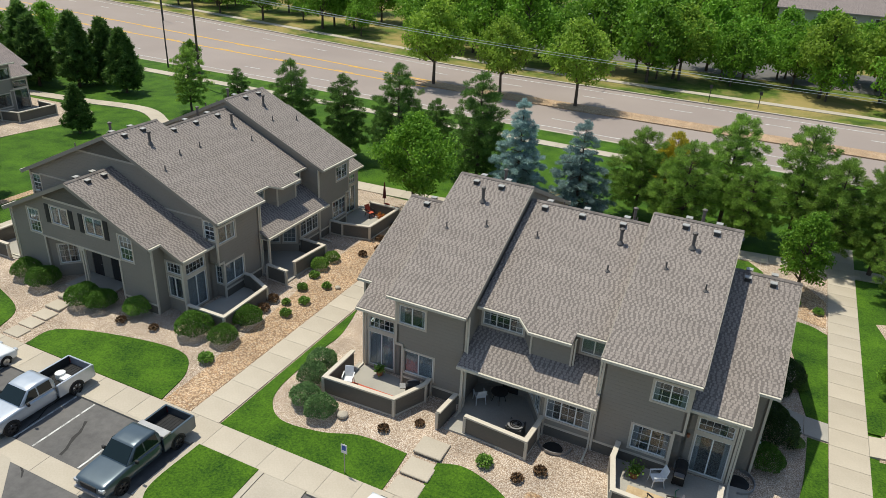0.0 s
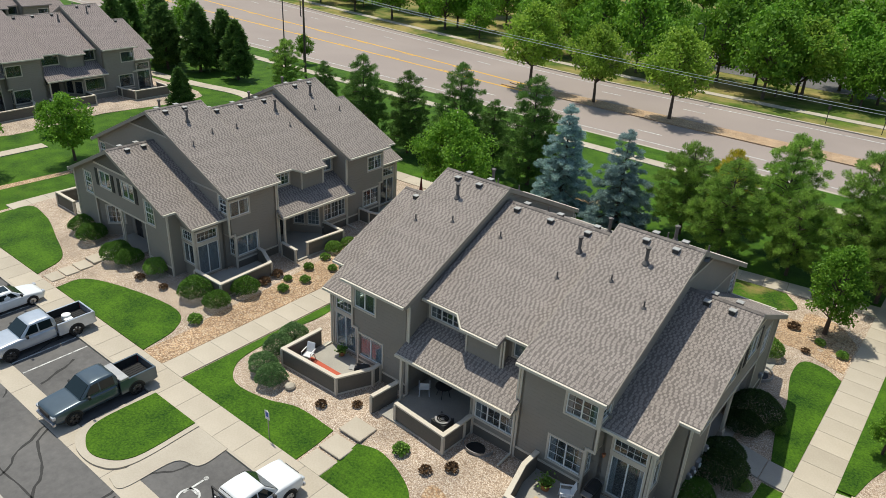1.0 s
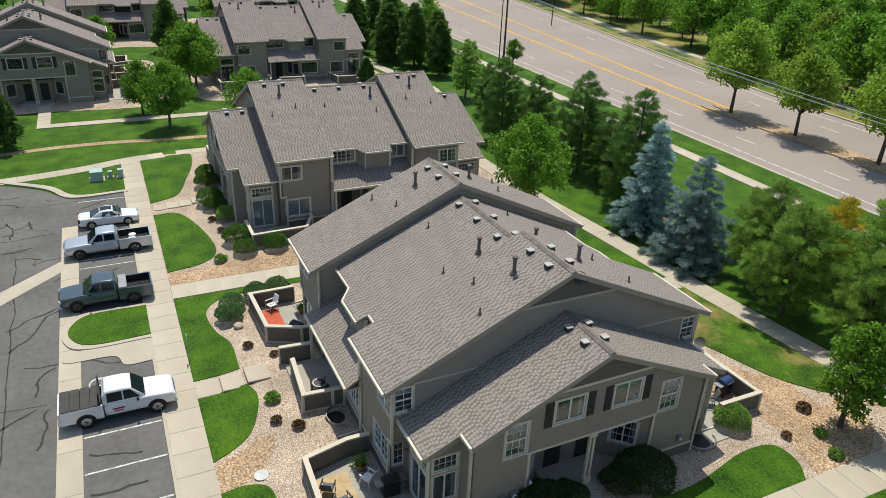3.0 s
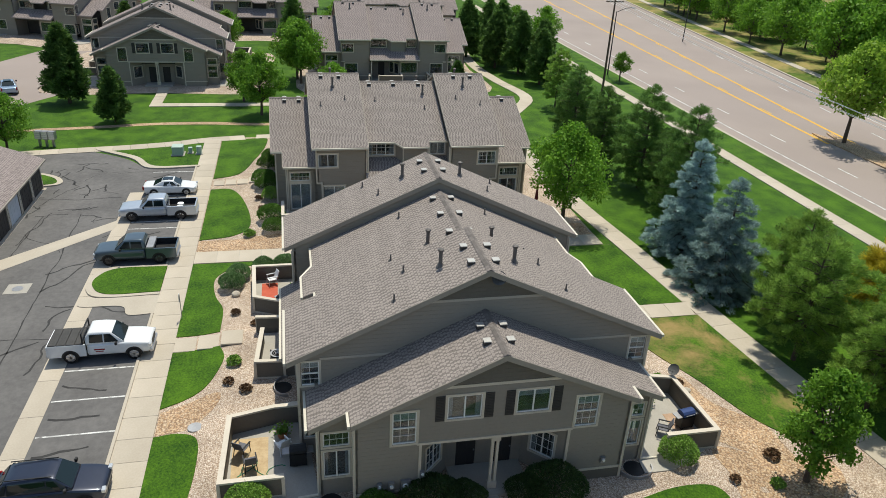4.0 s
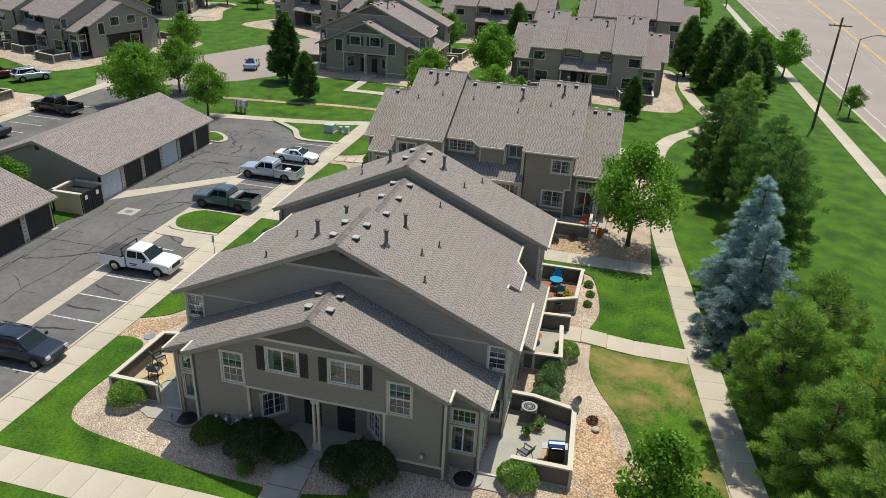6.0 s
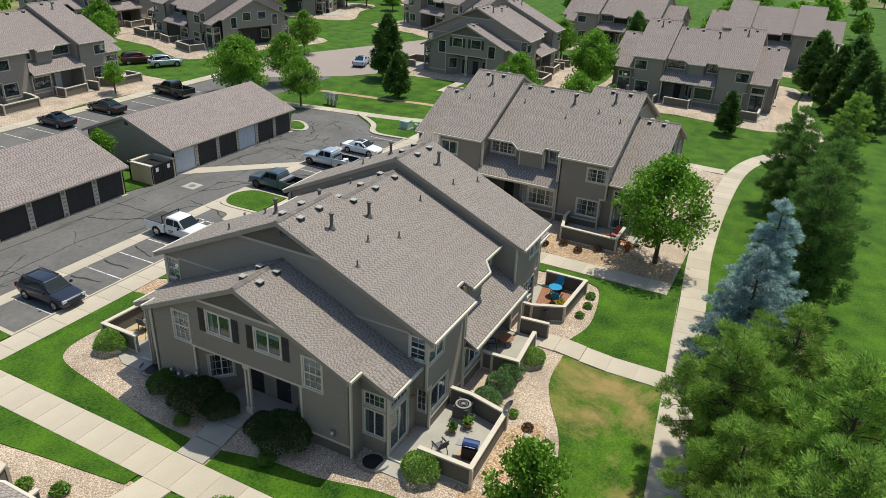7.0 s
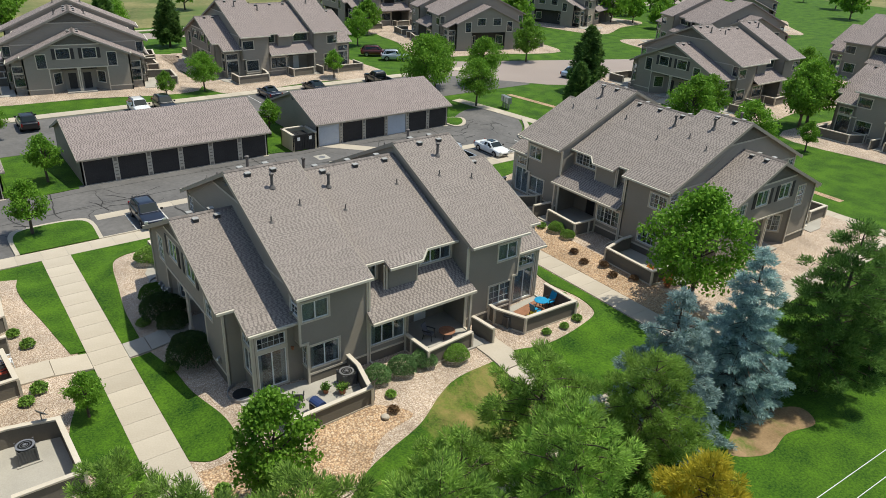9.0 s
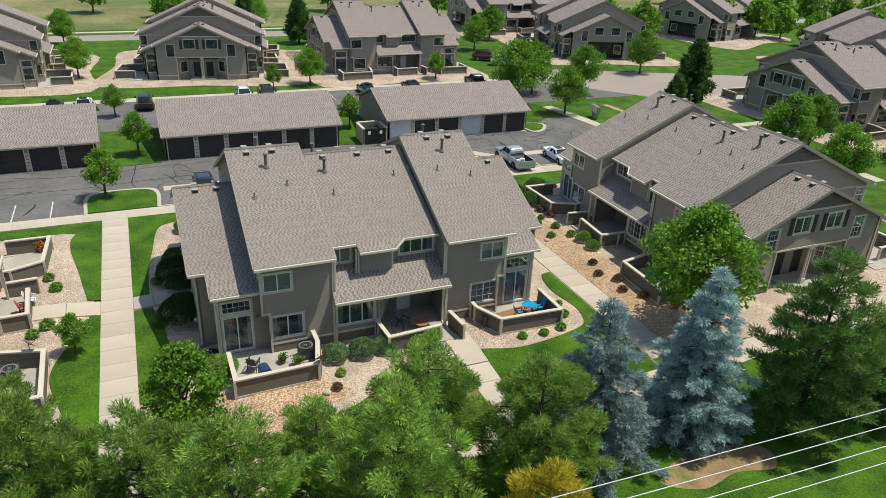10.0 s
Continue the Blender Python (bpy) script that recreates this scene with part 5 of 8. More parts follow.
def garage(x0, x1, doors, y0=8.1, y1=-2.9):
    g = thing("garage_row", None, "long taupe garage row with shingled gable roof", "garage", "garage rows")
    n = len(doors)
    ln = x1 - x0
    pitch = ln / n
    a, b = (x1, y0), (x0, y0)
    ridge_y, zr = (y0 + y1) / 2, 4.65
    sl = (zr - 2.62) / (y0 - ridge_y)
    holes = [((i + 0.5) * pitch - 1.2, (i + 0.5) * pitch + 1.2, 0.0, 2.15) for i in range(n)]
    w = Mesh()
    wall_mesh(w, a, b, 0, 2.6, holes)
    part("front_wall", w, SIDING, g)
    w = Mesh()
    wall_mesh(w, (x0, y1), (x1, y1), 0, 2.6)
    part("back_wall", w, SIDING, g)
    for p, q in (((x0, y0), (x0, y1)), ((x1, y1), (x1, y0))):
        w = Mesh()
        wall_mesh(w, p, q, 0, lambda s: zr - 0.12 - sl * abs(s - (y0 - y1) / 2))
        part("gable_wall", w, SIDING, g)
        c = Mesh()
        mid = (p[1] + q[1]) / 2
        o = 0.02 if p[0] == x1 else -0.02
        c.box(p[0], p[0] + o * 2, mid - 0.2, mid + 0.2, 3.75, 4.15)
        part("gable_vent", c, SHUTTER, g)
    for sg in (-1, 1):
        r = Mesh()
        e = (y0 - ridge_y + 0.4)
        r.slab([(x0 - 0.3, ridge_y), (x1 + 0.3, ridge_y), (x1 + 0.3, ridge_y + sg * e), (x0 - 0.3, ridge_y + sg * e)], lambda x, y: zr - sl * abs(y - ridge_y), 0.14, 0,
               lambda x, y: (x + 90, abs(y - ridge_y) * 1.07))
        part("roof", r, [SHINGLE_OLD], g)
        gt = Mesh()
        ze = zr - sl * e
        gt.box(x0 - 0.3, x1 + 0.3, ridge_y + sg * (e + 0.01), ridge_y + sg * (e + 0.11), ze - 0.14, ze - 0.02)
        part("gutter", gt, RAKE, g)
        for xx in (x0 - 0.34, x1 + 0.3):
            bb = Mesh()
            ya, yb = ridge_y, ridge_y + sg * e
            c = [(xx, ya, zr - 0.24), (xx + 0.04, ya, zr - 0.24), (xx + 0.04, yb, ze - 0.24), (xx, yb, ze - 0.24), (xx, ya, zr - 0.005), (xx + 0.04, ya, zr - 0.005), (xx + 0.04, yb, ze - 0.005), (xx, yb, ze - 0.005)]
            if sg < 0:
                c = [c[i] for i in (1, 0, 3, 2, 5, 4, 7, 6)]
            bb.hexa(c)
            part("barge_board", bb, RAKE, g)
    for i, kind in enumerate(doors):
        s0, s1 = holes[i][:2]
        d = Mesh()
        for j in range(4):
            z = 0.02 + j * 0.532
            bar_on(d, a, b, s0, s1, z, z + 0.525, -0.06, 0.05)
            for k in range(4):
                u = s0 + 0.08 + k * 0.575
                bar_on(d, a, b, u, u + 0.5, z + 0.1, z + 0.42, -0.045, 0.02)
        part("garage_door", d, GARAGE_DOORS[kind], g, "white panelled garage door" if kind == "white" else "charcoal panelled garage door")
        t = Mesh()
        for q in ((s0 - 0.09, s0, 0, 2.24), (s1, s1 + 0.09, 0, 2.24), (s0, s1, 2.15, 2.24)):
            bar_on(t, a, b, *q, 0.03, 0.05)
        part("door_trim", t, TRIM, g)
        if i:
            c = i * pitch
            lv = Mesh()
            for j in range(5):
                bar_on(lv, a, b, c - 0.14, c + 0.14, 0.3 + j * 0.32, 0.52 + j * 0.32, 0.03, 0.035)
            part("wall_louvre", lv, TRIM, g)
        if i % 2:
            lp = Mesh()
            p = along(a, b, i * pitch, 0.1)
            lp.tube((*p, 2.3), (*p, 2.45), 0.08, 0.05, n=10)
            part("wall_lamp", lp, WHITE, g)
    apron = Mesh()
    apron.box(x0, x1, y0 - 0.05, y0 + 0.25, -0.05, 0.015)
    part("apron", apron, CONCRETE, g)
    return g


garage(-36.2, -19.4, ("white", "dark", "dark", "white", "dark", "dark"))
garage(-13.9, 3.2, ("dark",) * 6)
garage(9.2, 26.3, ("dark",) * 6)
sheet("lawn_strip", smooth([(-19.0, 7.6), (-14.3, 7.9), (-14.3, -3), (-19.0, -3)], (1, 2, 3)), 0.05, GRASS, 0.1)
sheet("lawn_strip", smooth([(3.6, 7.4), (4.4, 8.6), (8.8, 8.8), (8.8, -3), (3.6, -3)], (2, 3, 4)), 0.05, GRASS, 0.1)
kb = Mesh()
kb.slab(smooth([(-39.6, 6.4), (-38.4, 8.8), (-36.6, 9.0), (-36.4, 5)], (3,)), lambda x, y: 0.1, 0.2)
tagged(part("kerb", kb, CONCRETE), "", "", "", "structure")
lawn([(-39.2, 6.5), (-38.2, 8.4), (-36.8, 8.6), (-36.6, 5.2)], (3,), 0.13)

# dumpster enclosure
enc = thing("dumpster_enclosure", None, "tan walled dumpster enclosure with black gates", "enclosure")
ENC_WALL = mat("enclosure_tan", (0.42, 0.36, 0.25), (0.50, 0.43, 0.31), 0.6, 0.8, fine=10)
for p, q in (((-19.1, 8.5), (-19.1, 5.8)), ((-19.1, 5.8), (-16.4, 5.8)), ((-16.4, 5.8), (-16.4, 8.5))):
    w = Mesh()
    wall_mesh(w, p, q, 0, 1.7, thick=0.2)
    part("wall", w, ENC_WALL, enc)
    c = Mesh()
    bar_on(c, p, q, -0.03, (Vector(q) - Vector(p)).length + 0.03, 1.7, 1.8, 0.05, 0.3)
    part("coping", c, TRIM, enc)
for k in range(2):
    g = Mesh()
    x = -19.0 + k * 1.3
    g.box(x, x + 1.27, 8.42, 8.48, 0.1, 1.7)
    for j in range(7):
        g.box(x + 0.05 + j * 0.18, x + 0.18 + j * 0.18, 8.48, 8.5, 0.12, 1.68)
    gate = part("gate", g, BLACK, enc, "black slatted gate")
    s = Mesh()
    s.box(x + 0.45, x + 0.75, 8.5, 8.515, 1.1, 1.45)
    part("notice", s, WHITE, gate, "small white notice")
bn = thing("dumpster", None, "blue steel dumpster inside the enclosure", "dumpster")
m = Mesh()
m.hexa([(-18.6, 6.2, 0.1), (-16.9, 6.2, 0.1), (-16.9, 7.8, 0.1), (-18.6, 7.8, 0.1), (-18.7, 6.1, 1.3), (-16.8, 6.1, 1.3), (-16.8, 7.9, 1.3), (-18.7, 7.9, 1.3)])
part("bin", m, mat("dumpster_blue", (0.03, 0.08, 0.22), (0.05, 0.12, 0.3), 1, 0.5, fine=8), bn, bevel=0.02)
m = Mesh()
m.box(-18.7, -17.78, 6.1, 7.9, 1.3, 1.36)
m.box(-17.72, -16.8, 6.1, 7.9, 1.3, 1.36)
part("lid", m, BLACK, bn)


# ---- patio walls ----
def patio_wall(pts, frame_m=None, height=1.02):
    """A low sided patio wall along a plan line, with a cream cap and corner posts."""
    top = thing("patio_wall", frame_m, "low taupe sided patio wall with cream cap", "patio wall", "patio walls")
    for p, q in zip(pts, pts[1:]):
        w = Mesh()
        ln = (Vector(q) - Vector(p)).length
        wall_mesh(w, p, q, 0, height, thick=0.14)
        part("panel", w, SIDING_DARK, top)
        c = Mesh()
        bar_on(c, p, q, -0.05, ln + 0.05, height, height + 0.09, 0.05, 0.24)
        part("cap", c, TRIM, top)
        b = Mesh()
        bar_on(b, p, q, 0, ln, 0.0, 0.1, 0.02, 0.02)
        part("base_board", b, TRIM, top)
    for p in pts:
        k = Mesh()
        k.box(p[0] - 0.07, p[0] + 0.07, p[1] - 0.07, p[1] + 0.07, 0, height)
        part("post", k, TRIM, top)
    return top


def flip(pts):
    """The same line on the other long face, run backwards so that its outside stays outside."""
    return [(x, -y) for x, y in reversed(pts)]


PATIO_LINES = [
    [(-10.15, -8.0), (-10.15, -10.75), (-6.05, -10.6), (-5.2, -8.75), (-5.2, -8.2)],
    [(-3.6, -8.7), (-3.75, -10.35)],
    [(-2.4, -10.05), (0.85, -10.3), (0.95, -8.8), (0.95, -8.2)],
    [(4.6, -8.2), (4.6, -9.3), (5.1, -11.4), (9.45, -11.55), (9.45, -8.9)],
]
PATIO_FLOORS = [[(-10.0, -7.5), (-10.0, -10.6), (-6.1, -10.5), (-5.3, -8.7), (-5.3, -7.9)], [(4.7, -7.9), (4.7, -9.2), (5.2, -11.25), (9.3, -11.4), (10.6, -8.8), (10.6, -7.3)]]
walls = []
for line in PATIO_LINES:
    walls.append(patio_wall(line))
    walls.append(patio_wall(flip(line)))
base_m = pose(A_POS[0], A_POS[1], 0)
for w in walls:
    w.matrix_basis = base_m
for hx, hy, hr in HOUSES[:9]:
    for w in walls:
        copy_thing(w, pose(hx, hy, 0, 0, 0, hr))
for hx, hy, hr in [(A_POS[0], A_POS[1], 0)] + HOUSES:
    M = pose(hx, hy, 0, 0, 0, hr)
    for fl in PATIO_FLOORS:
        for pts in (fl, flip(fl)):
            q = [(M @ Vector((x, y, 0))).to_2d() for x, y in pts]
            sheet("patio_floor", [tuple(p) for p in q], 0.05, CONCRETE_GREY, 0.1)


# ---- plants ----
def leaf_mat(name, dark, light, trans=0.25, clump=1.1):
    """Leaves: colour varies leaf by leaf and clump by clump; light passes through a little."""
    m = bpy.data.materials.new(name)
    m.use_nodes = True
    n, l = m.node_tree.nodes, m.node_tree.links
    b = n["Principled BSDF"]
    b.inputs["Roughness"].default_value = 0.6
    b.inputs["Specular IOR Level"].default_value = 0.25
    g = n.new("ShaderNodeNewGeometry")
    r = n.new("ShaderNodeValToRGB")
    r.color_ramp.elements[0].color, r.color_ramp.elements[1].color = (*dark, 1), (*light, 1)
    tc = n.new("ShaderNodeTexCoord")
    nz = n.new("ShaderNodeTexNoise")
    nz.inputs["Scale"].default_value = clump
    nz.inputs["Detail"].default_value = 3
    l.new(tc.outputs["Object"], nz.inputs["Vector"])
    sp = n.new("ShaderNodeMapRange")
    sp.inputs["From Min"].default_value, sp.inputs["From Max"].default_value = 0.36, 0.64
    l.new(nz.outputs["Fac"], sp.inputs["Value"])
    av = n.new("ShaderNodeMix")
    av.inputs["Factor"].default_value = 0.5
    l.new(g.outputs["Random Per Island"], av.inputs["A"])
    l.new(sp.outputs["Result"], av.inputs["B"])
    l.new(av.outputs["Result"], r.inputs["Fac"])
    oi = n.new("ShaderNodeObjectInfo")
    mr = n.new("ShaderNodeMapRange")
    mr.inputs["To Min"].default_value, mr.inputs["To Max"].default_value = 0.8, 1.2
    l.new(oi.outputs["Random"], mr.inputs["Value"])
    hs = n.new("ShaderNodeHueSaturation")
    l.new(mr.outputs["Result"], hs.inputs["Value"])
    l.new(r.outputs["Color"], hs.inputs["Color"])
    l.new(hs.outputs["Color"], b.inputs["Base Color"])
    t = n.new("ShaderNodeBsdfTranslucent")
    l.new(hs.outputs["Color"], t.inputs["Color"])
    mx = n.new("ShaderNodeMixShader")
    mx.inputs[0].default_value = trans
    l.new(b.outputs[0], mx.inputs[1])
    l.new(t.outputs[0], mx.inputs[2])
    l.new(mx.outputs[0], n["Material Output"].inputs["Surface"])
    return m


LEAF = leaf_mat("leaf_green", (0.07, 0.19, 0.012), (0.25, 0.45, 0.055), 0.42)
LEAF_LIGHT = leaf_mat("leaf_light", (0.13, 0.25, 0.022), (0.38, 0.53, 0.08), 0.45)
NEEDLE = leaf_mat("pine_needle", (0.035, 0.095, 0.018), (0.44, 0.66, 0.13), 0.45)
NEEDLE_DARK = leaf_mat("pine_needle_dark", (0.035, 0.09, 0.02), (0.19, 0.33, 0.075), 0.4)
NEEDLE_BLUE = leaf_mat("spruce_needle_blue", (0.13, 0.225, 0.215), (0.50, 0.65, 0.635), 0.35, 2.0)
LEAF_YELLOW = leaf_mat("leaf_yellow", (0.30, 0.30, 0.03), (0.85, 0.68, 0.08), 0.45)
BUSH = leaf_mat("bush_leaf", (0.04, 0.105, 0.012), (0.12, 0.235, 0.03), 0.2, 3.0)
BUSH_LIGHT = leaf_mat("bush_leaf_light", (0.09, 0.20, 0.03), (0.28, 0.44, 0.08), 0.25, 3.0)
BUSH_BLUE = leaf_mat("bush_leaf_cool", (0.07, 0.15, 0.05), (0.22, 0.36, 0.13), 0.25, 3.0)


def quads(centres, normals_a, normals_b, mats, name):
    """Many loose quads: centre, half side vectors a and b (numpy arrays of n x 3), as one mesh."""
    c, a, b = (np.asarray(q, dtype=np.float32) for q in (centres, normals_a, normals_b))
    n = len(c)
    v = np.stack([c - a * 0.55, c - b + a * 0.1, c + a, c + b + a * 0.1], 1).reshape(-1, 3)
    me = bpy.data.meshes.new(name)
    me.vertices.add(4 * n)
    me.vertices.foreach_set("co", v.ravel())
    me.loops.add(4 * n)
    me.loops.foreach_set("vertex_index", np.arange(4 * n, dtype=np.int32))
    me.polygons.add(n)
    me.polygons.foreach_set("loop_start", np.arange(0, 4 * n, 4, dtype=np.int32))
    me.polygons.foreach_set("loop_total", np.full(n, 4, dtype=np.int32))
    me.materials.append(mats)
    me.update(calc_edges=True)
    me.validate()
    return me


def unit(rng, n):
    v = rng.normal(size=(n, 3))
    return v / np.linalg.norm(v, axis=1, keepdims=True)


def limb(m, p, q, r0, r1, n=6):
    """A bent, tapered branch."""
    p, q = Vector(p), Vector(q)
    mid = (p + q) / 2 + Vector((0, 0, (q - p).length * 0.06))
    m.tube(p, mid, r0, (r0 + r1) / 2, n, cap=False)
    m.tube(mid, q, (r0 + r1) / 2, r1, n, cap=False)


def broadleaf(seed, h, r, leafmat, n_leaf=9000, size=0.13, clear=0.25, label="leafy green broadleaf tree in summer", name="deciduous_tree"):
    """Trunk, limbs and twigs; leaves hang in clumps about the limbs' ends."""
    rng = np.random.default_rng(seed)
    top = thing(name, None, label, "tree")
    m = Mesh()
    z0 = h * clear
    limb(m, (0, 0, -0.2), (rng.normal() * 0.1, rng.normal() * 0.1, z0), 0.035 * h * 0.5 + 0.05, 0.022 * h * 0.5 + 0.04, 8)
    limb(m, (0, 0, z0), (rng.normal() * 0.3, rng.normal() * 0.3, h * 0.8), 0.02 * h * 0.5 + 0.03, 0.02, 6)
    cl = []
    k = 40
    for i in range(k):
        u = (i + 0.5) / k
        ang = i * 2.39996 + rng.normal() * 0.3
        zz = h * (clear + 0.08 + (1 - clear - 0.14) * u)
        prof = math.sin(math.pi * min(1.0, (u * 0.86 + 0.17))) ** 0.7
        rad = r * prof * rng.uniform(0.55, 0.95)
        e = Vector((math.cos(ang) * rad, math.sin(ang) * rad, zz + rng.normal() * 0.15))
        limb(m, (0, 0, max(z0 * 0.9, zz - rad * 0.75)), e, 0.012 * h * 0.5 + 0.012, 0.008, 5)
        cl.append((e, r * rng.uniform(0.22, 0.38)))
        if rng.random() < 0.7:
            cl.append((e * 0.62 + Vector((0, 0, zz * 0.38 + rng.normal() * 0.2)), r * rng.uniform(0.22, 0.34)))
    part("trunk", m, BARK, top)
    wts = np.array([c[1] ** 2 for c in cl])
    cnt = np.maximum(1, (n_leaf * wts / wts.sum()).astype(int))
    P = []
    for (e, cr), c in zip(cl, cnt):
        d = unit(rng, c) * (rng.random((c, 1)) ** 0.45) * cr
        d[:, 2] *= 0.75
        P.append(d + np.array(e))
    P = np.concatenate(P)
    n = len(P)
    a = unit(rng, n)
    a[:, 2] -= 0.35
    b = np.cross(a, unit(rng, n))
    b /= np.linalg.norm(b, axis=1, keepdims=True) + 1e-6
    s = size * rng.uniform(0.7, 1.3, (n, 1))
    part("crown", quads(P, a * s, b * s * 0.55, leafmat, "crown"), None, top)
    return top


def conifer(seed, h, r, needlemat, tufts=2600, needle=0.26, shape=0.8, clear=0.08, droop=0.15, ragged=0.3, label="dark green needled pine tree", name="pine_tree", blades=6, whorl=0.0, width=0.2, inner=0.22):
    """Trunk with whorls of branches, each set with tufts of needles."""
    rng = np.random.default_rng(seed)
    top = thing(name, None, label, "tree")
    m = Mesh()
    m.tube((0, 0, -0.2), (0, 0, h * 0.5), 0.02 * h + 0.03, 0.012 * h, 8, cap=False)
    m.tube((0, 0, h * 0.5), (0, 0, h * 0.98), 0.012 * h, 0.015, 6, cap=False)
    nb = int(tufts / 22)
    P, D = [], []
    for i in range(nb):
        u = ((i + 0.5) / nb) ** 0.85
        zz = h * (clear + (0.97 - clear) * u)
        if whorl:
            zz = round(zz / whorl) * whorl + rng.normal() * 0.06
        ang = i * 2.39996 + rng.normal() * 0.25
        ln = r * ((1 - u) ** shape + 0.06) * rng.uniform(1 - ragged, 1.08)
        if u < 0.12:
            ln *= 0.75 + 2 * u
        up = 0.25 * u - droop
        d = Vector((math.cos(ang), math.sin(ang), up)).normalized()
        side = Vector((-math.sin(ang), math.cos(ang), 0))
        e = Vector((0, 0, zz)) + d * ln + Vector((0, 0, 0.12 * ln))
        limb(m, (0, 0, zz), e, 0.012 + 0.012 * ln, 0.006, 4)
        k = max(5, int(22 * ln / (r * 0.55)))
        for j in range(k):
            t = inner + (1 - inner) * (j + rng.random()) / k
            w = ln * 0.34 * (1.15 - t) + 0.05
            off = side * rng.uniform(-w, w) + Vector((0, 0, rng.normal() * 0.07 * ln + 0.12 * t * t * ln))
            P.append(Vector((0, 0, zz)) + d * (ln * t) + off)
            D.append((d + side * rng.uniform(-0.9, 0.9) + Vector((0, 0, rng.uniform(0.1, 0.8)))).normalized())
    part("trunk", m, BARK, top)
    P, D = np.array(P), np.array(D)
    n = len(P)
    C, A, B = [], [], []
    for k in range(blades):
        a = D * 0.8 + unit(rng, n) * 0.75
        a /= np.linalg.norm(a, axis=1, keepdims=True)
        b = np.cross(a, unit(rng, n))
        b /= np.linalg.norm(b, axis=1, keepdims=True) + 1e-6
        s = needle * rng.uniform(0.7, 1.25, (n, 1))
        C.append(P + a * s * 0.5)
        A.append(a * s)
        B.append(b * s * width)
    part("crown", quads(np.concatenate(C), np.concatenate(A), np.concatenate(B), needlemat, "crown"), None, top)
    return top


def shrub(seed, r, h, leafmat, n=1500, size=0.06, label="clipped round green shrub", name="shrub"):
    rng = np.random.default_rng(seed)
    top = thing(name, None, label, "shrub")
    core = Mesh()
    for i in range(7):
        a = i * 0.9
        limb(core, (0, 0, -0.03), (math.cos(a) * r * 0.6, math.sin(a) * r * 0.6, h * 0.7), 0.025, 0.008, 5)
    part("stems", core, BARK, top)
    d = unit(rng, n)
    d[:, 2] = np.abs(d[:, 2]) * 1.15 - 0.25
    lump = 1 + 0.09 * np.sin(d[:, :1] * 5 + seed) * np.cos(d[:, 1:2] * 4 + seed) + rng.normal(size=(n, 1)) * 0.035
    rad = np.where(rng.random((n, 1)) < 0.7, 1.0, rng.random((n, 1)) ** 0.3) * lump
    P = d * rad * np.array([r, r, h * 0.56])
    P[:, 2] += h * 0.44
    P[:, 2] = np.maximum(P[:, 2], 0.02)
    a = unit(rng, n) + d * 0.6
    b = np.cross(a, unit(rng, n))
    b /= np.linalg.norm(b, axis=1, keepdims=True) + 1e-6
    s = size * rng.uniform(0.7, 1.3, (n, 1))
    part("foliage", quads(P, a * s, b * s * 0.7, leafmat, "foliage"), None, top)
    return top


def place(ob, spots, group=""):
    """The first stands at the first spot (x, y, turn, scale), copies at the others."""
    if group:
        ob["group"] = group
    for i, (x, y, rz, sc) in enumerate(spots):
        t = ob if i == 0 else copy_thing(ob, Matrix())
        t.matrix_basis = pose(x, y, 0, 0, 0, rz) @ Matrix.Diagonal((sc, sc, sc, 1))


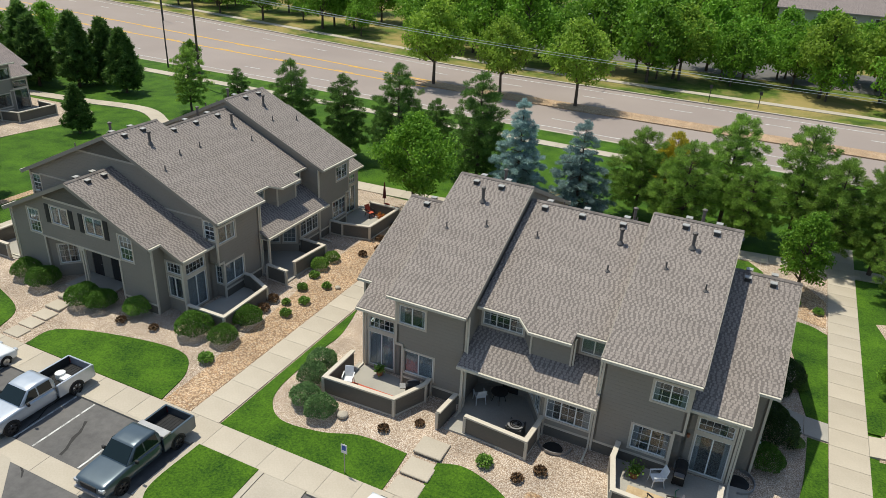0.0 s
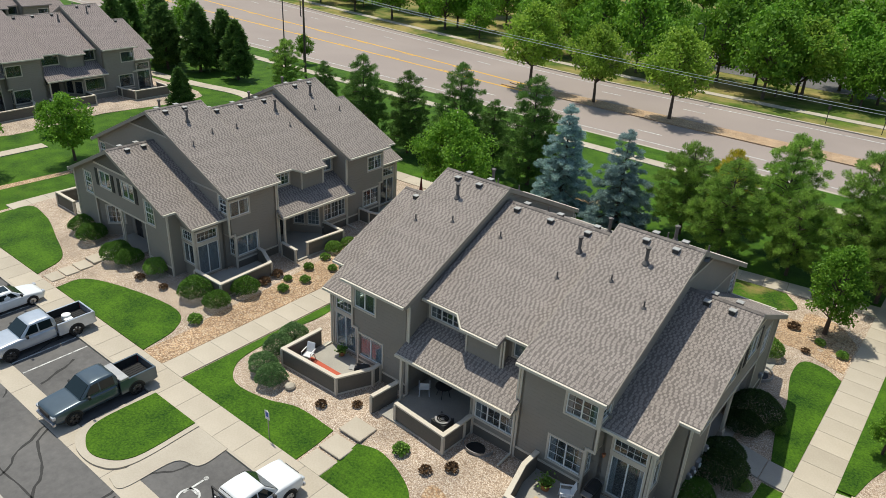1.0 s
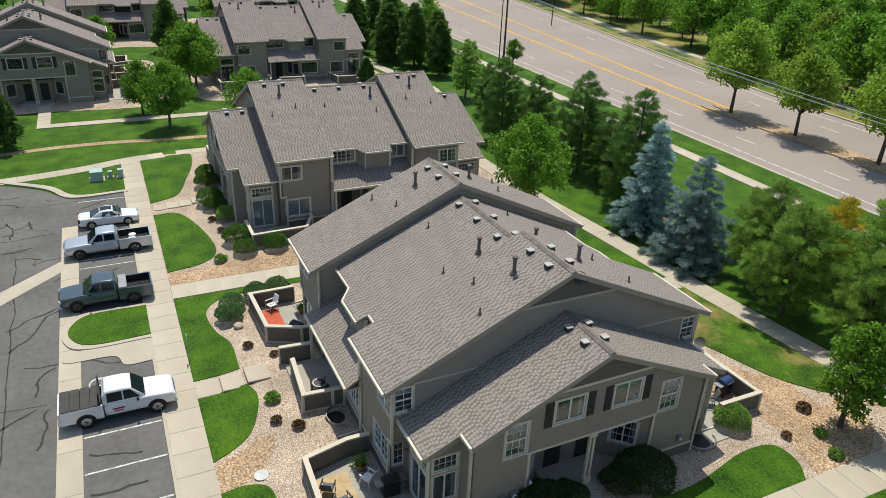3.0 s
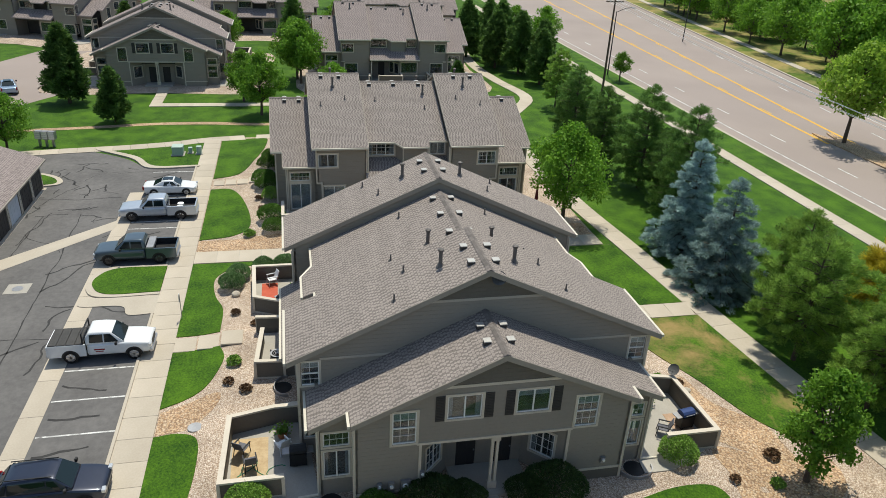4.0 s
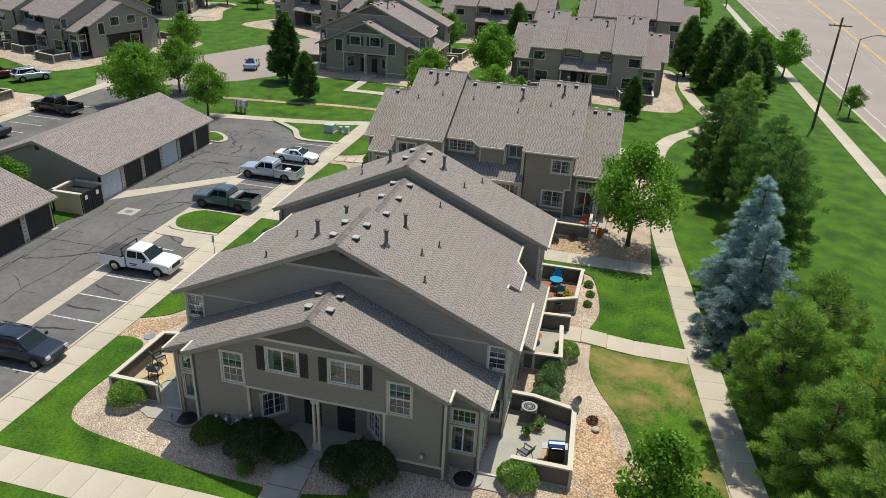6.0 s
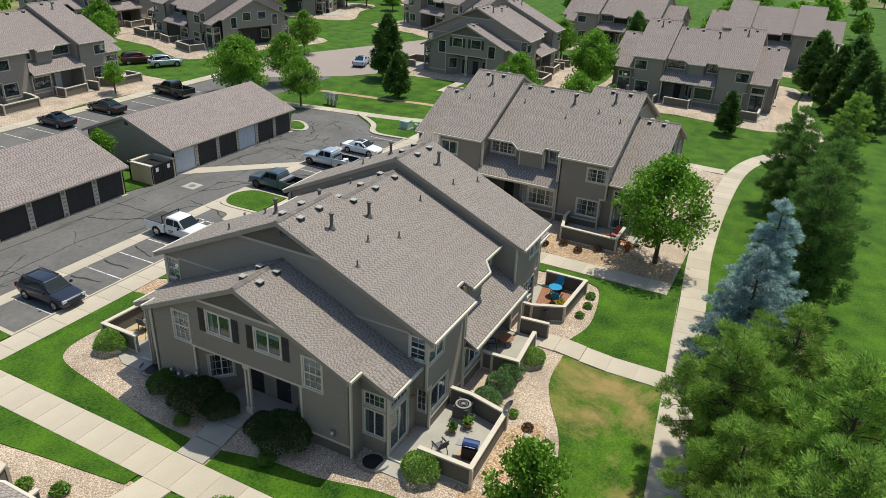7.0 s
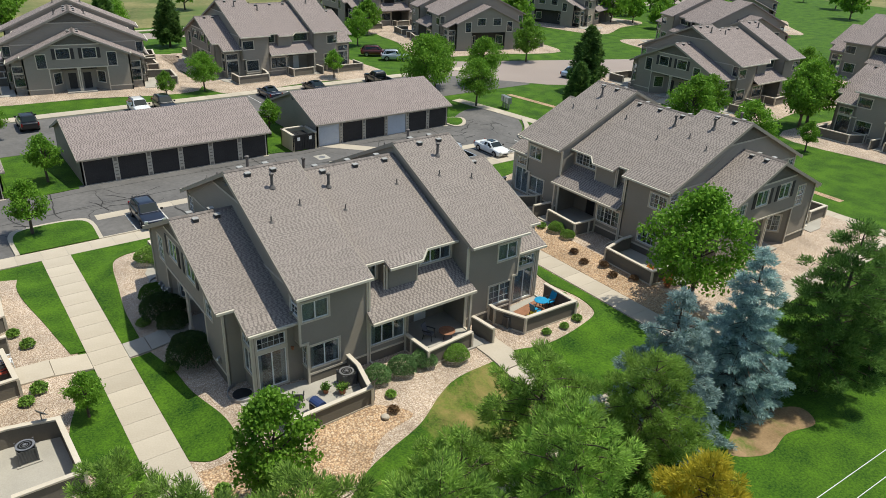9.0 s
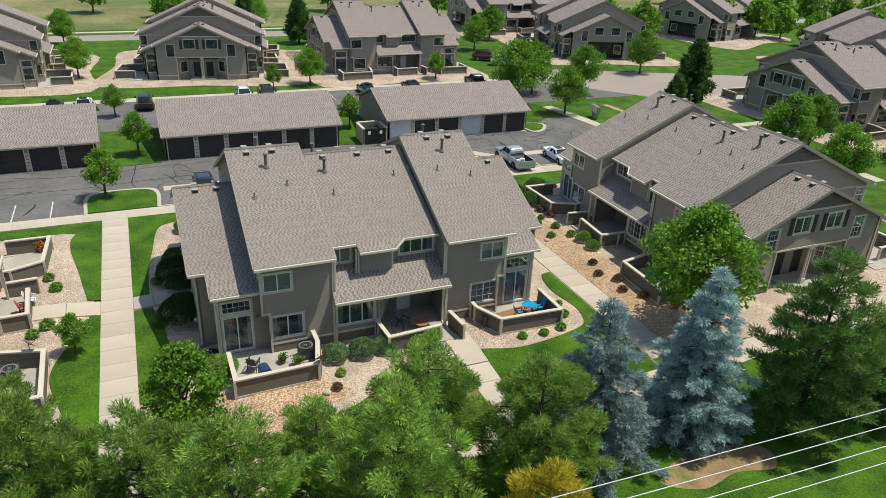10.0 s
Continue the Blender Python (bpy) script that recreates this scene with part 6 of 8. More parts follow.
def boughs(seed, h, r, needlemat, levels, puff, per, needle, cone=False, clear=0.1, ragged=0.3, flat=0.7, lift=0.25, wide=0.14, label="", name="pine_tree"):
    """A needled tree: whorled limbs, each ending in puffs of fine needles with gaps between."""
    rng = np.random.default_rng(seed)
    top = thing(name, None, label, "tree")
    m = Mesh()
    m.tube((0, 0, -0.2), (0, 0, h * 0.5), 0.016 * h + 0.03, 0.011 * h, 8, cap=False)
    m.tube((0, 0, h * 0.5), (0, 0, h * 0.97), 0.011 * h, 0.015, 6, cap=False)
    C, R = [], []
    for i in range(levels):
        u = (i + 0.5) / levels
        z = h * (clear + (0.96 - clear) * u)
        prof = (1 - u) ** 0.85 + 0.04 if cone else (1 - u ** 2.2) ** 0.75 * min(1.0, 0.62 + 1.7 * u) + 0.05
        k = max(3, int((9 if cone else 7) * prof + 1.5))
        for b in range(k):
            ang = (b + 0.5 * (i % 2)) * 2 * math.pi / k + i * 0.7 + rng.normal() * 0.22
            ln = r * prof * rng.uniform(1 - ragged, 1.06)
            rise = ln * ((-0.28 + 0.35 * u) if cone else lift * (0.2 + u)) + rng.normal() * 0.12
            e = np.array([math.cos(ang) * ln, math.sin(ang) * ln, z + rise])
            o = np.array([0, 0, z])
            limb(m, tuple(o), tuple(e), 0.014 + 0.012 * ln, 0.008, 4)
            side = np.array([-math.sin(ang), math.cos(ang), 0])
            s = puff * rng.uniform(0.75, 1.2)
            C.append(e)
            R.append(s)
            nn = max(1, int(ln / (puff * 1.05)))
            for q in range(nn):
                t = 1 - (q + 0.8) * 0.8 / (nn + 0.4)
                if rng.random() < (0.15 if cone else 0.38):
                    continue
                w = (1 if q % 2 else -1) * rng.uniform(0.25, 0.95) * puff
                C.append(o + (e - o) * t + side * w + np.array([0, 0, rng.normal() * 0.12]))
                R.append(puff * rng.uniform(0.6, 1.05))
    C.append(np.array([0, 0, h * 0.97]))
    R.append(puff * 0.7)
    part("trunk", m, BARK, top)
    P, D = [], []
    for c, s in zip(C, R):
        k = int(per * (s / puff) ** 2)
        d = unit(rng, k)
        out = np.array([c[0], c[1], 0]) / (math.hypot(c[0], c[1]) + 0.3)
        sh = np.array([1, 1, flat])
        P.append(c + d * sh * s * (rng.random((k, 1)) ** 0.5) + out * 0.25 * s * rng.random((k, 1)))
        a = d * 0.65 + out * 0.45 + np.array([0, 0, 0.05 if cone else 0.5]) + unit(rng, k) * 0.45
        D.append(a / np.linalg.norm(a, axis=1, keepdims=True))
    P, D = np.concatenate(P), np.concatenate(D)
    b = np.cross(D, unit(rng, len(P)))
    b /= np.linalg.norm(b, axis=1, keepdims=True) + 1e-6
    s = needle * rng.uniform(0.7, 1.25, (len(P), 1))
    part("crown", quads(P, D * s, b * s * wide, needlemat, "crown"), None, top)
    return top


# blue spruces by the walk
place(boughs(11, 9.2, 3.3, NEEDLE_BLUE, 18, 0.34, 170, 0.15, True, 0.04, 0.42, 0.5, label="tall blue-grey spruce with layered boughs", name="blue_spruce"), [(-18.4, 57.8, 0, 1.0)])
place(boughs(12, 8.4, 3.5, NEEDLE_BLUE, 16, 0.35, 170, 0.15, True, 0.04, 0.45, 0.5, label="broad blue-grey spruce with silvery boughs", name="blue_spruce"), [(-12.8, 57.4, 0, 1.0)])
# pines between the walk and the road
place(boughs(21, 8.6, 3.0, NEEDLE, 14, 0.38, 230, 0.135, False, 0.14, 0.45, 0.8, label="full green pine with bright new tips"),
      [(-4.2, 57.4, 20, 0.95), (-8.2, 59.7, 140, 0.92), (0.6, 58.4, 250, 0.82), (6.6, 58.6, 70, 0.98)], "pines along the road")
place(boughs(22, 9.6, 3.0, NEEDLE, 14, 0.36, 210, 0.135, False, 0.14, 0.55, 0.8, 0.45, label="tall open green pine"),
      [(-1.4, 61.8, 0, 1.02), (4.0, 61.6, 120, 1.02), (11.2, 53.6, 200, 0.78), (9.8, 57.8, 30, 0.95), (11.5, 62.5, 280, 1.0), (-60.5, 62.5, 60, 0.8)], "pines along the road")
place(boughs(23, 10.4, 3.0, NEEDLE_DARK, 17, 0.42, 170, 0.165, False, 0.06, 0.45, 0.75, label="dark green upright pine"),
      [(-23.2, 60.0, 0, 1.0), (-32.0, 60.6, 90, 0.95), (-37.0, 58.6, 200, 0.82), (-42.5, 57.8, 300, 0.9), (-28.0, 60.8, 40, 0.68), (-52.5, 61.5, 130, 0.62)], "dark pines along the road")
place(boughs(31, 6.8, 2.0, LEAF_YELLOW, 9, 0.42, 200, 0.165, False, 0.12, 0.4, 0.75, label="sparse yellowing pine by the road"), [(-6.2, 64.0, 0, 1.0)])
place(conifer(24, 9.2, 3.0, NEEDLE_DARK, 2200, 0.40, 0.65, 0.08, 0.02, 0.35, "dark green needled pine tree", "pine_tree", 6),
      [(-80, 63.4, 0, 1.0), (-84, 60.8, 90, 0.95), (-88, 62.6, 180, 1.05), (-78.5, 66.5, 270, 0.9), (-64.0, 50.1, 30, 0.56), (-64.0, 3.6, 60, 0.98), (-55.6, 10.2, 10, 0.66), (-92, 58, 45, 1.0), (-97, 63, 0, 0.95),
       (-73, 64.5, 10, 0.85), (-23, -52, 0, 0.9), (-15, -60, 40, 0.9), (-100, 30, 0, 0.9), (-95, 5, 80, 0.8)], "dark pines of the estate")
# broadleaf trees
place(broadleaf(41, 8.3, 3.4, LEAF, 12500, 0.145, 0.22, "bright green maple over the gravel bed"), [(-24.8, 50.4, 0, 1.0)])
place(broadleaf(42, 6.4, 1.9, LEAF, 7500, 0.115, 0.2, "young bright green tree in the gravel bed"), [(4.9, 51.6, 0, 1.0)])
place(broadleaf(43, 7.2, 2.9, LEAF, 7500, 0.16, 0.22), [(-58.1, 25.6, 0, 1.0), (-73.4, 30.5, 90, 1.15), (-56.6, 34.0, 180, 0.88), (-64.3, 23.3, 40, 0.85), (-76.1, 30.1, 200, 1.15), (-70.4, -16, 70, 0.95), (-44, -36, 30, 0.8),
                                                        (-98.4, 73.6, 10, 1.05), (-104, 70, 100, 0.95), (-13, -44, 0, 0.8), (15, -57, 0, 0.8), (-18, -66, 0, 0.9), (-92, 20, 50, 0.9), (-95, 36, 110, 0.9), (-52, -40, 80, 0.85), (12, -30, 0, 0.75)], "trees of the estate")
place(broadleaf(44, 8.8, 3.5, LEAF, 9000, 0.17, 0.25, "tall open broadleaf tree behind the garages"), [(-40.6, -2.6, 0, 1.0), (-46.0, -8.0, 120, 0.85), (-44.8, 2.8, 60, 0.72), (-53, -6, 200, 0.8), (-17.5, -20, 0, 0.6)], "trees behind the garages")
place(broadleaf(45, 4.4, 1.5, LEAF, 4200, 0.11, 0.3, "young leafy street tree"), [(8.6, 16.8, 0, 1.0), (5.6, 5.8, 80, 1.0), (7.6, -9.2, 160, 0.85), (10.0, 41.2, 50, 0.6), (-65.6, 35.8, 0, 0.8), (-16.8, 2.0, 200, 0.9), (-12, -18, 0, 0.8), (-36, -19, 60, 0.9), (-75.0, 78.0, 0, 1.0)], "young trees")
place(broadleaf(46, 11.4, 4.6, LEAF_LIGHT, 7000, 0.25, 0.28, "large light green median tree"), [(-23.2, 92.8, 0, 0.98), (-33.8, 92.6, 100, 0.9), (-44.0, 92.6, 200, 1.02), (-14, 118, 20, 1.0), (6, 119, 140, 1.05), (-52, 118, 70, 1.0), (14, 121, 0, 1.1), (30, 117, 50, 1.0)], "trees along the road")
FOREST = broadleaf(47, 12.0, 5.0, LEAF, 4200, 0.33, 0.2, "tall green roadside tree")
rng = random.Random(9)
spots = []
for i in range(95):
    x = -170 + 2.45 * i + rng.uniform(-2.5, 2.5)
    spots.append((x, rng.choice((113.5, 118, 123, 129, 136)) + rng.uniform(-1.5, 1.5) + far_side(x), rng.uniform(0, 360), rng.uniform(0.6, 1.08)))
for i in range(22):
    spots.append((rng.uniform(-20, 95), rng.uniform(145, 175), rng.uniform(0, 360), rng.uniform(0.8, 1.1)))
place(FOREST, spots, "trees beyond the road")
FAR = broadleaf(48, 9.0, 3.8, LEAF, 1300, 0.5, 0.18, "distant green broadleaf summer tree")
spots = []
for i in range(80):
    x, y = rng.choice(((rng.uniform(-240, -112), rng.uniform(-60, 74)), (rng.uniform(-240, 90), rng.uniform(-150, -72)), (rng.uniform(-220, -60), rng.uniform(-58, -34)), (rng.uniform(-240, 100), rng.uniform(140, 190))))
    spots.append((x, y, rng.uniform(0, 360), rng.uniform(0.55, 1.1)))
for i in range(50):
    spots.append((rng.uniform(-170, 100), rng.uniform(150, 205), rng.uniform(0, 360), rng.uniform(0.85, 1.3)))
place(FAR, spots, "distant trees")

# shrubs
# dark green leaves, taken darker still to paint the house's shade on them
PORCH_LEAF_SHADED = leaf_mat("yew_leaf", (0.022, 0.05, 0.014), (0.075, 0.13, 0.03), 0.2, 3.0)
place(shrub(60, 1.5, 1.7, PORCH_LEAF_SHADED, 9000, 0.05, "large dark green spreading shrub by the porch"), [(4.2, 33.9, 0, 0.88), (4.2, 39.4, 120, 0.9), (4.1, 35.4, 60, 0.6), (4.1, 38.1, 200, 0.6)], "porch shrubs")
place(shrub(61, 0.95, 1.25, BUSH, 6500, 0.04, "clipped round dark green shrub"),
      [(4.1, 31.6, 60, 0.9), (-41.0, 26.9, 0, 1.0), (-39.1, 26.6, 50, 1.05), (-35.1, 26.3, 90, 1.1), (-26.9, 27.0, 10, 1.1), (-24.9, 27.2, 200, 0.85), (-25.0, 29.4, 120, 0.95), (-33.9, 26.5, 30, 0.95)], "clipped shrubs")
place(shrub(62, 0.85, 1.15, BUSH_LIGHT, 6000, 0.04, "clipped round light green shrub"),
      [(2.9, 26.3, 0, 1.05), (2.9, 46.0, 100, 1.05), (-31.4, 27.0, 200, 0.95), (-7.9, 47.2, 40, 0.85), (5.5, 39.4, 20, 0.5), (5.45, 34.1, 90, 0.48), (-25.3, 37.4, 0, 0.75), (-25.2, 38.8, 60, 0.65)], "light shrubs")
place(shrub(63, 0.8, 1.1, BUSH_BLUE, 5600, 0.04, "clipped round green shrub against the wall"), [(-3.2, 46.5, 0, 0.9), (-4.75, 46.6, 70, 0.95), (-6.2, 46.6, 150, 0.9), (-16.4, 24.6, 0, 1.0), (-17.6, 25.0, 90, 0.95), (-18.3, 26.6, 200, 1.0), (-18.6, 28.0, 30, 1.0)], "clipped shrubs")
place(shrub(64, 0.32, 0.45, BUSH_LIGHT, 420, 0.07, "small bright green tuft in the gravel"),
      [(-7.7, 25.2, 0, 1.1), (-24.6, 25.4, 40, 1.2), (-3.1, 48.0, 0, 0.8), (5.0, 50.0, 0, 0.9), (-23.6, 33.2, 0, 1.0), (-24.6, 34.4, 50, 1.0), (-23.5, 35.6, 90, 0.9), (-24.9, 36.2, 0, 1.0), (-23.7, 31.4, 10, 1.0), (-24.4, 32.4, 200, 0.8), (-16.9, 47.9, 0, 0.9), (-15.6, 48.1, 30, 0.8), (-14.2, 48.0, 60, 0.8), (-17.9, 46.6, 0, 0.9), (-18.3, 45.3, 40, 0.7), (11.6, 37.9, 0, 1.2), (12.3, 38.7, 50, 1.0), (11.4, 33.2, 80, 1.1), (11.9, 31.6, 20, 1.0), (6.4, 49.4, 20, 1.0)], "small plants in the gravel")
RUST = leaf_mat("dry_twig", (0.10, 0.055, 0.03), (0.20, 0.12, 0.06), 0.1)
place(shrub(65, 0.3, 0.35, RUST, 260, 0.07, "sparse reddish-brown low shrub in the gravel", "dwarf_shrub"),
      [(-5.2, 25.9, 0, 1.0), (-6.0, 25.0, 50, 0.9), (-13.0, 25.0, 0, 0.9), (-11.6, 26.2, 90, 0.8), (-2.6, 49.0, 30, 0.9), (3.2, 50.9, 0, 1.2), (-31.6, 25.9, 0, 1.0), (-29.3, 26.2, 0, 0.9), (-23.9, 40.8, 0, 1.0), (-23.4, 42.3, 40, 1.0), (-24.1, 43.6, 0, 1.1), (-23.6, 44.9, 60, 1.0), (-24.3, 46.2, 0, 1.0), (4.6, 48.0, 0, 0.8), (-25.1, 31.0, 0, 1.3), (-25.3, 32.2, 0, 1.3)], "dry low shrubs")


# ---- vehicles ----
def paint_mat(name, c, metal=0.3, rough=0.28):
    m = bpy.data.materials.new(name)
    m.use_nodes = True
    n, l = m.node_tree.nodes, m.node_tree.links
    b = n["Principled BSDF"]
    b.inputs["Metallic"].default_value = metal
    b.inputs["Roughness"].default_value = rough
    b.inputs["Coat Weight"].default_value = 0.6
    b.inputs["Coat Roughness"].default_value = 0.06
    tc = n.new("ShaderNodeTexCoord")
    nz = n.new("ShaderNodeTexNoise")
    nz.inputs["Scale"].default_value = 3
    l.new(tc.outputs["Object"], nz.inputs["Vector"])
    hs = n.new("ShaderNodeHueSaturation")
    mr = n.new("ShaderNodeMapRange")
    mr.inputs["To Min"].default_value, mr.inputs["To Max"].default_value = 0.88, 1.1
    l.new(nz.outputs["Fac"], mr.inputs["Value"])
    l.new(mr.outputs["Result"], hs.inputs["Value"])
    hs.inputs["Color"].default_value = (*c, 1)
    l.new(hs.outputs["Color"], b.inputs["Base Color"])
    return m


CAR_GLASS = mat("car_glass", (0.008, 0.016, 0.018), None, rough=0.04, spec=0.4)
TYRE = mat("tyre_rubber", (0.012, 0.012, 0.012), (0.022, 0.022, 0.022), 4, 0.85, fine=20)
RIM = mat("wheel_rim", (0.42, 0.42, 0.44), (0.5, 0.5, 0.52), 4, 0.3, 0.8, fine=10)
RIM_DARK = mat("wheel_rim_dark", (0.05, 0.05, 0.055), (0.09, 0.09, 0.095), 4, 0.35, 0.6, fine=10)
LAMP_RED = mat("tail_lamp", (0.25, 0.012, 0.012), None, rough=0.2)
LAMP_CLEAR = mat("head_lamp", (0.62, 0.64, 0.66), None, rough=0.12, metal=0.4)
BED_LINER = mat("bed_liner", (0.018, 0.018, 0.019), (0.03, 0.03, 0.031), 3, 0.85, fine=14)
VINYL = mat("bed_cover_vinyl", (0.045, 0.043, 0.042), (0.065, 0.062, 0.06), 2, 0.75, fine=14)


def loft(rings):
    m = Mesh()
    k = len(rings[0])
    for r in rings:
        m.v.extend(tuple(p) for p in r)
    for i in range(len(rings) - 1):
        for j in range(k):
            a, b = i * k + j, i * k + (j + 1) % k
            m.f.append((a, b, b + k, a + k))
            m.u.append(None)
            m.m.append(0)
    m.f.append(tuple(range(k - 1, -1, -1)))
    m.f.append(tuple(range((len(rings) - 1) * k, len(rings) * k)))
    m.u.extend([None, None])
    m.m.extend([0, 0])
    return m


def soft_body(ob, crease=0.35):
    """Round a lofted shell; its long edges stay partly creased."""
    me = ob.data
    at = me.attributes.new("crease_edge", "FLOAT", "EDGE")
    at.data.foreach_set("value", [crease] * len(me.edges))
    md = ob.modifiers.new("round", "SUBSURF")
    md.levels = md.render_levels = 2
    return ob


def body_ring(y, w, zb, zt):
    """Cross-section of a car body at y: rounded sills and shoulders."""
    h = zt - zb
    half = [(0.80, 0), (0.95, 0.06), (1.0, 0.3), (1.0, 0.62), (0.965, 0.88), (0.90, 0.97), (0.70, 1.0)]
    right = [(w * a, y, zb + h * b) for a, b in half]
    return right + [(-x, y2, z) for x, y2, z in reversed(right)]


def cabin_ring(y, w0, w1, z0, z1):
    right = [(w0, y, z0), (w0 * 0.6 + w1 * 0.4, y, z0 + (z1 - z0) * 0.45), (w1, y, z0 + (z1 - z0) * 0.9), (w1 * 0.9, y, z1)]
    return right + [(-x, y2, z) for x, y2, z in reversed(right)]


def add_wheel(parent, x, y, r, w, rimmat):
    s = 1 if x > 0 else -1
    t = Mesh()
    n = 24
    prof = [(-w / 2, r * 0.66), (-w / 2, r * 0.93), (-w * 0.36, r), (w * 0.36, r), (w / 2, r * 0.93), (w / 2, r * 0.66)]
    for i in range(n):
        a0, a1 = 2 * math.pi * i / n, 2 * math.pi * (i + 1) / n
        for (p, q), (p2, q2) in zip(prof, prof[1:]):
            t.face([(x + p, y + q * math.cos(a0), r + q * math.sin(a0)), (x + p2, y + q2 * math.cos(a0), r + q2 * math.sin(a0)),
                    (x + p2, y + q2 * math.cos(a1), r + q2 * math.sin(a1)), (x + p, y + q * math.cos(a1), r + q * math.sin(a1))])
    wh = part("wheel", t, TYRE, parent, "black tyre with metal rim")
    k = Mesh()
    xo = x + s * (w / 2 - 0.03)
    k.tube((x, y, r), (xo - s * 0.03, y, r), r * 0.66, n=20)
    for i in range(6):
        a = 2 * math.pi * i / 6
        c, d = Vector((0, math.cos(a), math.sin(a))), Vector((0, -math.sin(a), math.cos(a)))
        o = Vector((xo, y, r))
        pts = [o + d * (-0.045), o + d * 0.045, o + c * r * 0.62 + d * 0.06, o + c * r * 0.62 - d * 0.06]
        off = Vector((s * 0.025, 0, 0))
        k.hexa([*(p - off for p in pts), *(p + off for p in pts)])
    part("rim", k, rimmat, wh)


def side_glass(parent, x0f, y0, y1, y2, y3, z0, z1, w0, w1):
    """A side window on both flanks: bottom from y0 to y1, top from y3 to y2."""
    for s in (-1, 1):
        g = Mesh()
        o = 0.012
        pts = [(s * (w0 + o), y0, z0), (s * (w0 + o), y1, z0), (s * (w1 + o), y2, z1), (s * (w1 + o), y3, z1)]
        back = [(x - s * 0.05, y, z) for x, y, z in pts]
        c = [*back, *pts]
        g.hexa(c if s < 0 else [c[i] for i in (3, 2, 1, 0, 7, 6, 5, 4)])
        part("side_window", g, CAR_GLASS, parent)


def end_glass(parent, y0, z0, y1, z1, w0, w1, name):
    g = Mesh()
    d = Vector((0, y1 - y0, z1 - z0)).normalized()
    n = Vector((0, d.z, -d.y)) * (0.015 if name == "windscreen" else -0.015)
    pts = [Vector((-w0, y0, z0)) + n, Vector((w0, y0, z0)) + n, Vector((w1, y1, z1)) + n, Vector((-w1, y1, z1)) + n]
    back = [p - n * 3 for p in pts]
    g.hexa([*back, *pts])
    part(name, g, CAR_GLASS, parent)


def lamps(parent, L, w, zf, zr):
    for s in (-1, 1):
        k = Mesh()
        k.box(s * (w - 0.34), s * (w - 0.04), L / 2 - 0.16, L / 2 + 0.005, zf - 0.1, zf + 0.08)
        part("headlight", k, LAMP_CLEAR, parent, bevel=0.02)
        k = Mesh()
        k.box(s * (w - 0.16), s * (w - 0.01), -L / 2 - 0.005, -L / 2 + 0.14, zr - 0.22, zr + 0.14)
        part("tail_light", k, LAMP_RED, parent, bevel=0.02)
        k = Mesh()
        k.box(s * (w + 0.0), s * (w + 0.2), L * 0.16, L * 0.16 + 0.12, zf + 0.28, zf + 0.46)
        part("mirror", k, BLACK, parent, bevel=0.02)


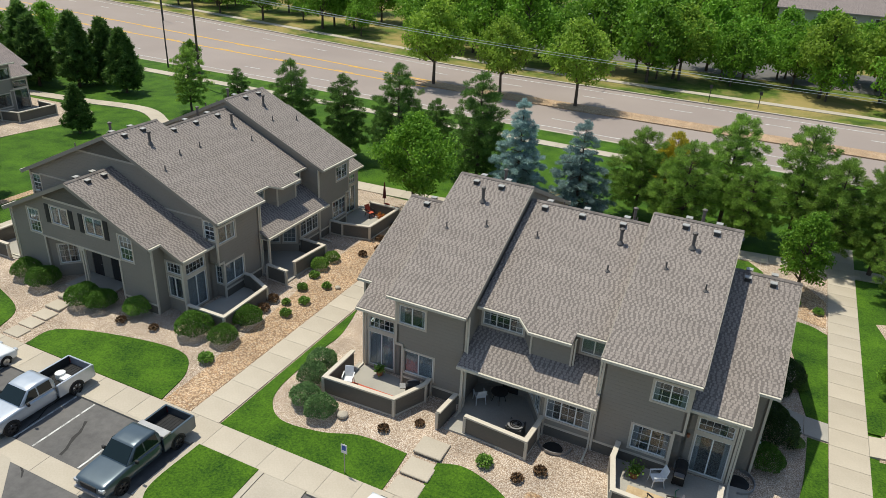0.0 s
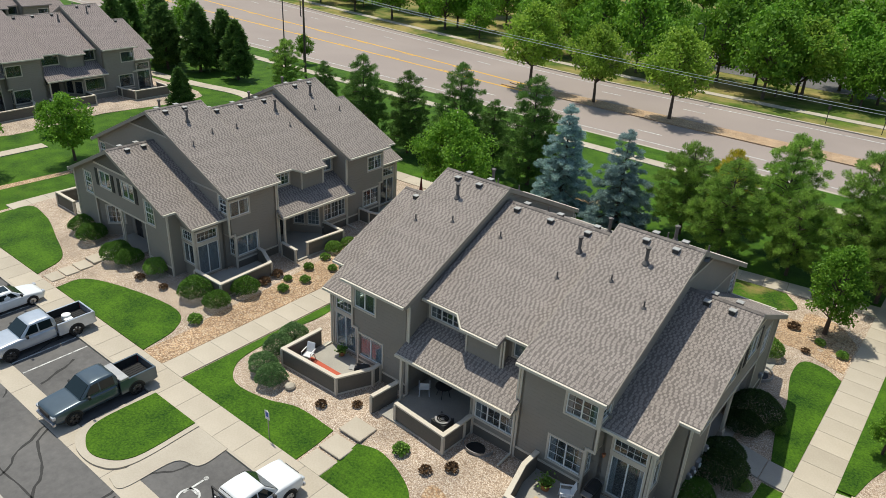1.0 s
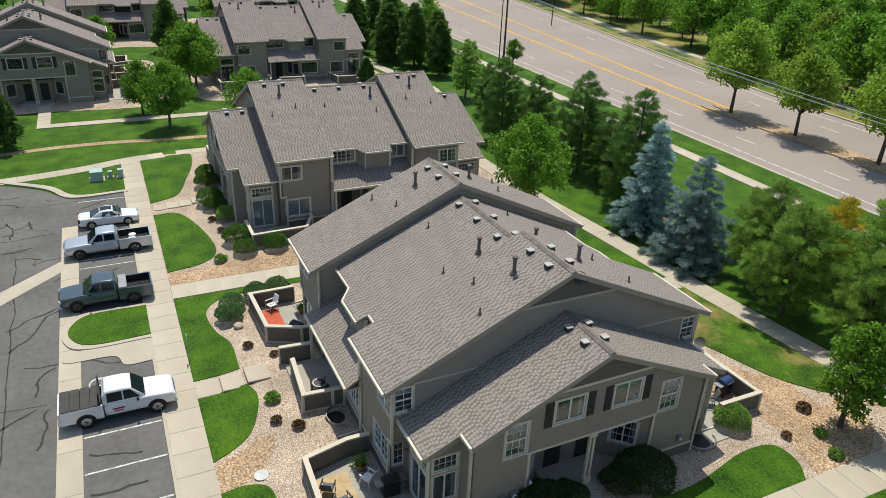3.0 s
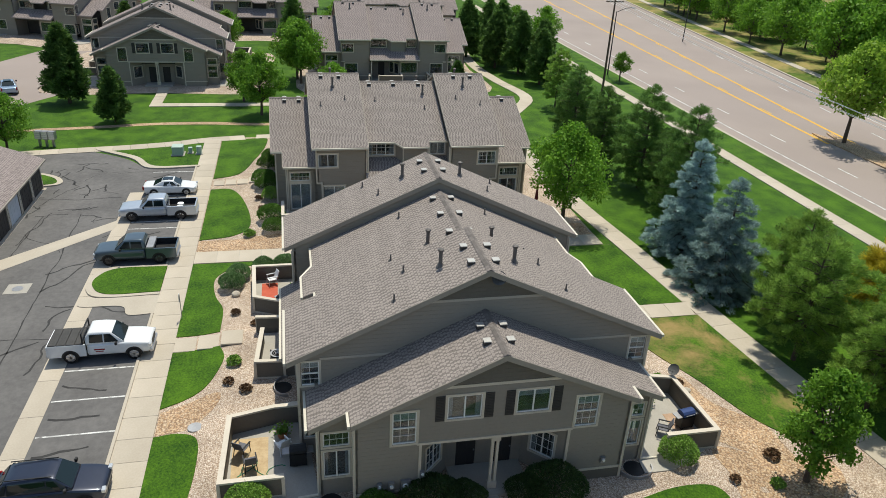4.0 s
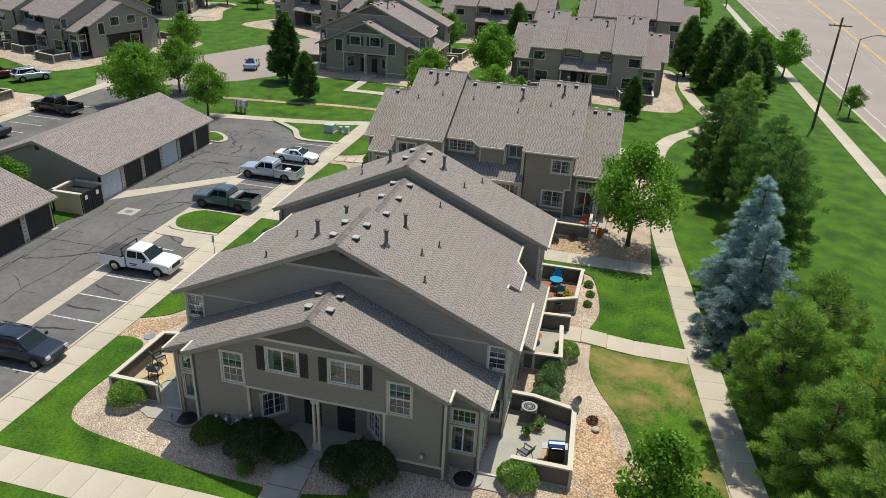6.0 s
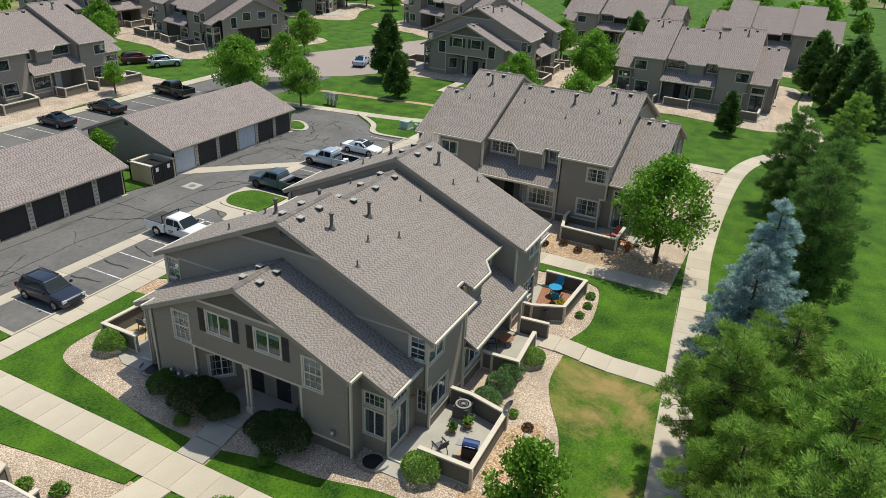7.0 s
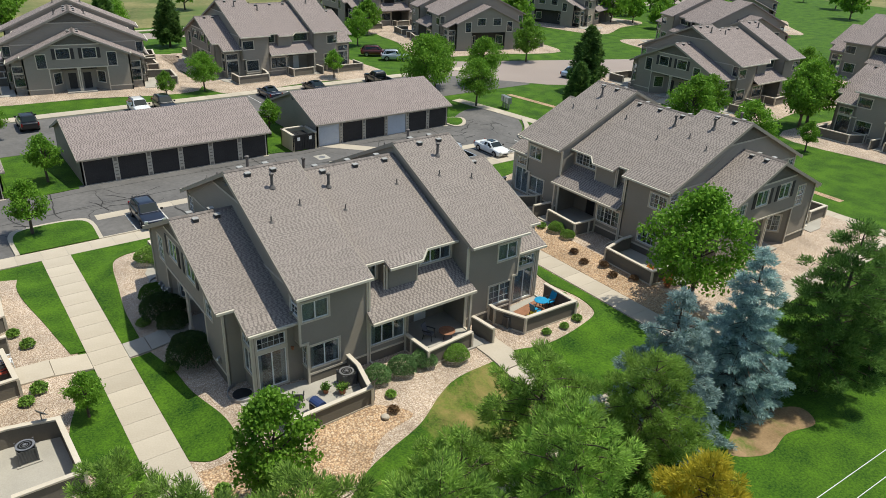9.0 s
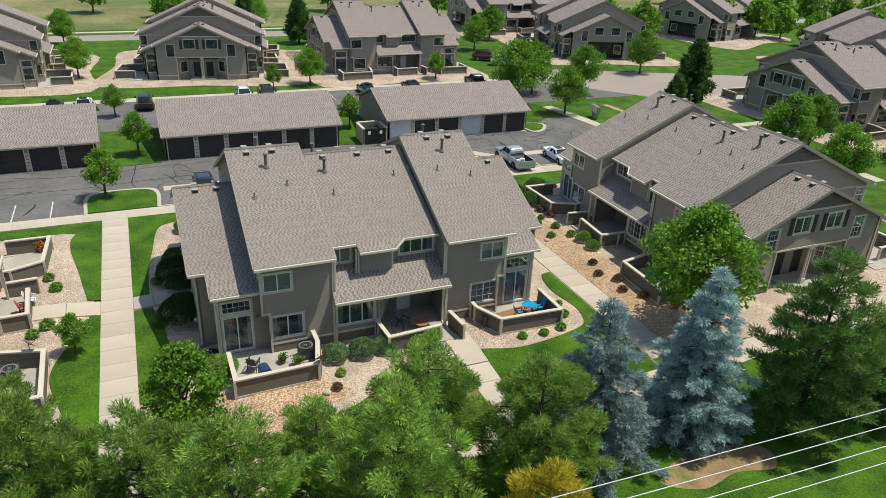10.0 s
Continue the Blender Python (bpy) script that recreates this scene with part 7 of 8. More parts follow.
def pickup(label, paint, rimmat, cover=None, extra=None, L=5.75, w=0.98):
    """Crew cab pickup; the nose points to +y."""
    p = thing("pickup_truck", None, label, "pickup truck")
    h = L / 2
    rings = [body_ring(h, w * 0.86, 0.55, 0.95), body_ring(h - 0.12, w * 0.96, 0.42, 1.08), body_ring(h - 0.6, w, 0.4, 1.15), body_ring(h - 1.55, w, 0.42, 1.22), body_ring(0.2, w, 0.42, 1.2), body_ring(-0.75, w, 0.42, 1.2)]
    soft_body(part("body", loft(rings), paint, p, smooth=True))
    # bed: floor, sides, tailgate, front wall
    yb0, yb1 = -0.75, -h + 0.05
    b = Mesh()
    for s in (-1, 1):
        b.box(s * (w - 0.13), s * w, yb1, yb0, 0.45, 1.24)
    b.box(-w, w, yb1 - 0.06, yb1 + 0.04, 0.5, 1.22)
    b.box(-w + 0.1, w - 0.1, yb1, yb0, 0.5, 0.74)
    part("bed", b, paint, p, bevel=0.015)
    f = Mesh()
    f.box(-w + 0.14, w - 0.14, yb1 + 0.05, yb0 - 0.01, 0.74, 0.76)
    for i in range(9):
        x = -w + 0.22 + i * 0.2
        f.box(x, x + 0.08, yb1 + 0.06, yb0 - 0.02, 0.76, 0.775)
    for s in (-1, 1):
        f.box(s * (w - 0.145), s * (w - 0.132), yb1 + 0.05, yb0, 0.76, 1.235)
    part("bed_liner", f, BED_LINER, p, "black ribbed bed liner")
    rings = [cabin_ring(1.42, w * 0.9, w * 0.86, 1.12, 1.2), cabin_ring(0.72, w * 0.93, w * 0.76, 1.12, 1.84), cabin_ring(0.2, w * 0.93, w * 0.77, 1.12, 1.9), cabin_ring(-0.55, w * 0.93, w * 0.77, 1.12, 1.88), cabin_ring(-0.74, w * 0.92, w * 0.8, 1.12, 1.6)]
    soft_body(part("cab", loft(rings), paint, p, smooth=True), 0.5)
    end_glass(p, 1.36, 1.26, 0.76, 1.8, w * 0.82, w * 0.7, "windscreen")
    end_glass(p, -0.745, 1.3, -0.60, 1.8, w * 0.78, w * 0.7, "rear_window")
    side_glass(p, 0, 1.08, 0.32, 0.32, 0.66, 1.28, 1.76, w * 0.90, w * 0.80)
    side_glass(p, 0, 0.24, -0.52, -0.48, 0.24, 1.28, 1.76, w * 0.90, w * 0.80)
    lamps(p, L, w, 0.9, 1.0)
    g = Mesh()
    g.box(-0.5, 0.5, h - 0.05, h + 0.02, 0.68, 0.98)
    part("grille", g, BLACK, p, bevel=0.015)
    g = Mesh()
    g.box(-w * 0.95, w * 0.95, h - 0.1, h + 0.06, 0.42, 0.6)
    part("bumper", g, RIM, p, bevel=0.03)
    g = Mesh()
    g.box(-w * 0.95, w * 0.95, -h - 0.08, -h + 0.1, 0.42, 0.6)
    part("bumper", g, RIM, p, bevel=0.03)
    g = Mesh()
    g.box(-w * 0.7, w * 0.7, -h + 0.3, h - 0.3, 0.28, 0.46)
    part("chassis", g, BLACK, p)
    for yy in (h - 1.0, -h + 1.25):
        for s in (-1, 1):
            add_wheel(p, s * (w - 0.1), yy, 0.41, 0.27, rimmat)
            a = Mesh()
            for i in range(10):
                t0, t1 = math.pi * i / 10, math.pi * (i + 1) / 10
                a.face([(s * (w + 0.006), yy + 0.5 * math.cos(t0), 0.41 + 0.5 * math.sin(t0)), (s * (w + 0.006), yy + 0.5 * math.cos(t1), 0.41 + 0.5 * math.sin(t1)),
                        (s * (w + 0.006), yy + 0.3 * math.cos(t1), 0.41 + 0.3 * math.sin(t1)), (s * (w + 0.006), yy + 0.3 * math.cos(t0), 0.41 + 0.3 * math.sin(t0))])
            part("wheel_arch", a, BLACK, p)
    if cover:
        c = Mesh()
        n = 4
        ln = (yb0 - yb1 - 0.1) / n
        for i in range(n):
            c.box(-w + 0.03, w - 0.03, yb1 + 0.03 + i * ln, yb1 + 0.01 + (i + 1) * ln, 1.24, 1.29)
        part("bed_cover", c, VINYL, p, "folding dark tonneau cover", bevel=0.01)
    if extra == "rack":
        c = Mesh()
        for s in (-1, 1):
            c.box(s * (w - 0.12), s * (w - 0.05), yb0 - 0.16, yb0 - 0.09, 1.24, 1.95)
        c.box(-w + 0.06, w - 0.06, yb0 - 0.16, yb0 - 0.09, 1.88, 1.95)
        c.box(-w + 0.06, w - 0.06, yb0 - 0.15, yb0 - 0.1, 1.5, 1.55)
        part("headache_rack", c, BLACK, p, "black steel cab rack", bevel=0.008)
        c = Mesh()
        c.box(w + 0.0, w + 0.012, -0.3, 0.3, 0.82, 0.9)
        c.box(w + 0.0, w + 0.012, -0.22, 0.22, 0.7, 0.76)
        part("door_decal", c, LAMP_RED, p)
    if extra == "box":
        c = Mesh()
        c.box(-w + 0.02, w - 0.02, yb0 - 0.55, yb0 - 0.05, 1.1, 1.36)
        part("tool_box", c, METAL_GREY, p, "silver cross-bed tool box", bevel=0.02)
    if extra == "load":
        c = Mesh()
        c.tube((0.1, yb0 - 1.0, 0.76), (0.1, yb0 - 1.0, 1.12), 0.28, n=14)
        c.box(-0.6, -0.15, yb0 - 1.2, yb0 - 0.7, 0.76, 1.02)
        part("load", c, WHITE, p, bevel=0.02)
    return p


def car(label, paint, kind="sedan", L=4.8, w=0.92, rimmat=None):
    p = thing("parked_car", None, label, "car")
    h = L / 2
    tall = kind == "suv"
    belt = 1.05 if tall else 0.92
    roof = 1.7 if tall else 1.43
    zb = 0.3 if tall else 0.22
    rings = [body_ring(h, w * 0.78, zb + 0.2, belt - 0.3), body_ring(h - 0.15, w * 0.92, zb, belt - 0.17), body_ring(h - 0.7, w * 0.99, zb, belt - 0.07), body_ring(h - 1.35, w, zb, belt + 0.01),
             body_ring(0, w, zb, belt + 0.02), body_ring(-h + 1.0, w, zb, belt + 0.04), body_ring(-h + 0.2, w * 0.96, zb, belt + (0.03 if not tall else 0.05)), body_ring(-h, w * 0.84, zb + 0.2, belt - 0.05)]
    soft_body(part("body", loft(rings), paint, p, smooth=True))
    ye = -h + (0.95 if not tall else 0.25)
    yr = -h + (1.75 if not tall else 0.7)
    rings = [cabin_ring(h - 1.3, w * 0.88, w * 0.84, belt - 0.05, belt + 0.03), cabin_ring(h - 2.0, w * 0.9, w * 0.72, belt - 0.05, roof - 0.05), cabin_ring(0, w * 0.91, w * 0.73, belt - 0.05, roof),
             cabin_ring(yr, w * 0.9, w * 0.70, belt - 0.05, roof - 0.06), cabin_ring(ye, w * 0.86, w * 0.8, belt - 0.05, belt + 0.05)]
    soft_body(part("cabin", loft(rings), paint, p, smooth=True), 0.5)
    end_glass(p, h - 1.36, belt + 0.06, h - 1.97, roof - 0.08, w * 0.78, w * 0.66, "windscreen")
    end_glass(p, ye + 0.02, belt + 0.1, yr - 0.04, roof - 0.1, w * 0.74, w * 0.62, "rear_window")
    zw0, zw1 = belt + 0.06, roof - 0.13
    side_glass(p, 0, h - 1.72, 0.06, 0.06, h - 2.05, zw0, zw1, w * 0.86, w * 0.76)
    side_glass(p, 0, 0.0, yr + 0.1, yr + 0.2, 0.0, zw0, zw1, w * 0.86, w * 0.76)
    if tall:
        side_glass(p, 0, yr + 0.04, ye + 0.25, yr + 0.02, yr + 0.12, zw0, zw1, w * 0.86, w * 0.755)
        for s in (-1, 1):
            k = Mesh()
            k.box(s * w * 0.62, s * w * 0.66, yr, h - 2.1, roof + 0.01, roof + 0.05)
            part("roof_rail", k, BLACK, p)
    else:
        k = Mesh()
        k.box(-0.4, 0.4, -0.6, 0.3, roof - 0.012, roof + 0.006)
        part("sunroof", k, CAR_GLASS, p)
    lamps(p, L, w * 0.95, belt - 0.24, belt - 0.12)
    g = Mesh()
    g.box(-0.4, 0.4, h - 0.06, h + 0.012, zb + 0.15, belt - 0.42)
    part("grille", g, BLACK, p, bevel=0.01)
    r = 0.37 if tall else 0.33
    for yy in (h - 0.92, -h + 0.98):
        for s in (-1, 1):
            add_wheel(p, s * (w - 0.09), yy, r, 0.23, rimmat or RIM)
            a = Mesh()
            for i in range(10):
                t0, t1 = math.pi * i / 10, math.pi * (i + 1) / 10
                a.face([(s * (w + 0.005), yy + (r + .07) * math.cos(t0), r + (r + .07) * math.sin(t0)), (s * (w + 0.005), yy + (r + .07) * math.cos(t1), r + (r + .07) * math.sin(t1)),
                        (s * (w + 0.005), yy + 0.25 * math.cos(t1), r + 0.25 * math.sin(t1)), (s * (w + 0.005), yy + 0.25 * math.cos(t0), r + 0.25 * math.sin(t0))])
            part("wheel_arch", a, BLACK, p)
    return p


P_WHITE = paint_mat("paint_white", (0.72, 0.73, 0.74), 0.0)
P_SILVER = paint_mat("paint_silver", (0.48, 0.52, 0.58), 0.5, 0.32)
P_GREY = paint_mat("paint_slate", (0.075, 0.105, 0.13), 0.4)
P_NAVY = paint_mat("paint_navy", (0.022, 0.028, 0.05), 0.4)
P_BLACK = paint_mat("paint_black", (0.012, 0.012, 0.014), 0.2)
P_RED = paint_mat("paint_maroon", (0.09, 0.012, 0.016), 0.3)
P_BLUE = paint_mat("paint_light_blue", (0.32, 0.42, 0.55), 0.4)

pickup("white crew cab pickup with dark folding bed cover", P_WHITE, RIM, True, "rack").matrix_basis = pose(-10.2, 18.1, 0) @ Matrix.Scale(0.92, 4)
pickup("slate grey pickup with silver tool box in its open bed", P_GREY, RIM_DARK, None, "box").matrix_basis = pose(-21.8, 18.0, 0, 0, 0, 180) @ Matrix.Scale(0.93, 4)
pickup("silver crew cab pickup with loaded open bed", P_SILVER, RIM_DARK, None, "load", 6.1).matrix_basis = pose(-29.2, 18.4, 0, 0, 0, 180) @ Matrix.Scale(0.93, 4)
car("white sedan with sunroof in a parking stall", P_WHITE, "sedan", 4.75).matrix_basis = pose(-34.3, 18.6, 0) @ Matrix.Scale(0.9, 4)
car("dark navy sport utility vehicle in a parking stall", P_NAVY, "suv", 4.75, 0.95).matrix_basis = pose(0.7, 18.3, 0) @ Matrix.Scale(0.94, 4)
car("black sedan parked behind the garages", P_BLACK, "sedan", 4.8).matrix_basis = pose(-30.2, -13.6, 0, 0, 0, 180)
pickup("black pickup parked behind the garages", P_BLACK, RIM_DARK).matrix_basis = pose(-39.9, -13.2, 0, 0, 0, 175)
car("dark blue compact car behind the garages", P_NAVY, "sedan", 4.4).matrix_basis = pose(-23.6, -13.4, 0, 0, 0, 180)
car("white sport utility vehicle behind the garages", P_WHITE, "suv", 4.6).matrix_basis = pose(-7.4, -13.2, 0)
car("black sport utility vehicle behind the garages", P_BLACK, "suv", 4.6).matrix_basis = pose(-10.3, -13.3, 0)
car("black hatchback behind the garages", P_BLACK, "suv", 4.2).matrix_basis = pose(4.3, -12.6, 0, 0, 0, 180)
car("white car near the far walk", P_WHITE, "sedan", 4.6).matrix_basis = pose(10.9, -13.2, 0)
car("dark car near the far walk", P_BLACK, "sedan", 4.6).matrix_basis = pose(14.0, -13.0, 0)
car("silver sport utility vehicle parked on the street", P_SILVER, "suv", 4.7).matrix_basis = pose(-51.2, -26.5, 0, 0, 0, 60)
car("maroon van parked on the street", P_RED, "suv", 4.9).matrix_basis = pose(-50.2, -31.0, 0, 0, 0, 60)
car("light blue sedan parked by the far street", P_BLUE, "sedan", 4.6).matrix_basis = pose(-69.6, -4.6, 0, 0, 0, 110)

# ---- street furniture ----
pole = thing("utility_pole", pose(-68.2, 72.3, 0), "tall dark wooden utility pole with crossarm", "utility pole")
m = Mesh()
m.tube((0, 0, -0.3), (0, 0, 13.2), 0.17, 0.11, 10)
part("pole", m, WOOD_POLE, pole)
m = Mesh()
m.box(-0.06, 0.06, -1.25, 1.25, 12.2, 12.34)
part("crossarm", m, WOOD_POLE, pole)
for yy in (-1.2, -0.7, 0.0, 0.4):
    m = Mesh()
    m.tube((0, yy, 12.34), (0, yy, 12.5), 0.05, 0.04, 8)
    part("insulator", m, METAL_GREY, pole)
pole2 = copy_thing(pole, pose(62.0, 67.1, 0))
pole3 = copy_thing(pole, pose(-190.0, 74.0, 0))
WIRE = mat("cable", (0.62, 0.62, 0.63), None, rough=0.35, metal=0.3)


def cable(a, b, sag, label):
    m = Mesh()
    a, b = Vector(a), Vector(b)
    n = 40
    pts = [a.lerp(b, i / n) - Vector((0, 0, sag * 4 * (i / n) * (1 - i / n))) for i in range(n + 1)]
    for p, q in zip(pts, pts[1:]):
        m.tube(p, q, 0.013, n=5, cap=False)
    tagged(part("overhead_cable", m, WIRE), label, "cable", "overhead cables")


for k, (dy, z, sg) in enumerate(((-1.2, 12.5, 1.9), (-0.7, 12.5, 2.0), (0.0, 12.5, 1.9), (0.4, 12.5, 2.0))):
    cable((-68.2, 72.3 + dy, z), (62.0, 67.1 + dy, z), sg, "thin overhead power cable slung between wooden poles")
    cable((-190.0, 74.0 + dy, z), (-68.2, 72.3 + dy, z), sg, "thin overhead power cable slung between wooden poles")


def street_lamp(x, y, rz, h=9.5):
    s = thing("street_lamp", pose(x, y, 0, 0, 0, rz), "dark tapered street lamp with a curved arm", "street lamp", "street lamps")
    m = Mesh()
    m.tube((0, 0, -0.2), (0, 0, h), 0.11, 0.07, 10)
    part("pole", m, SHUTTER, s)
    m = Mesh()
    pts = [Vector((0, 2.4 * i / 8, h - 0.1 + 0.7 * math.sin(i / 8 * 1.57))) for i in range(9)]
    for p, q in zip(pts, pts[1:]):
        m.tube(p, q, 0.045, n=6)
    part("arm", m, SHUTTER, s)
    m = Mesh()
    m.box(-0.12, 0.12, 2.3, 2.95, h + 0.5, h + 0.64)
    part("lamp_head", m, METAL_GREY, s, bevel=0.03)


street_lamp(-79.5, 78.0, 0)
street_lamp(-26, 107.5, 180)
street_lamp(-110, 107.5, 180)
for x in (-8, -1.5):
    s = thing("marker_post", pose(x, 106.8, 0), "slim dark post on the verge", "post", "verge posts")
    m = Mesh()
    m.tube((0, 0, -0.2), (0, 0, 2.3), 0.05, n=8)
    m.box(-0.2, 0.2, -0.03, 0.03, 1.8, 2.3)
    part("post", m, SHUTTER, s)
# block wall ends beside the path
for x0, y0, x1, y1 in ((-78, 66.6, -88, 67.8), (-96, 68.8, -125, 71.5)):
    m = Mesh()
    wall_mesh(m, (x0, y0), (x1, y1), -0.1, 1.9, thick=0.3)
    tagged(part("wall_roadside", m, ENC_WALL), "", "", "", "structure")
# accessible parking sign
s = thing("parking_sign", pose(-13.2, 21.85, 0), "small blue and white parking sign on a post", "sign")
m = Mesh()
m.tube((0, 0, -0.1), (0, 0, 1.75), 0.025, n=8)
part("post", m, METAL_GREY, s)
m = Mesh()
m.box(-0.16, 0.16, -0.04, -0.025, 1.25, 1.75)
pl = part("plate", m, WHITE, s)
m = Mesh()
m.box(-0.1, 0.1, -0.046, -0.04, 1.42, 1.68)
part("blue_field", m, mat("sign_blue", (0.03, 0.10, 0.38), None, rough=0.4), pl)
# utility boxes on the lawn
for x, y, w, d, h, lab in ((-44.3, 18.0, 0.55, 0.5, 0.85, "pale green pad transformer on the lawn"), (-44.6, 19.1, 0.17, 0.17, 0.55, "small green cable pedestal on the lawn"), (-44.3, 19.95, 0.22, 0.22, 0.75, "slim green cable pedestal on the lawn")):
    s = thing("utility_box", pose(x, y, 0.04), lab, "utility box")
    m = Mesh()
    m.box(-w, w, -d, d, 0.06, h)
    m.box(-w - 0.02, w + 0.02, -d - 0.02, d + 0.02, h - 0.1, h + 0.03)
    part("cabinet", m, mat("utility_green", (0.36, 0.46, 0.40), (0.42, 0.52, 0.46), 1, 0.5, fine=6), s, bevel=0.02)
    m = Mesh()
    m.box(-w - 0.12, w + 0.12, -d - 0.12, d + 0.12, -0.08, 0.06)
    part("pad", m, CONCRETE_GREY, s)
# cluster mailbox
s = thing("cluster_mailbox", pose(-47.6, 5.4, 0, 0, 0, -12), "row of pale grey cluster mailboxes on pedestals", "mailbox")
for i in range(3):
    m = Mesh()
    m.box(-0.25, 0.25, -0.95 + i * 0.66, -0.33 + i * 0.66, 0.75, 1.55)
    b = part("mailbox_unit", m, METAL_GREY, s, bevel=0.02)
    for j in range(4):
        d = Mesh()
        d.box(0.25, 0.262, -0.91 + i * 0.66, -0.37 + i * 0.66, 0.8 + j * 0.185, 0.96 + j * 0.185)
        part("mail_door", d, WHITE, b)
    m = Mesh()
    m.box(-0.1, 0.1, -0.74 + i * 0.66, -0.54 + i * 0.66, 0, 0.75)
    part("pedestal", m, METAL_GREY, s)

# ---- patio furniture and small things ----
PLASTIC_W = mat("white_plastic", (0.68, 0.69, 0.70), (0.76, 0.77, 0.78), 2, 0.45, fine=8)
FABRIC_G = mat("sling_fabric", (0.10, 0.10, 0.12), (0.16, 0.16, 0.18), 2, 0.9, fine=30)
RED_RUG = mat("red_rug", (0.42, 0.085, 0.05), (0.55, 0.13, 0.08), 2, 0.95, fine=40)
BLUE_P = mat("blue_plastic", (0.01, 0.22, 0.42), (0.02, 0.3, 0.52), 2, 0.45, fine=8)
TERRA = mat("terracotta", (0.30, 0.12, 0.06), (0.40, 0.17, 0.09), 4, 0.85, fine=20)
WOOD = mat("deck_wood", (0.22, 0.10, 0.055), (0.34, 0.17, 0.10), 3, 0.8, bump=0.2, fine=14)
FLOWER = leaf_mat("flower_petal", (0.55, 0.08, 0.06), (0.75, 0.45, 0.04), 0.2)


def patio_chair(x, y, rz, seatmat, framemat, label, z=0.05):
    c = thing("patio_chair", pose(x, y, z, 0, 0, rz), label, "chair", "patio chairs")
    m = Mesh()
    m.box(-0.25, 0.25, -0.24, 0.26, 0.38, 0.42)
    part("seat", m, seatmat, c, bevel=0.012)
    m = Mesh()
    m.hexa([(-0.25, -0.27, 0.42), (0.25, -0.27, 0.42), (0.25, -0.22, 0.42), (-0.25, -0.22, 0.42), (-0.24, -0.45, 0.95), (0.24, -0.45, 0.95), (0.24, -0.41, 0.95), (-0.24, -0.41, 0.95)])
    part("backrest", m, seatmat, c, bevel=0.012)
    for sx in (-1, 1):
        for p, q in (((sx * 0.24, 0.24, 0.4), (sx * 0.27, 0.28, 0.0)), ((sx * 0.24, -0.22, 0.4), (sx * 0.27, -0.32, 0.0))):
            m = Mesh()
            m.tube(p, q, 0.022, n=6)
            part("leg", m, framemat, c)
        m = Mesh()
        m.box(sx * 0.25, sx * 0.31, -0.34, 0.26, 0.6, 0.64)
        m.tube((sx * 0.28, 0.22, 0.4), (sx * 0.28, 0.22, 0.6), 0.02, n=6)
        part("armrest", m, framemat, c)
    return c


def round_table(x, y, top_mat, label, r=0.45, h=0.7):
    t = thing("patio_table", pose(x, y, 0.05), label, "table")
    m = Mesh()
    m.tube((0, 0, h - 0.03), (0, 0, h), r, n=20)
    part("tabletop", m, top_mat, t)
    for i in range(4):
        a = i * math.pi / 2 + 0.4
        m = Mesh()
        m.tube((0.2 * math.cos(a), 0.2 * math.sin(a), h - 0.03), (r * 0.85 * math.cos(a), r * 0.85 * math.sin(a), 0), 0.02, n=6)
        part("leg", m, BLACK, t)


def grill(x, y, rz, body, label):
    g = thing("barbecue_grill", pose(x, y, 0.05, 0, 0, rz), label, "grill")
    m = Mesh()
    m.box(-0.38, 0.38, -0.26, 0.26, 0.08, 0.72)
    part("cabinet", m, BLACK, g, bevel=0.015)
    m = Mesh()
    rings = []
    for i in range(7):
        a = math.pi * i / 6
        rings.append((0.28 * math.cos(a), 0.8 + 0.24 * math.sin(a)))
    for x0, x1 in ((-0.36, 0.36),):
        for (p, q), (p2, q2) in zip(rings, rings[1:]):
            m.face([(x0, p, q), (x1, p, q), (x1, p2, q2), (x0, p2, q2)])
        m.face([(x0, p, q) for p, q in reversed(rings)])
        m.face([(x1, p, q) for p, q in rings])
    part("lid", m, body, g)
    for s in (-1, 1):
        m = Mesh()
        m.box(s * 0.38, s * 0.68, -0.22, 0.22, 0.76, 0.8)
        part("side_shelf", m, METAL_GREY, g)
    for sx in (-0.3, 0.3):
        m = Mesh()
        m.tube((sx - 0.03, 0.2, 0.08), (sx + 0.03, 0.2, 0.08), 0.08, n=10)
        part("wheel", m, TYRE, g)
    m = Mesh()
    m.tube((-0.25, 0.31, 0.88), (0.25, 0.31, 0.88), 0.018, n=6)
    part("handle", m, METAL_GREY, g)


AC_METAL = mat("ac_casing", (0.10, 0.10, 0.10), (0.15, 0.15, 0.15), 2, 0.6, 0.3, fine=10)


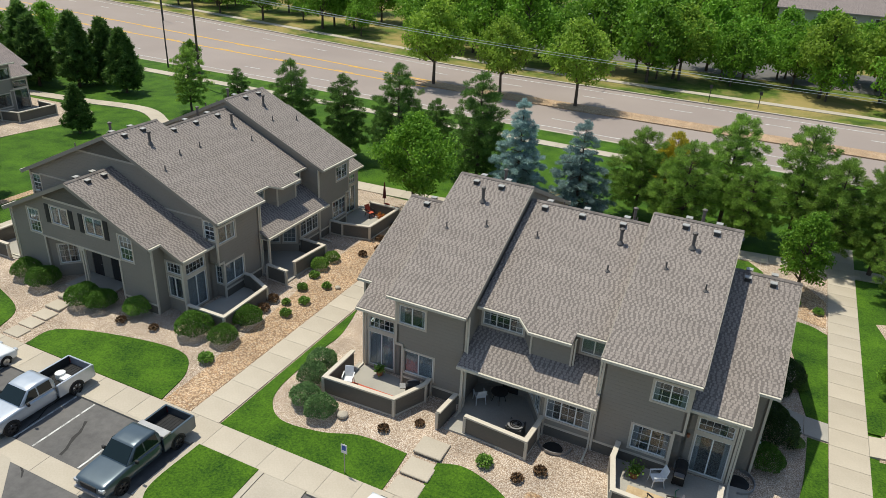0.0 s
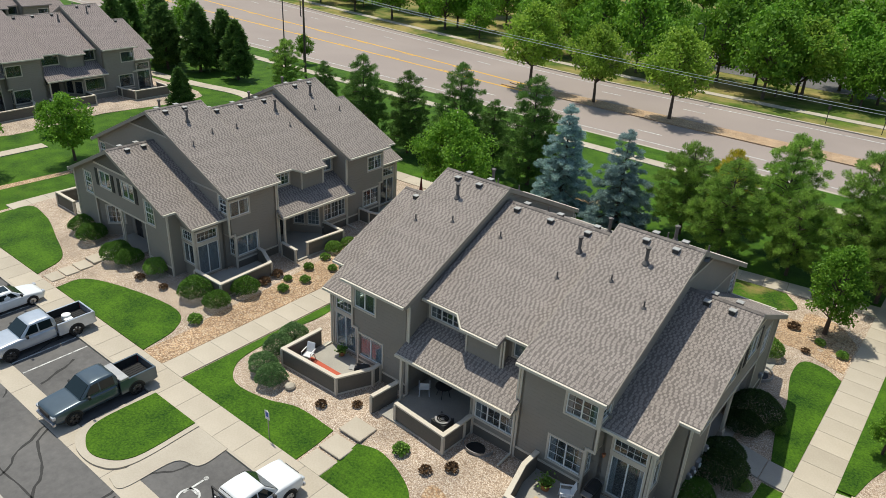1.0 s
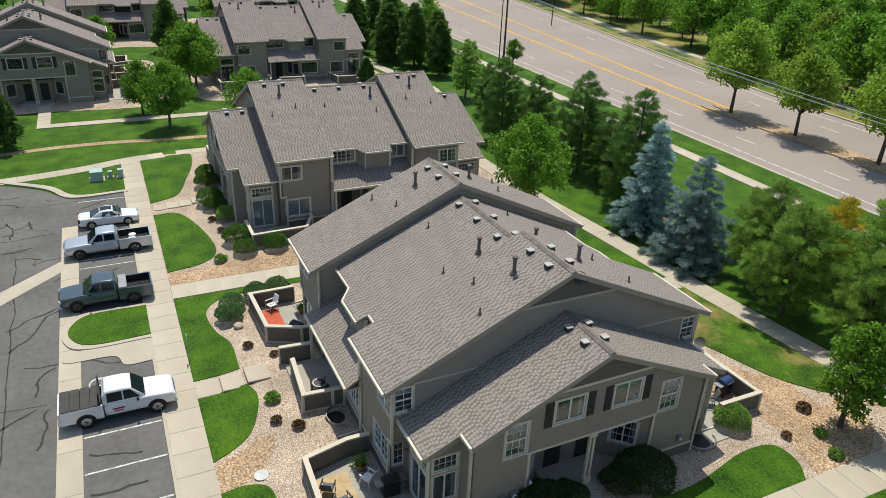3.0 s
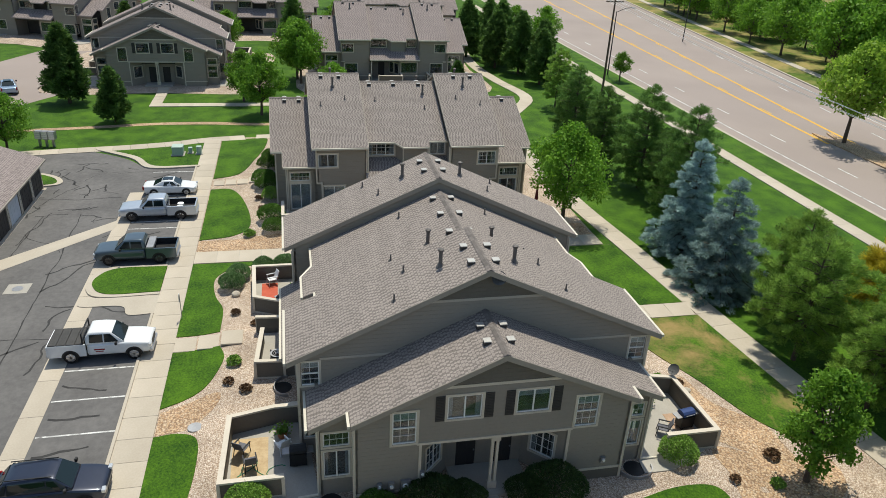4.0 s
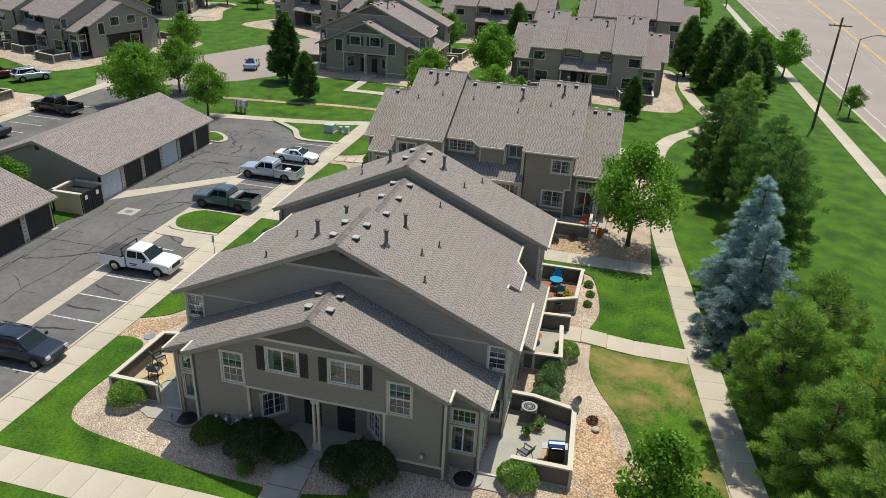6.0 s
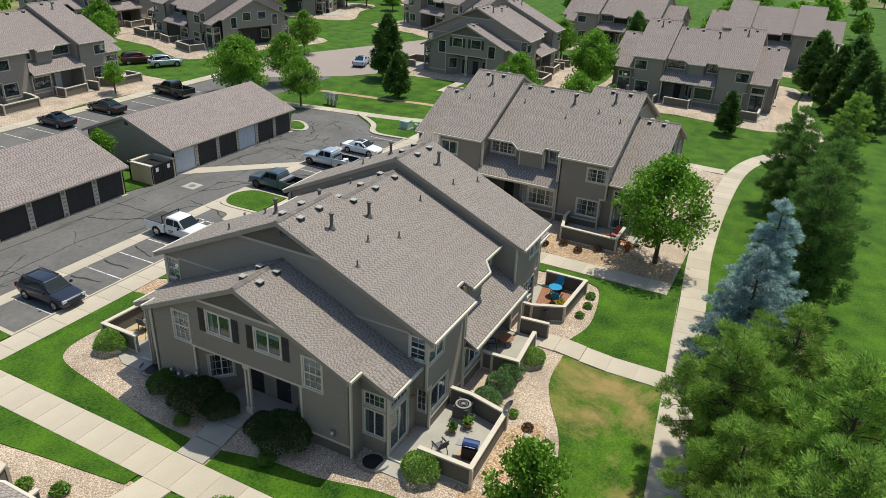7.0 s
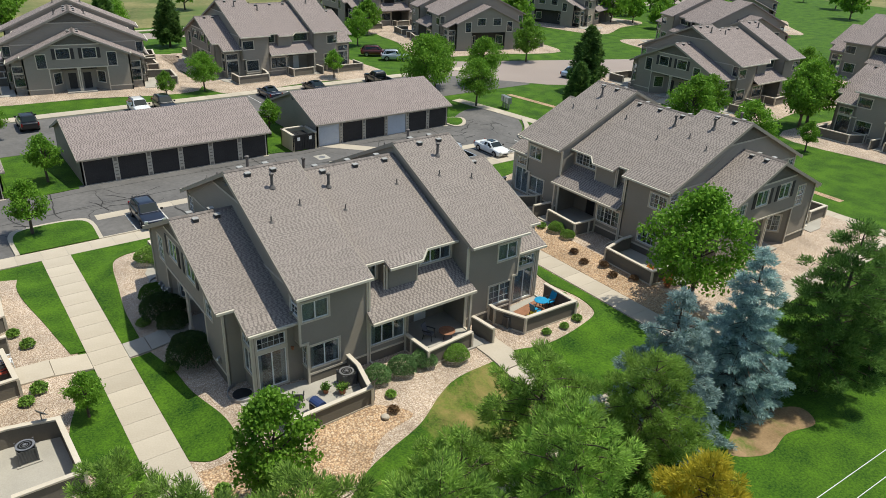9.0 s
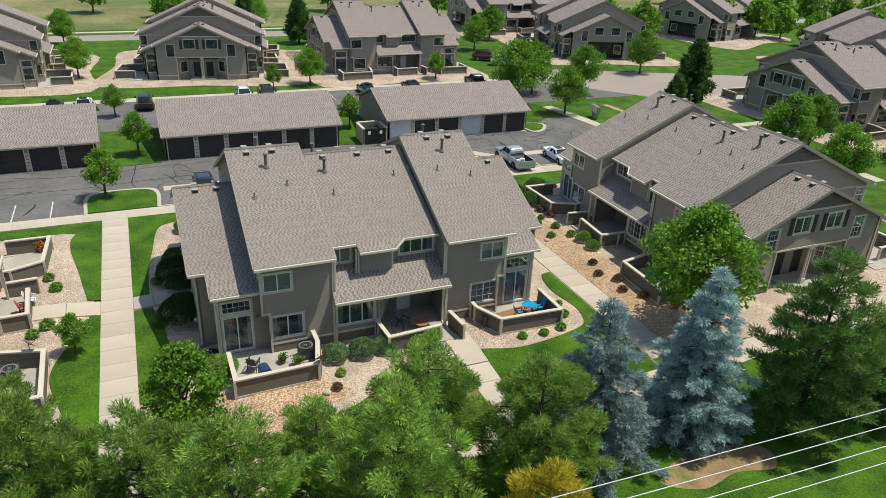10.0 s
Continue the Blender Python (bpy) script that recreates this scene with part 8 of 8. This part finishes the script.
def ac_unit(x, y, z=0.05):
    a = thing("air_conditioner", pose(x, y, z), "dark louvred air conditioner unit on a pad", "air conditioner", "air conditioners")
    m = Mesh()
    for k in range(11):
        m.box(-0.38, 0.38, -0.38, 0.38, 0.1 + k * 0.06, 0.14 + k * 0.06)
    for sx in (-1, 1):
        for sy in (-1, 1):
            m.box(sx * 0.33, sx * 0.4, sy * 0.33, sy * 0.4, 0.05, 0.8)
    part("casing", m, AC_METAL, a)
    m = Mesh()
    m.box(-0.35, 0.35, -0.35, 0.35, 0.08, 0.74)
    part("coil", m, BLACK, a)
    m = Mesh()
    n = 20
    for r0, r1 in ((0.30, 0.40), (0.2, 0.225), (0.1, 0.125)):
        for i in range(n):
            t0, t1 = 2 * math.pi * i / n, 2 * math.pi * (i + 1) / n
            m.face([(r0 * math.cos(t0), r0 * math.sin(t0), 0.81), (r1 * math.cos(t0), r1 * math.sin(t0), 0.81), (r1 * math.cos(t1), r1 * math.sin(t1), 0.81), (r0 * math.cos(t1), r0 * math.sin(t1), 0.81)])
    m.tube((0, 0, 0.76), (0, 0, 0.83), 0.07, n=12)
    part("fan_grille", m, METAL_GREY, a)
    m = Mesh()
    m.box(-0.5, 0.5, -0.5, 0.5, -0.05, 0.05)
    part("pad", m, CONCRETE_GREY, a)


def planter(x, y, r, h, leaf, label, seed):
    p = thing("flower_pot", pose(x, y, 0.05), label, "flower pot", "flower pots")
    m = Mesh()
    m.tube((0, 0, 0), (0, 0, h), r * 0.75, r, 14)
    m.tube((0, 0, h - 0.05), (0, 0, h), r * 1.08, r * 1.1, 14)
    part("pot", m, TERRA, p)
    rng = np.random.default_rng(seed)
    n = 260
    P = rng.normal(size=(n, 3)) * np.array([r * 0.7, r * 0.7, r * 0.45]) + np.array([0, 0, h + r * 0.6])
    a = unit(rng, n) * 0.07
    b = np.cross(a, unit(rng, n))
    part("plant", quads(P, a, b, leaf, "plant"), None, p)


def dish(x, y, z, rz, mount=0.8):
    d = thing("satellite_dish", pose(x, y, z, 0, 0, rz), "grey satellite dish on a bent mast", "satellite dish", "satellite dishes")
    m = Mesh()
    m.tube((0, 0, 0), (0, 0, mount), 0.025, n=8)
    part("mast", m, METAL_GREY, d)
    m = Mesh()
    n = 16
    rr = [(0.0, 0.0), (0.12, 0.015), (0.22, 0.04), (0.32, 0.08)]
    tilt = Matrix.Rotation(radians(-48), 3, "X")
    for (a, za), (b, zb) in zip(rr, rr[1:]):
        for i in range(n):
            t0, t1 = 2 * math.pi * i / n, 2 * math.pi * (i + 1) / n
            pts = [Vector((r * math.cos(t), r * math.sin(t), zz)) for r, zz, t in ((a, za, t0), (b, zb, t0), (b, zb, t1), (a, za, t1))]
            m.face([tilt @ p + Vector((0, 0, mount)) for p in pts])
    part("reflector", m, AC_METAL, d)
    m = Mesh()
    m.tube((0, 0.05, mount - 0.1), (0, 0.38, mount + 0.1), 0.012, n=6)
    part("feed_arm", m, BLACK, d)


# front patios
patio_chair(-16.40, 27.15, 200, PLASTIC_W, PLASTIC_W, "white moulded plastic patio chair")
m = Mesh()
for i in range(2):
    m.box(-16.5, -13.6, 26.5 + i * 0.01, 27.5, 0.051 + i * 0.006, 0.057 + i * 0.006)
tagged(part("outdoor_rug", m, RED_RUG), "long red outdoor rug on the concrete patio", "rug")
grill(-12.90, 27.85, 30, BLACK, "black barbecue grill on the patio")
planter(-15.40, 28.75, 0.2, 0.3, BUSH_LIGHT, "potted green plant by the patio door", 3)
patio_chair(-9.70, 29.25, 40, PLASTIC_W, PLASTIC_W, "white plastic chair under the porch", 0.1)
round_table(-8.80, 29.75, SHUTTER, "dark round table under the porch")
ac_unit(-7.10, 27.55, 0.1)
patio_chair(-0.30, 27.75, 120, PLASTIC_W, PLASTIC_W, "white plastic stacking chair on the patio")
patio_chair(-0.40, 25.95, 60, FABRIC_G, BLACK, "grey sling patio chair")
patio_chair(0.60, 26.35, 100, FABRIC_G, BLACK, "grey sling patio chair")
grill(0.60, 28.45, 90, BLACK, "black covered barbecue grill on the patio")
planter(-1.30, 27.75, 0.25, 0.35, BUSH_LIGHT, "plastic tub with green plants", 4)
sheet("paver_mat", rect(-1.4, 1.6, 25.5, 27.1), 0.058, mat("sandstone", (0.42, 0.30, 0.17), (0.55, 0.42, 0.26), 2, 0.9, fine=8), 0.02)
m = Mesh()
hp = [(0.5 + 0.5 * math.sin(i * 0.55) + 0.03 * i, 25.75 + 0.09 * i + 0.25 * math.cos(i * 0.9), 0.075) for i in range(22)]
for p, q in zip(hp, hp[1:]):
    m.tube(p, q, 0.018, n=6)
tagged(part("garden_hose", m, mat("hose_green", (0.02, 0.20, 0.10), None, rough=0.5)), "coiled green garden hose on the patio", "hose")
# back patios
ac_unit(-1.70, 45.85)
grill(0.80, 47.45, -80, mat("grill_blue", (0.05, 0.08, 0.20), None, rough=0.35, metal=0.4), "stainless barbecue grill with blue cover")
planter(-0.40, 45.95, 0.16, 0.28, BUSH, "black pot with a small plant", 5)
planter(-1.10, 46.45, 0.2, 0.3, BUSH_LIGHT, "green pot with a pale plant", 6)
patio_chair(1.20, 46.05, 150, FABRIC_G, BLACK, "grey sling patio chair")
sheet("paver_mat", rect(-0.2, 2.2, 46.8, 47.9), 0.058, mat("sandstone_pink", (0.36, 0.24, 0.16), (0.48, 0.34, 0.24), 2, 0.9, fine=8), 0.02)
sheet("patio_deck", [(-16.8, 44.6), (-16.8, 47.1), (-13.2, 47.0), (-12.4, 45.3)], 0.062, WOOD, 0.02)
round_table(-15.80, 45.75, BLUE_P, "round table with blue top")
patio_chair(-16.50, 45.75, 270, BLUE_P, BLACK, "bright blue patio chair")
patio_chair(-15.00, 46.15, 90, BLUE_P, BLACK, "bright blue patio chair")
ac_unit(-12.80, 46.05)
planter(-14.40, 46.65, 0.22, 0.32, leaf_mat("yellow_flower", (0.10, 0.2, 0.02), (0.7, 0.5, 0.03)), "pot of yellow flowers on the deck", 7)
dish(-2.00, 48.15, 0.3, 200, 1.1)
dish(0.52, 37.15, RIDGE_HIGH - 0.75, 250, 0.25)
round_table(-8.80, 45.15, WOOD, "low wooden table under the porch", 0.5, 0.5)
patio_chair(-7.80, 44.75, 30, FABRIC_G, BLACK, "dark chair under the porch", 0.1)
# second house patio
patio_chair(-26.9, 46.8, 250, RED_RUG, BLACK, "red folding patio chair")
patio_chair(-26.0, 47.6, 180, RED_RUG, BLACK, "red folding patio chair")
planter(-25.6, 46.4, 0.25, 0.35, FLOWER, "pot of red and yellow flowers", 8)
planter(-25.4, 48.2, 0.25, 0.35, FLOWER, "pot of red and yellow flowers", 9)
um = thing("patio_umbrella", pose(-26.6, 48.6, 0.05), "closed dark red patio umbrella", "umbrella")
m = Mesh()
m.tube((0, 0, 0), (0, 0, 2.5), 0.022, n=8)
part("pole", m, METAL_GREY, um)
m = Mesh()
m.tube((0, 0, 1.1), (0, 0, 2.45), 0.16, 0.04, 10)
part("canopy", m, mat("canopy_red", (0.14, 0.03, 0.03), (0.2, 0.05, 0.045), 3, 0.9, fine=30), um)
m = Mesh()
m.tube((0, 0, 0), (0, 0, 0.08), 0.25, n=14)
part("base", m, BLACK, um)
# next block's patios
ac_unit(12.9, 43.0)
planter(12.6, 27.0, 0.3, 0.4, FLOWER, "tub of mixed flowers", 10)
planter(13.2, 26.2, 0.3, 0.4, BUSH_LIGHT, "tub of green plants", 11)
patio_chair(12.6, 34.9, 90, PLASTIC_W, PLASTIC_W, "white plastic patio chair")
patio_chair(12.9, 35.8, 100, RED_RUG, BLACK, "red folding chair on the patio")
dish(12.0, 42.0, 0.3, 120, 1.2)
# meters on the end wall
for y, w, h, z in ((32.3, 0.42, 0.7, 0.55), (31.7, 0.26, 0.5, 0.7), (31.2, 0.2, 0.3, 0.9), (33.0, 0.2, 0.3, 1.35), (41.2, 0.22, 0.3, 1.0)):
    s = thing("electric_meter", pose(3.5, y + 0.55, z), "grey electric meter box on the wall", "meter", "meter boxes")
    m = Mesh()
    m.box(0.0, 0.16, -w / 2, w / 2, 0, h)
    part("box", m, METAL_GREY, s, bevel=0.012)
    m = Mesh()
    m.tube((0.16, 0, h * 0.65), (0.22, 0, h * 0.65), min(w, h) * 0.3, n=12)
    part("dial", m, WHITE, s)
# wall lamps beside the patio doors
for x, y, d in ((0.35, 28.7, -1), (0.35, 43.6, 1), (-14.75, 28.7, -1), (-14.75, 43.6, 1)):
    s = thing("wall_lantern", pose(x + 0.2, y + 0.55, 2.1), "small copper wall lantern beside the door", "lamp", "wall lanterns")
    m = Mesh()
    m.tube((0, d * 0.12, 0), (0, d * 0.12, 0.18), 0.05, 0.08, 8)
    m.box(-0.05, 0.05, 0, d * 0.06, 0.02, 0.16)
    part("lantern", m, TERRA, s)
# window wells
for x, y in ((-5.2, 28.05), (3.1, 29.75), (3.2, 43.65)):
    s = thing("window_well", pose(x, y, 0), "curved galvanised window well at the wall", "window well", "window wells")
    m = Mesh()
    for i in range(10):
        a0, a1 = math.pi * i / 10, math.pi * (i + 1) / 10
        if x < 0:
            pts = [(0.8 * math.cos(a), -0.7 * math.sin(a)) for a in (a0, a1)]
        else:
            pts = [(0.7 * math.sin(a), 0.8 * math.cos(a)) for a in (a0, a1)]
        (u0, v0), (u1, v1) = pts
        m.hexa([(u0, v0, -0.1), (u1, v1, -0.1), (u1 * 1.05, v1 * 1.05, -0.1), (u0 * 1.05, v0 * 1.05, -0.1), (u0, v0, 0.18), (u1, v1, 0.18), (u1 * 1.05, v1 * 1.05, 0.18), (u0 * 1.05, v0 * 1.05, 0.18)])
    part("rim", m, METAL_GREY, s)
    m = Mesh()
    m.tube((0, 0 if x > 0 else -0.3, 0.005), (0, 0 if x > 0 else -0.3, 0.012), 0.5, n=14)
    part("cover", m, BLACK, s)
# pale drain cover in the gravel
m = Mesh()
m.tube((-2.9, 23.6, 0.0), (-2.9, 23.6, 0.05), 0.34, n=18)
tagged(part("drain_cover", m, METAL_GREY), "pale round drain cover in the gravel", "drain cover")
# boulders in the beds
for x, y, s0 in ((-15.3, 24.9, 0.28), (-22.9, 36, 0.2), (-2.0, 45.6 + 3.6, 0.22)):
    bm = bmesh.new()
    bmesh.ops.create_icosphere(bm, subdivisions=2, radius=s0)
    for v in bm.verts:
        v.co *= 1 + 0.25 * noise.noise(v.co * 4 + Vector((x, y, 0)))
        v.co.z *= 0.6
    me = bpy.data.meshes.new("boulder")
    bm.to_mesh(me)
    bm.free()
    me.materials.append(CONCRETE)
    ob = tagged(new("boulder", me), "pale rounded boulder lying in the gravel", "boulder", "boulders")
    ob.location = (x, y, s0 * 0.4)

# settle what stands by a house on its raised pad
bpy.context.view_layer.update()
for ob in list(scene.objects):
    if ob.parent or ob.type not in {"MESH", "EMPTY"} or ob.get("kind") == "structure" and ob.name.split(".")[0] not in ("patio_floor", "paver_mat", "patio_deck"):
        continue
    p = ob.matrix_basis.translation
    if ob.type == "MESH" and p.length < 1e-6:
        box = [Vector(c) for c in ob.bound_box]
        p = (box[0] + box[6]) / 2
        if (box[0] - box[6]).length > 9:
            continue
    lift = grade(p.x, p.y)
    if lift > 0:
        ob.matrix_basis = Matrix.Translation((0, 0, lift)) @ ob.matrix_basis
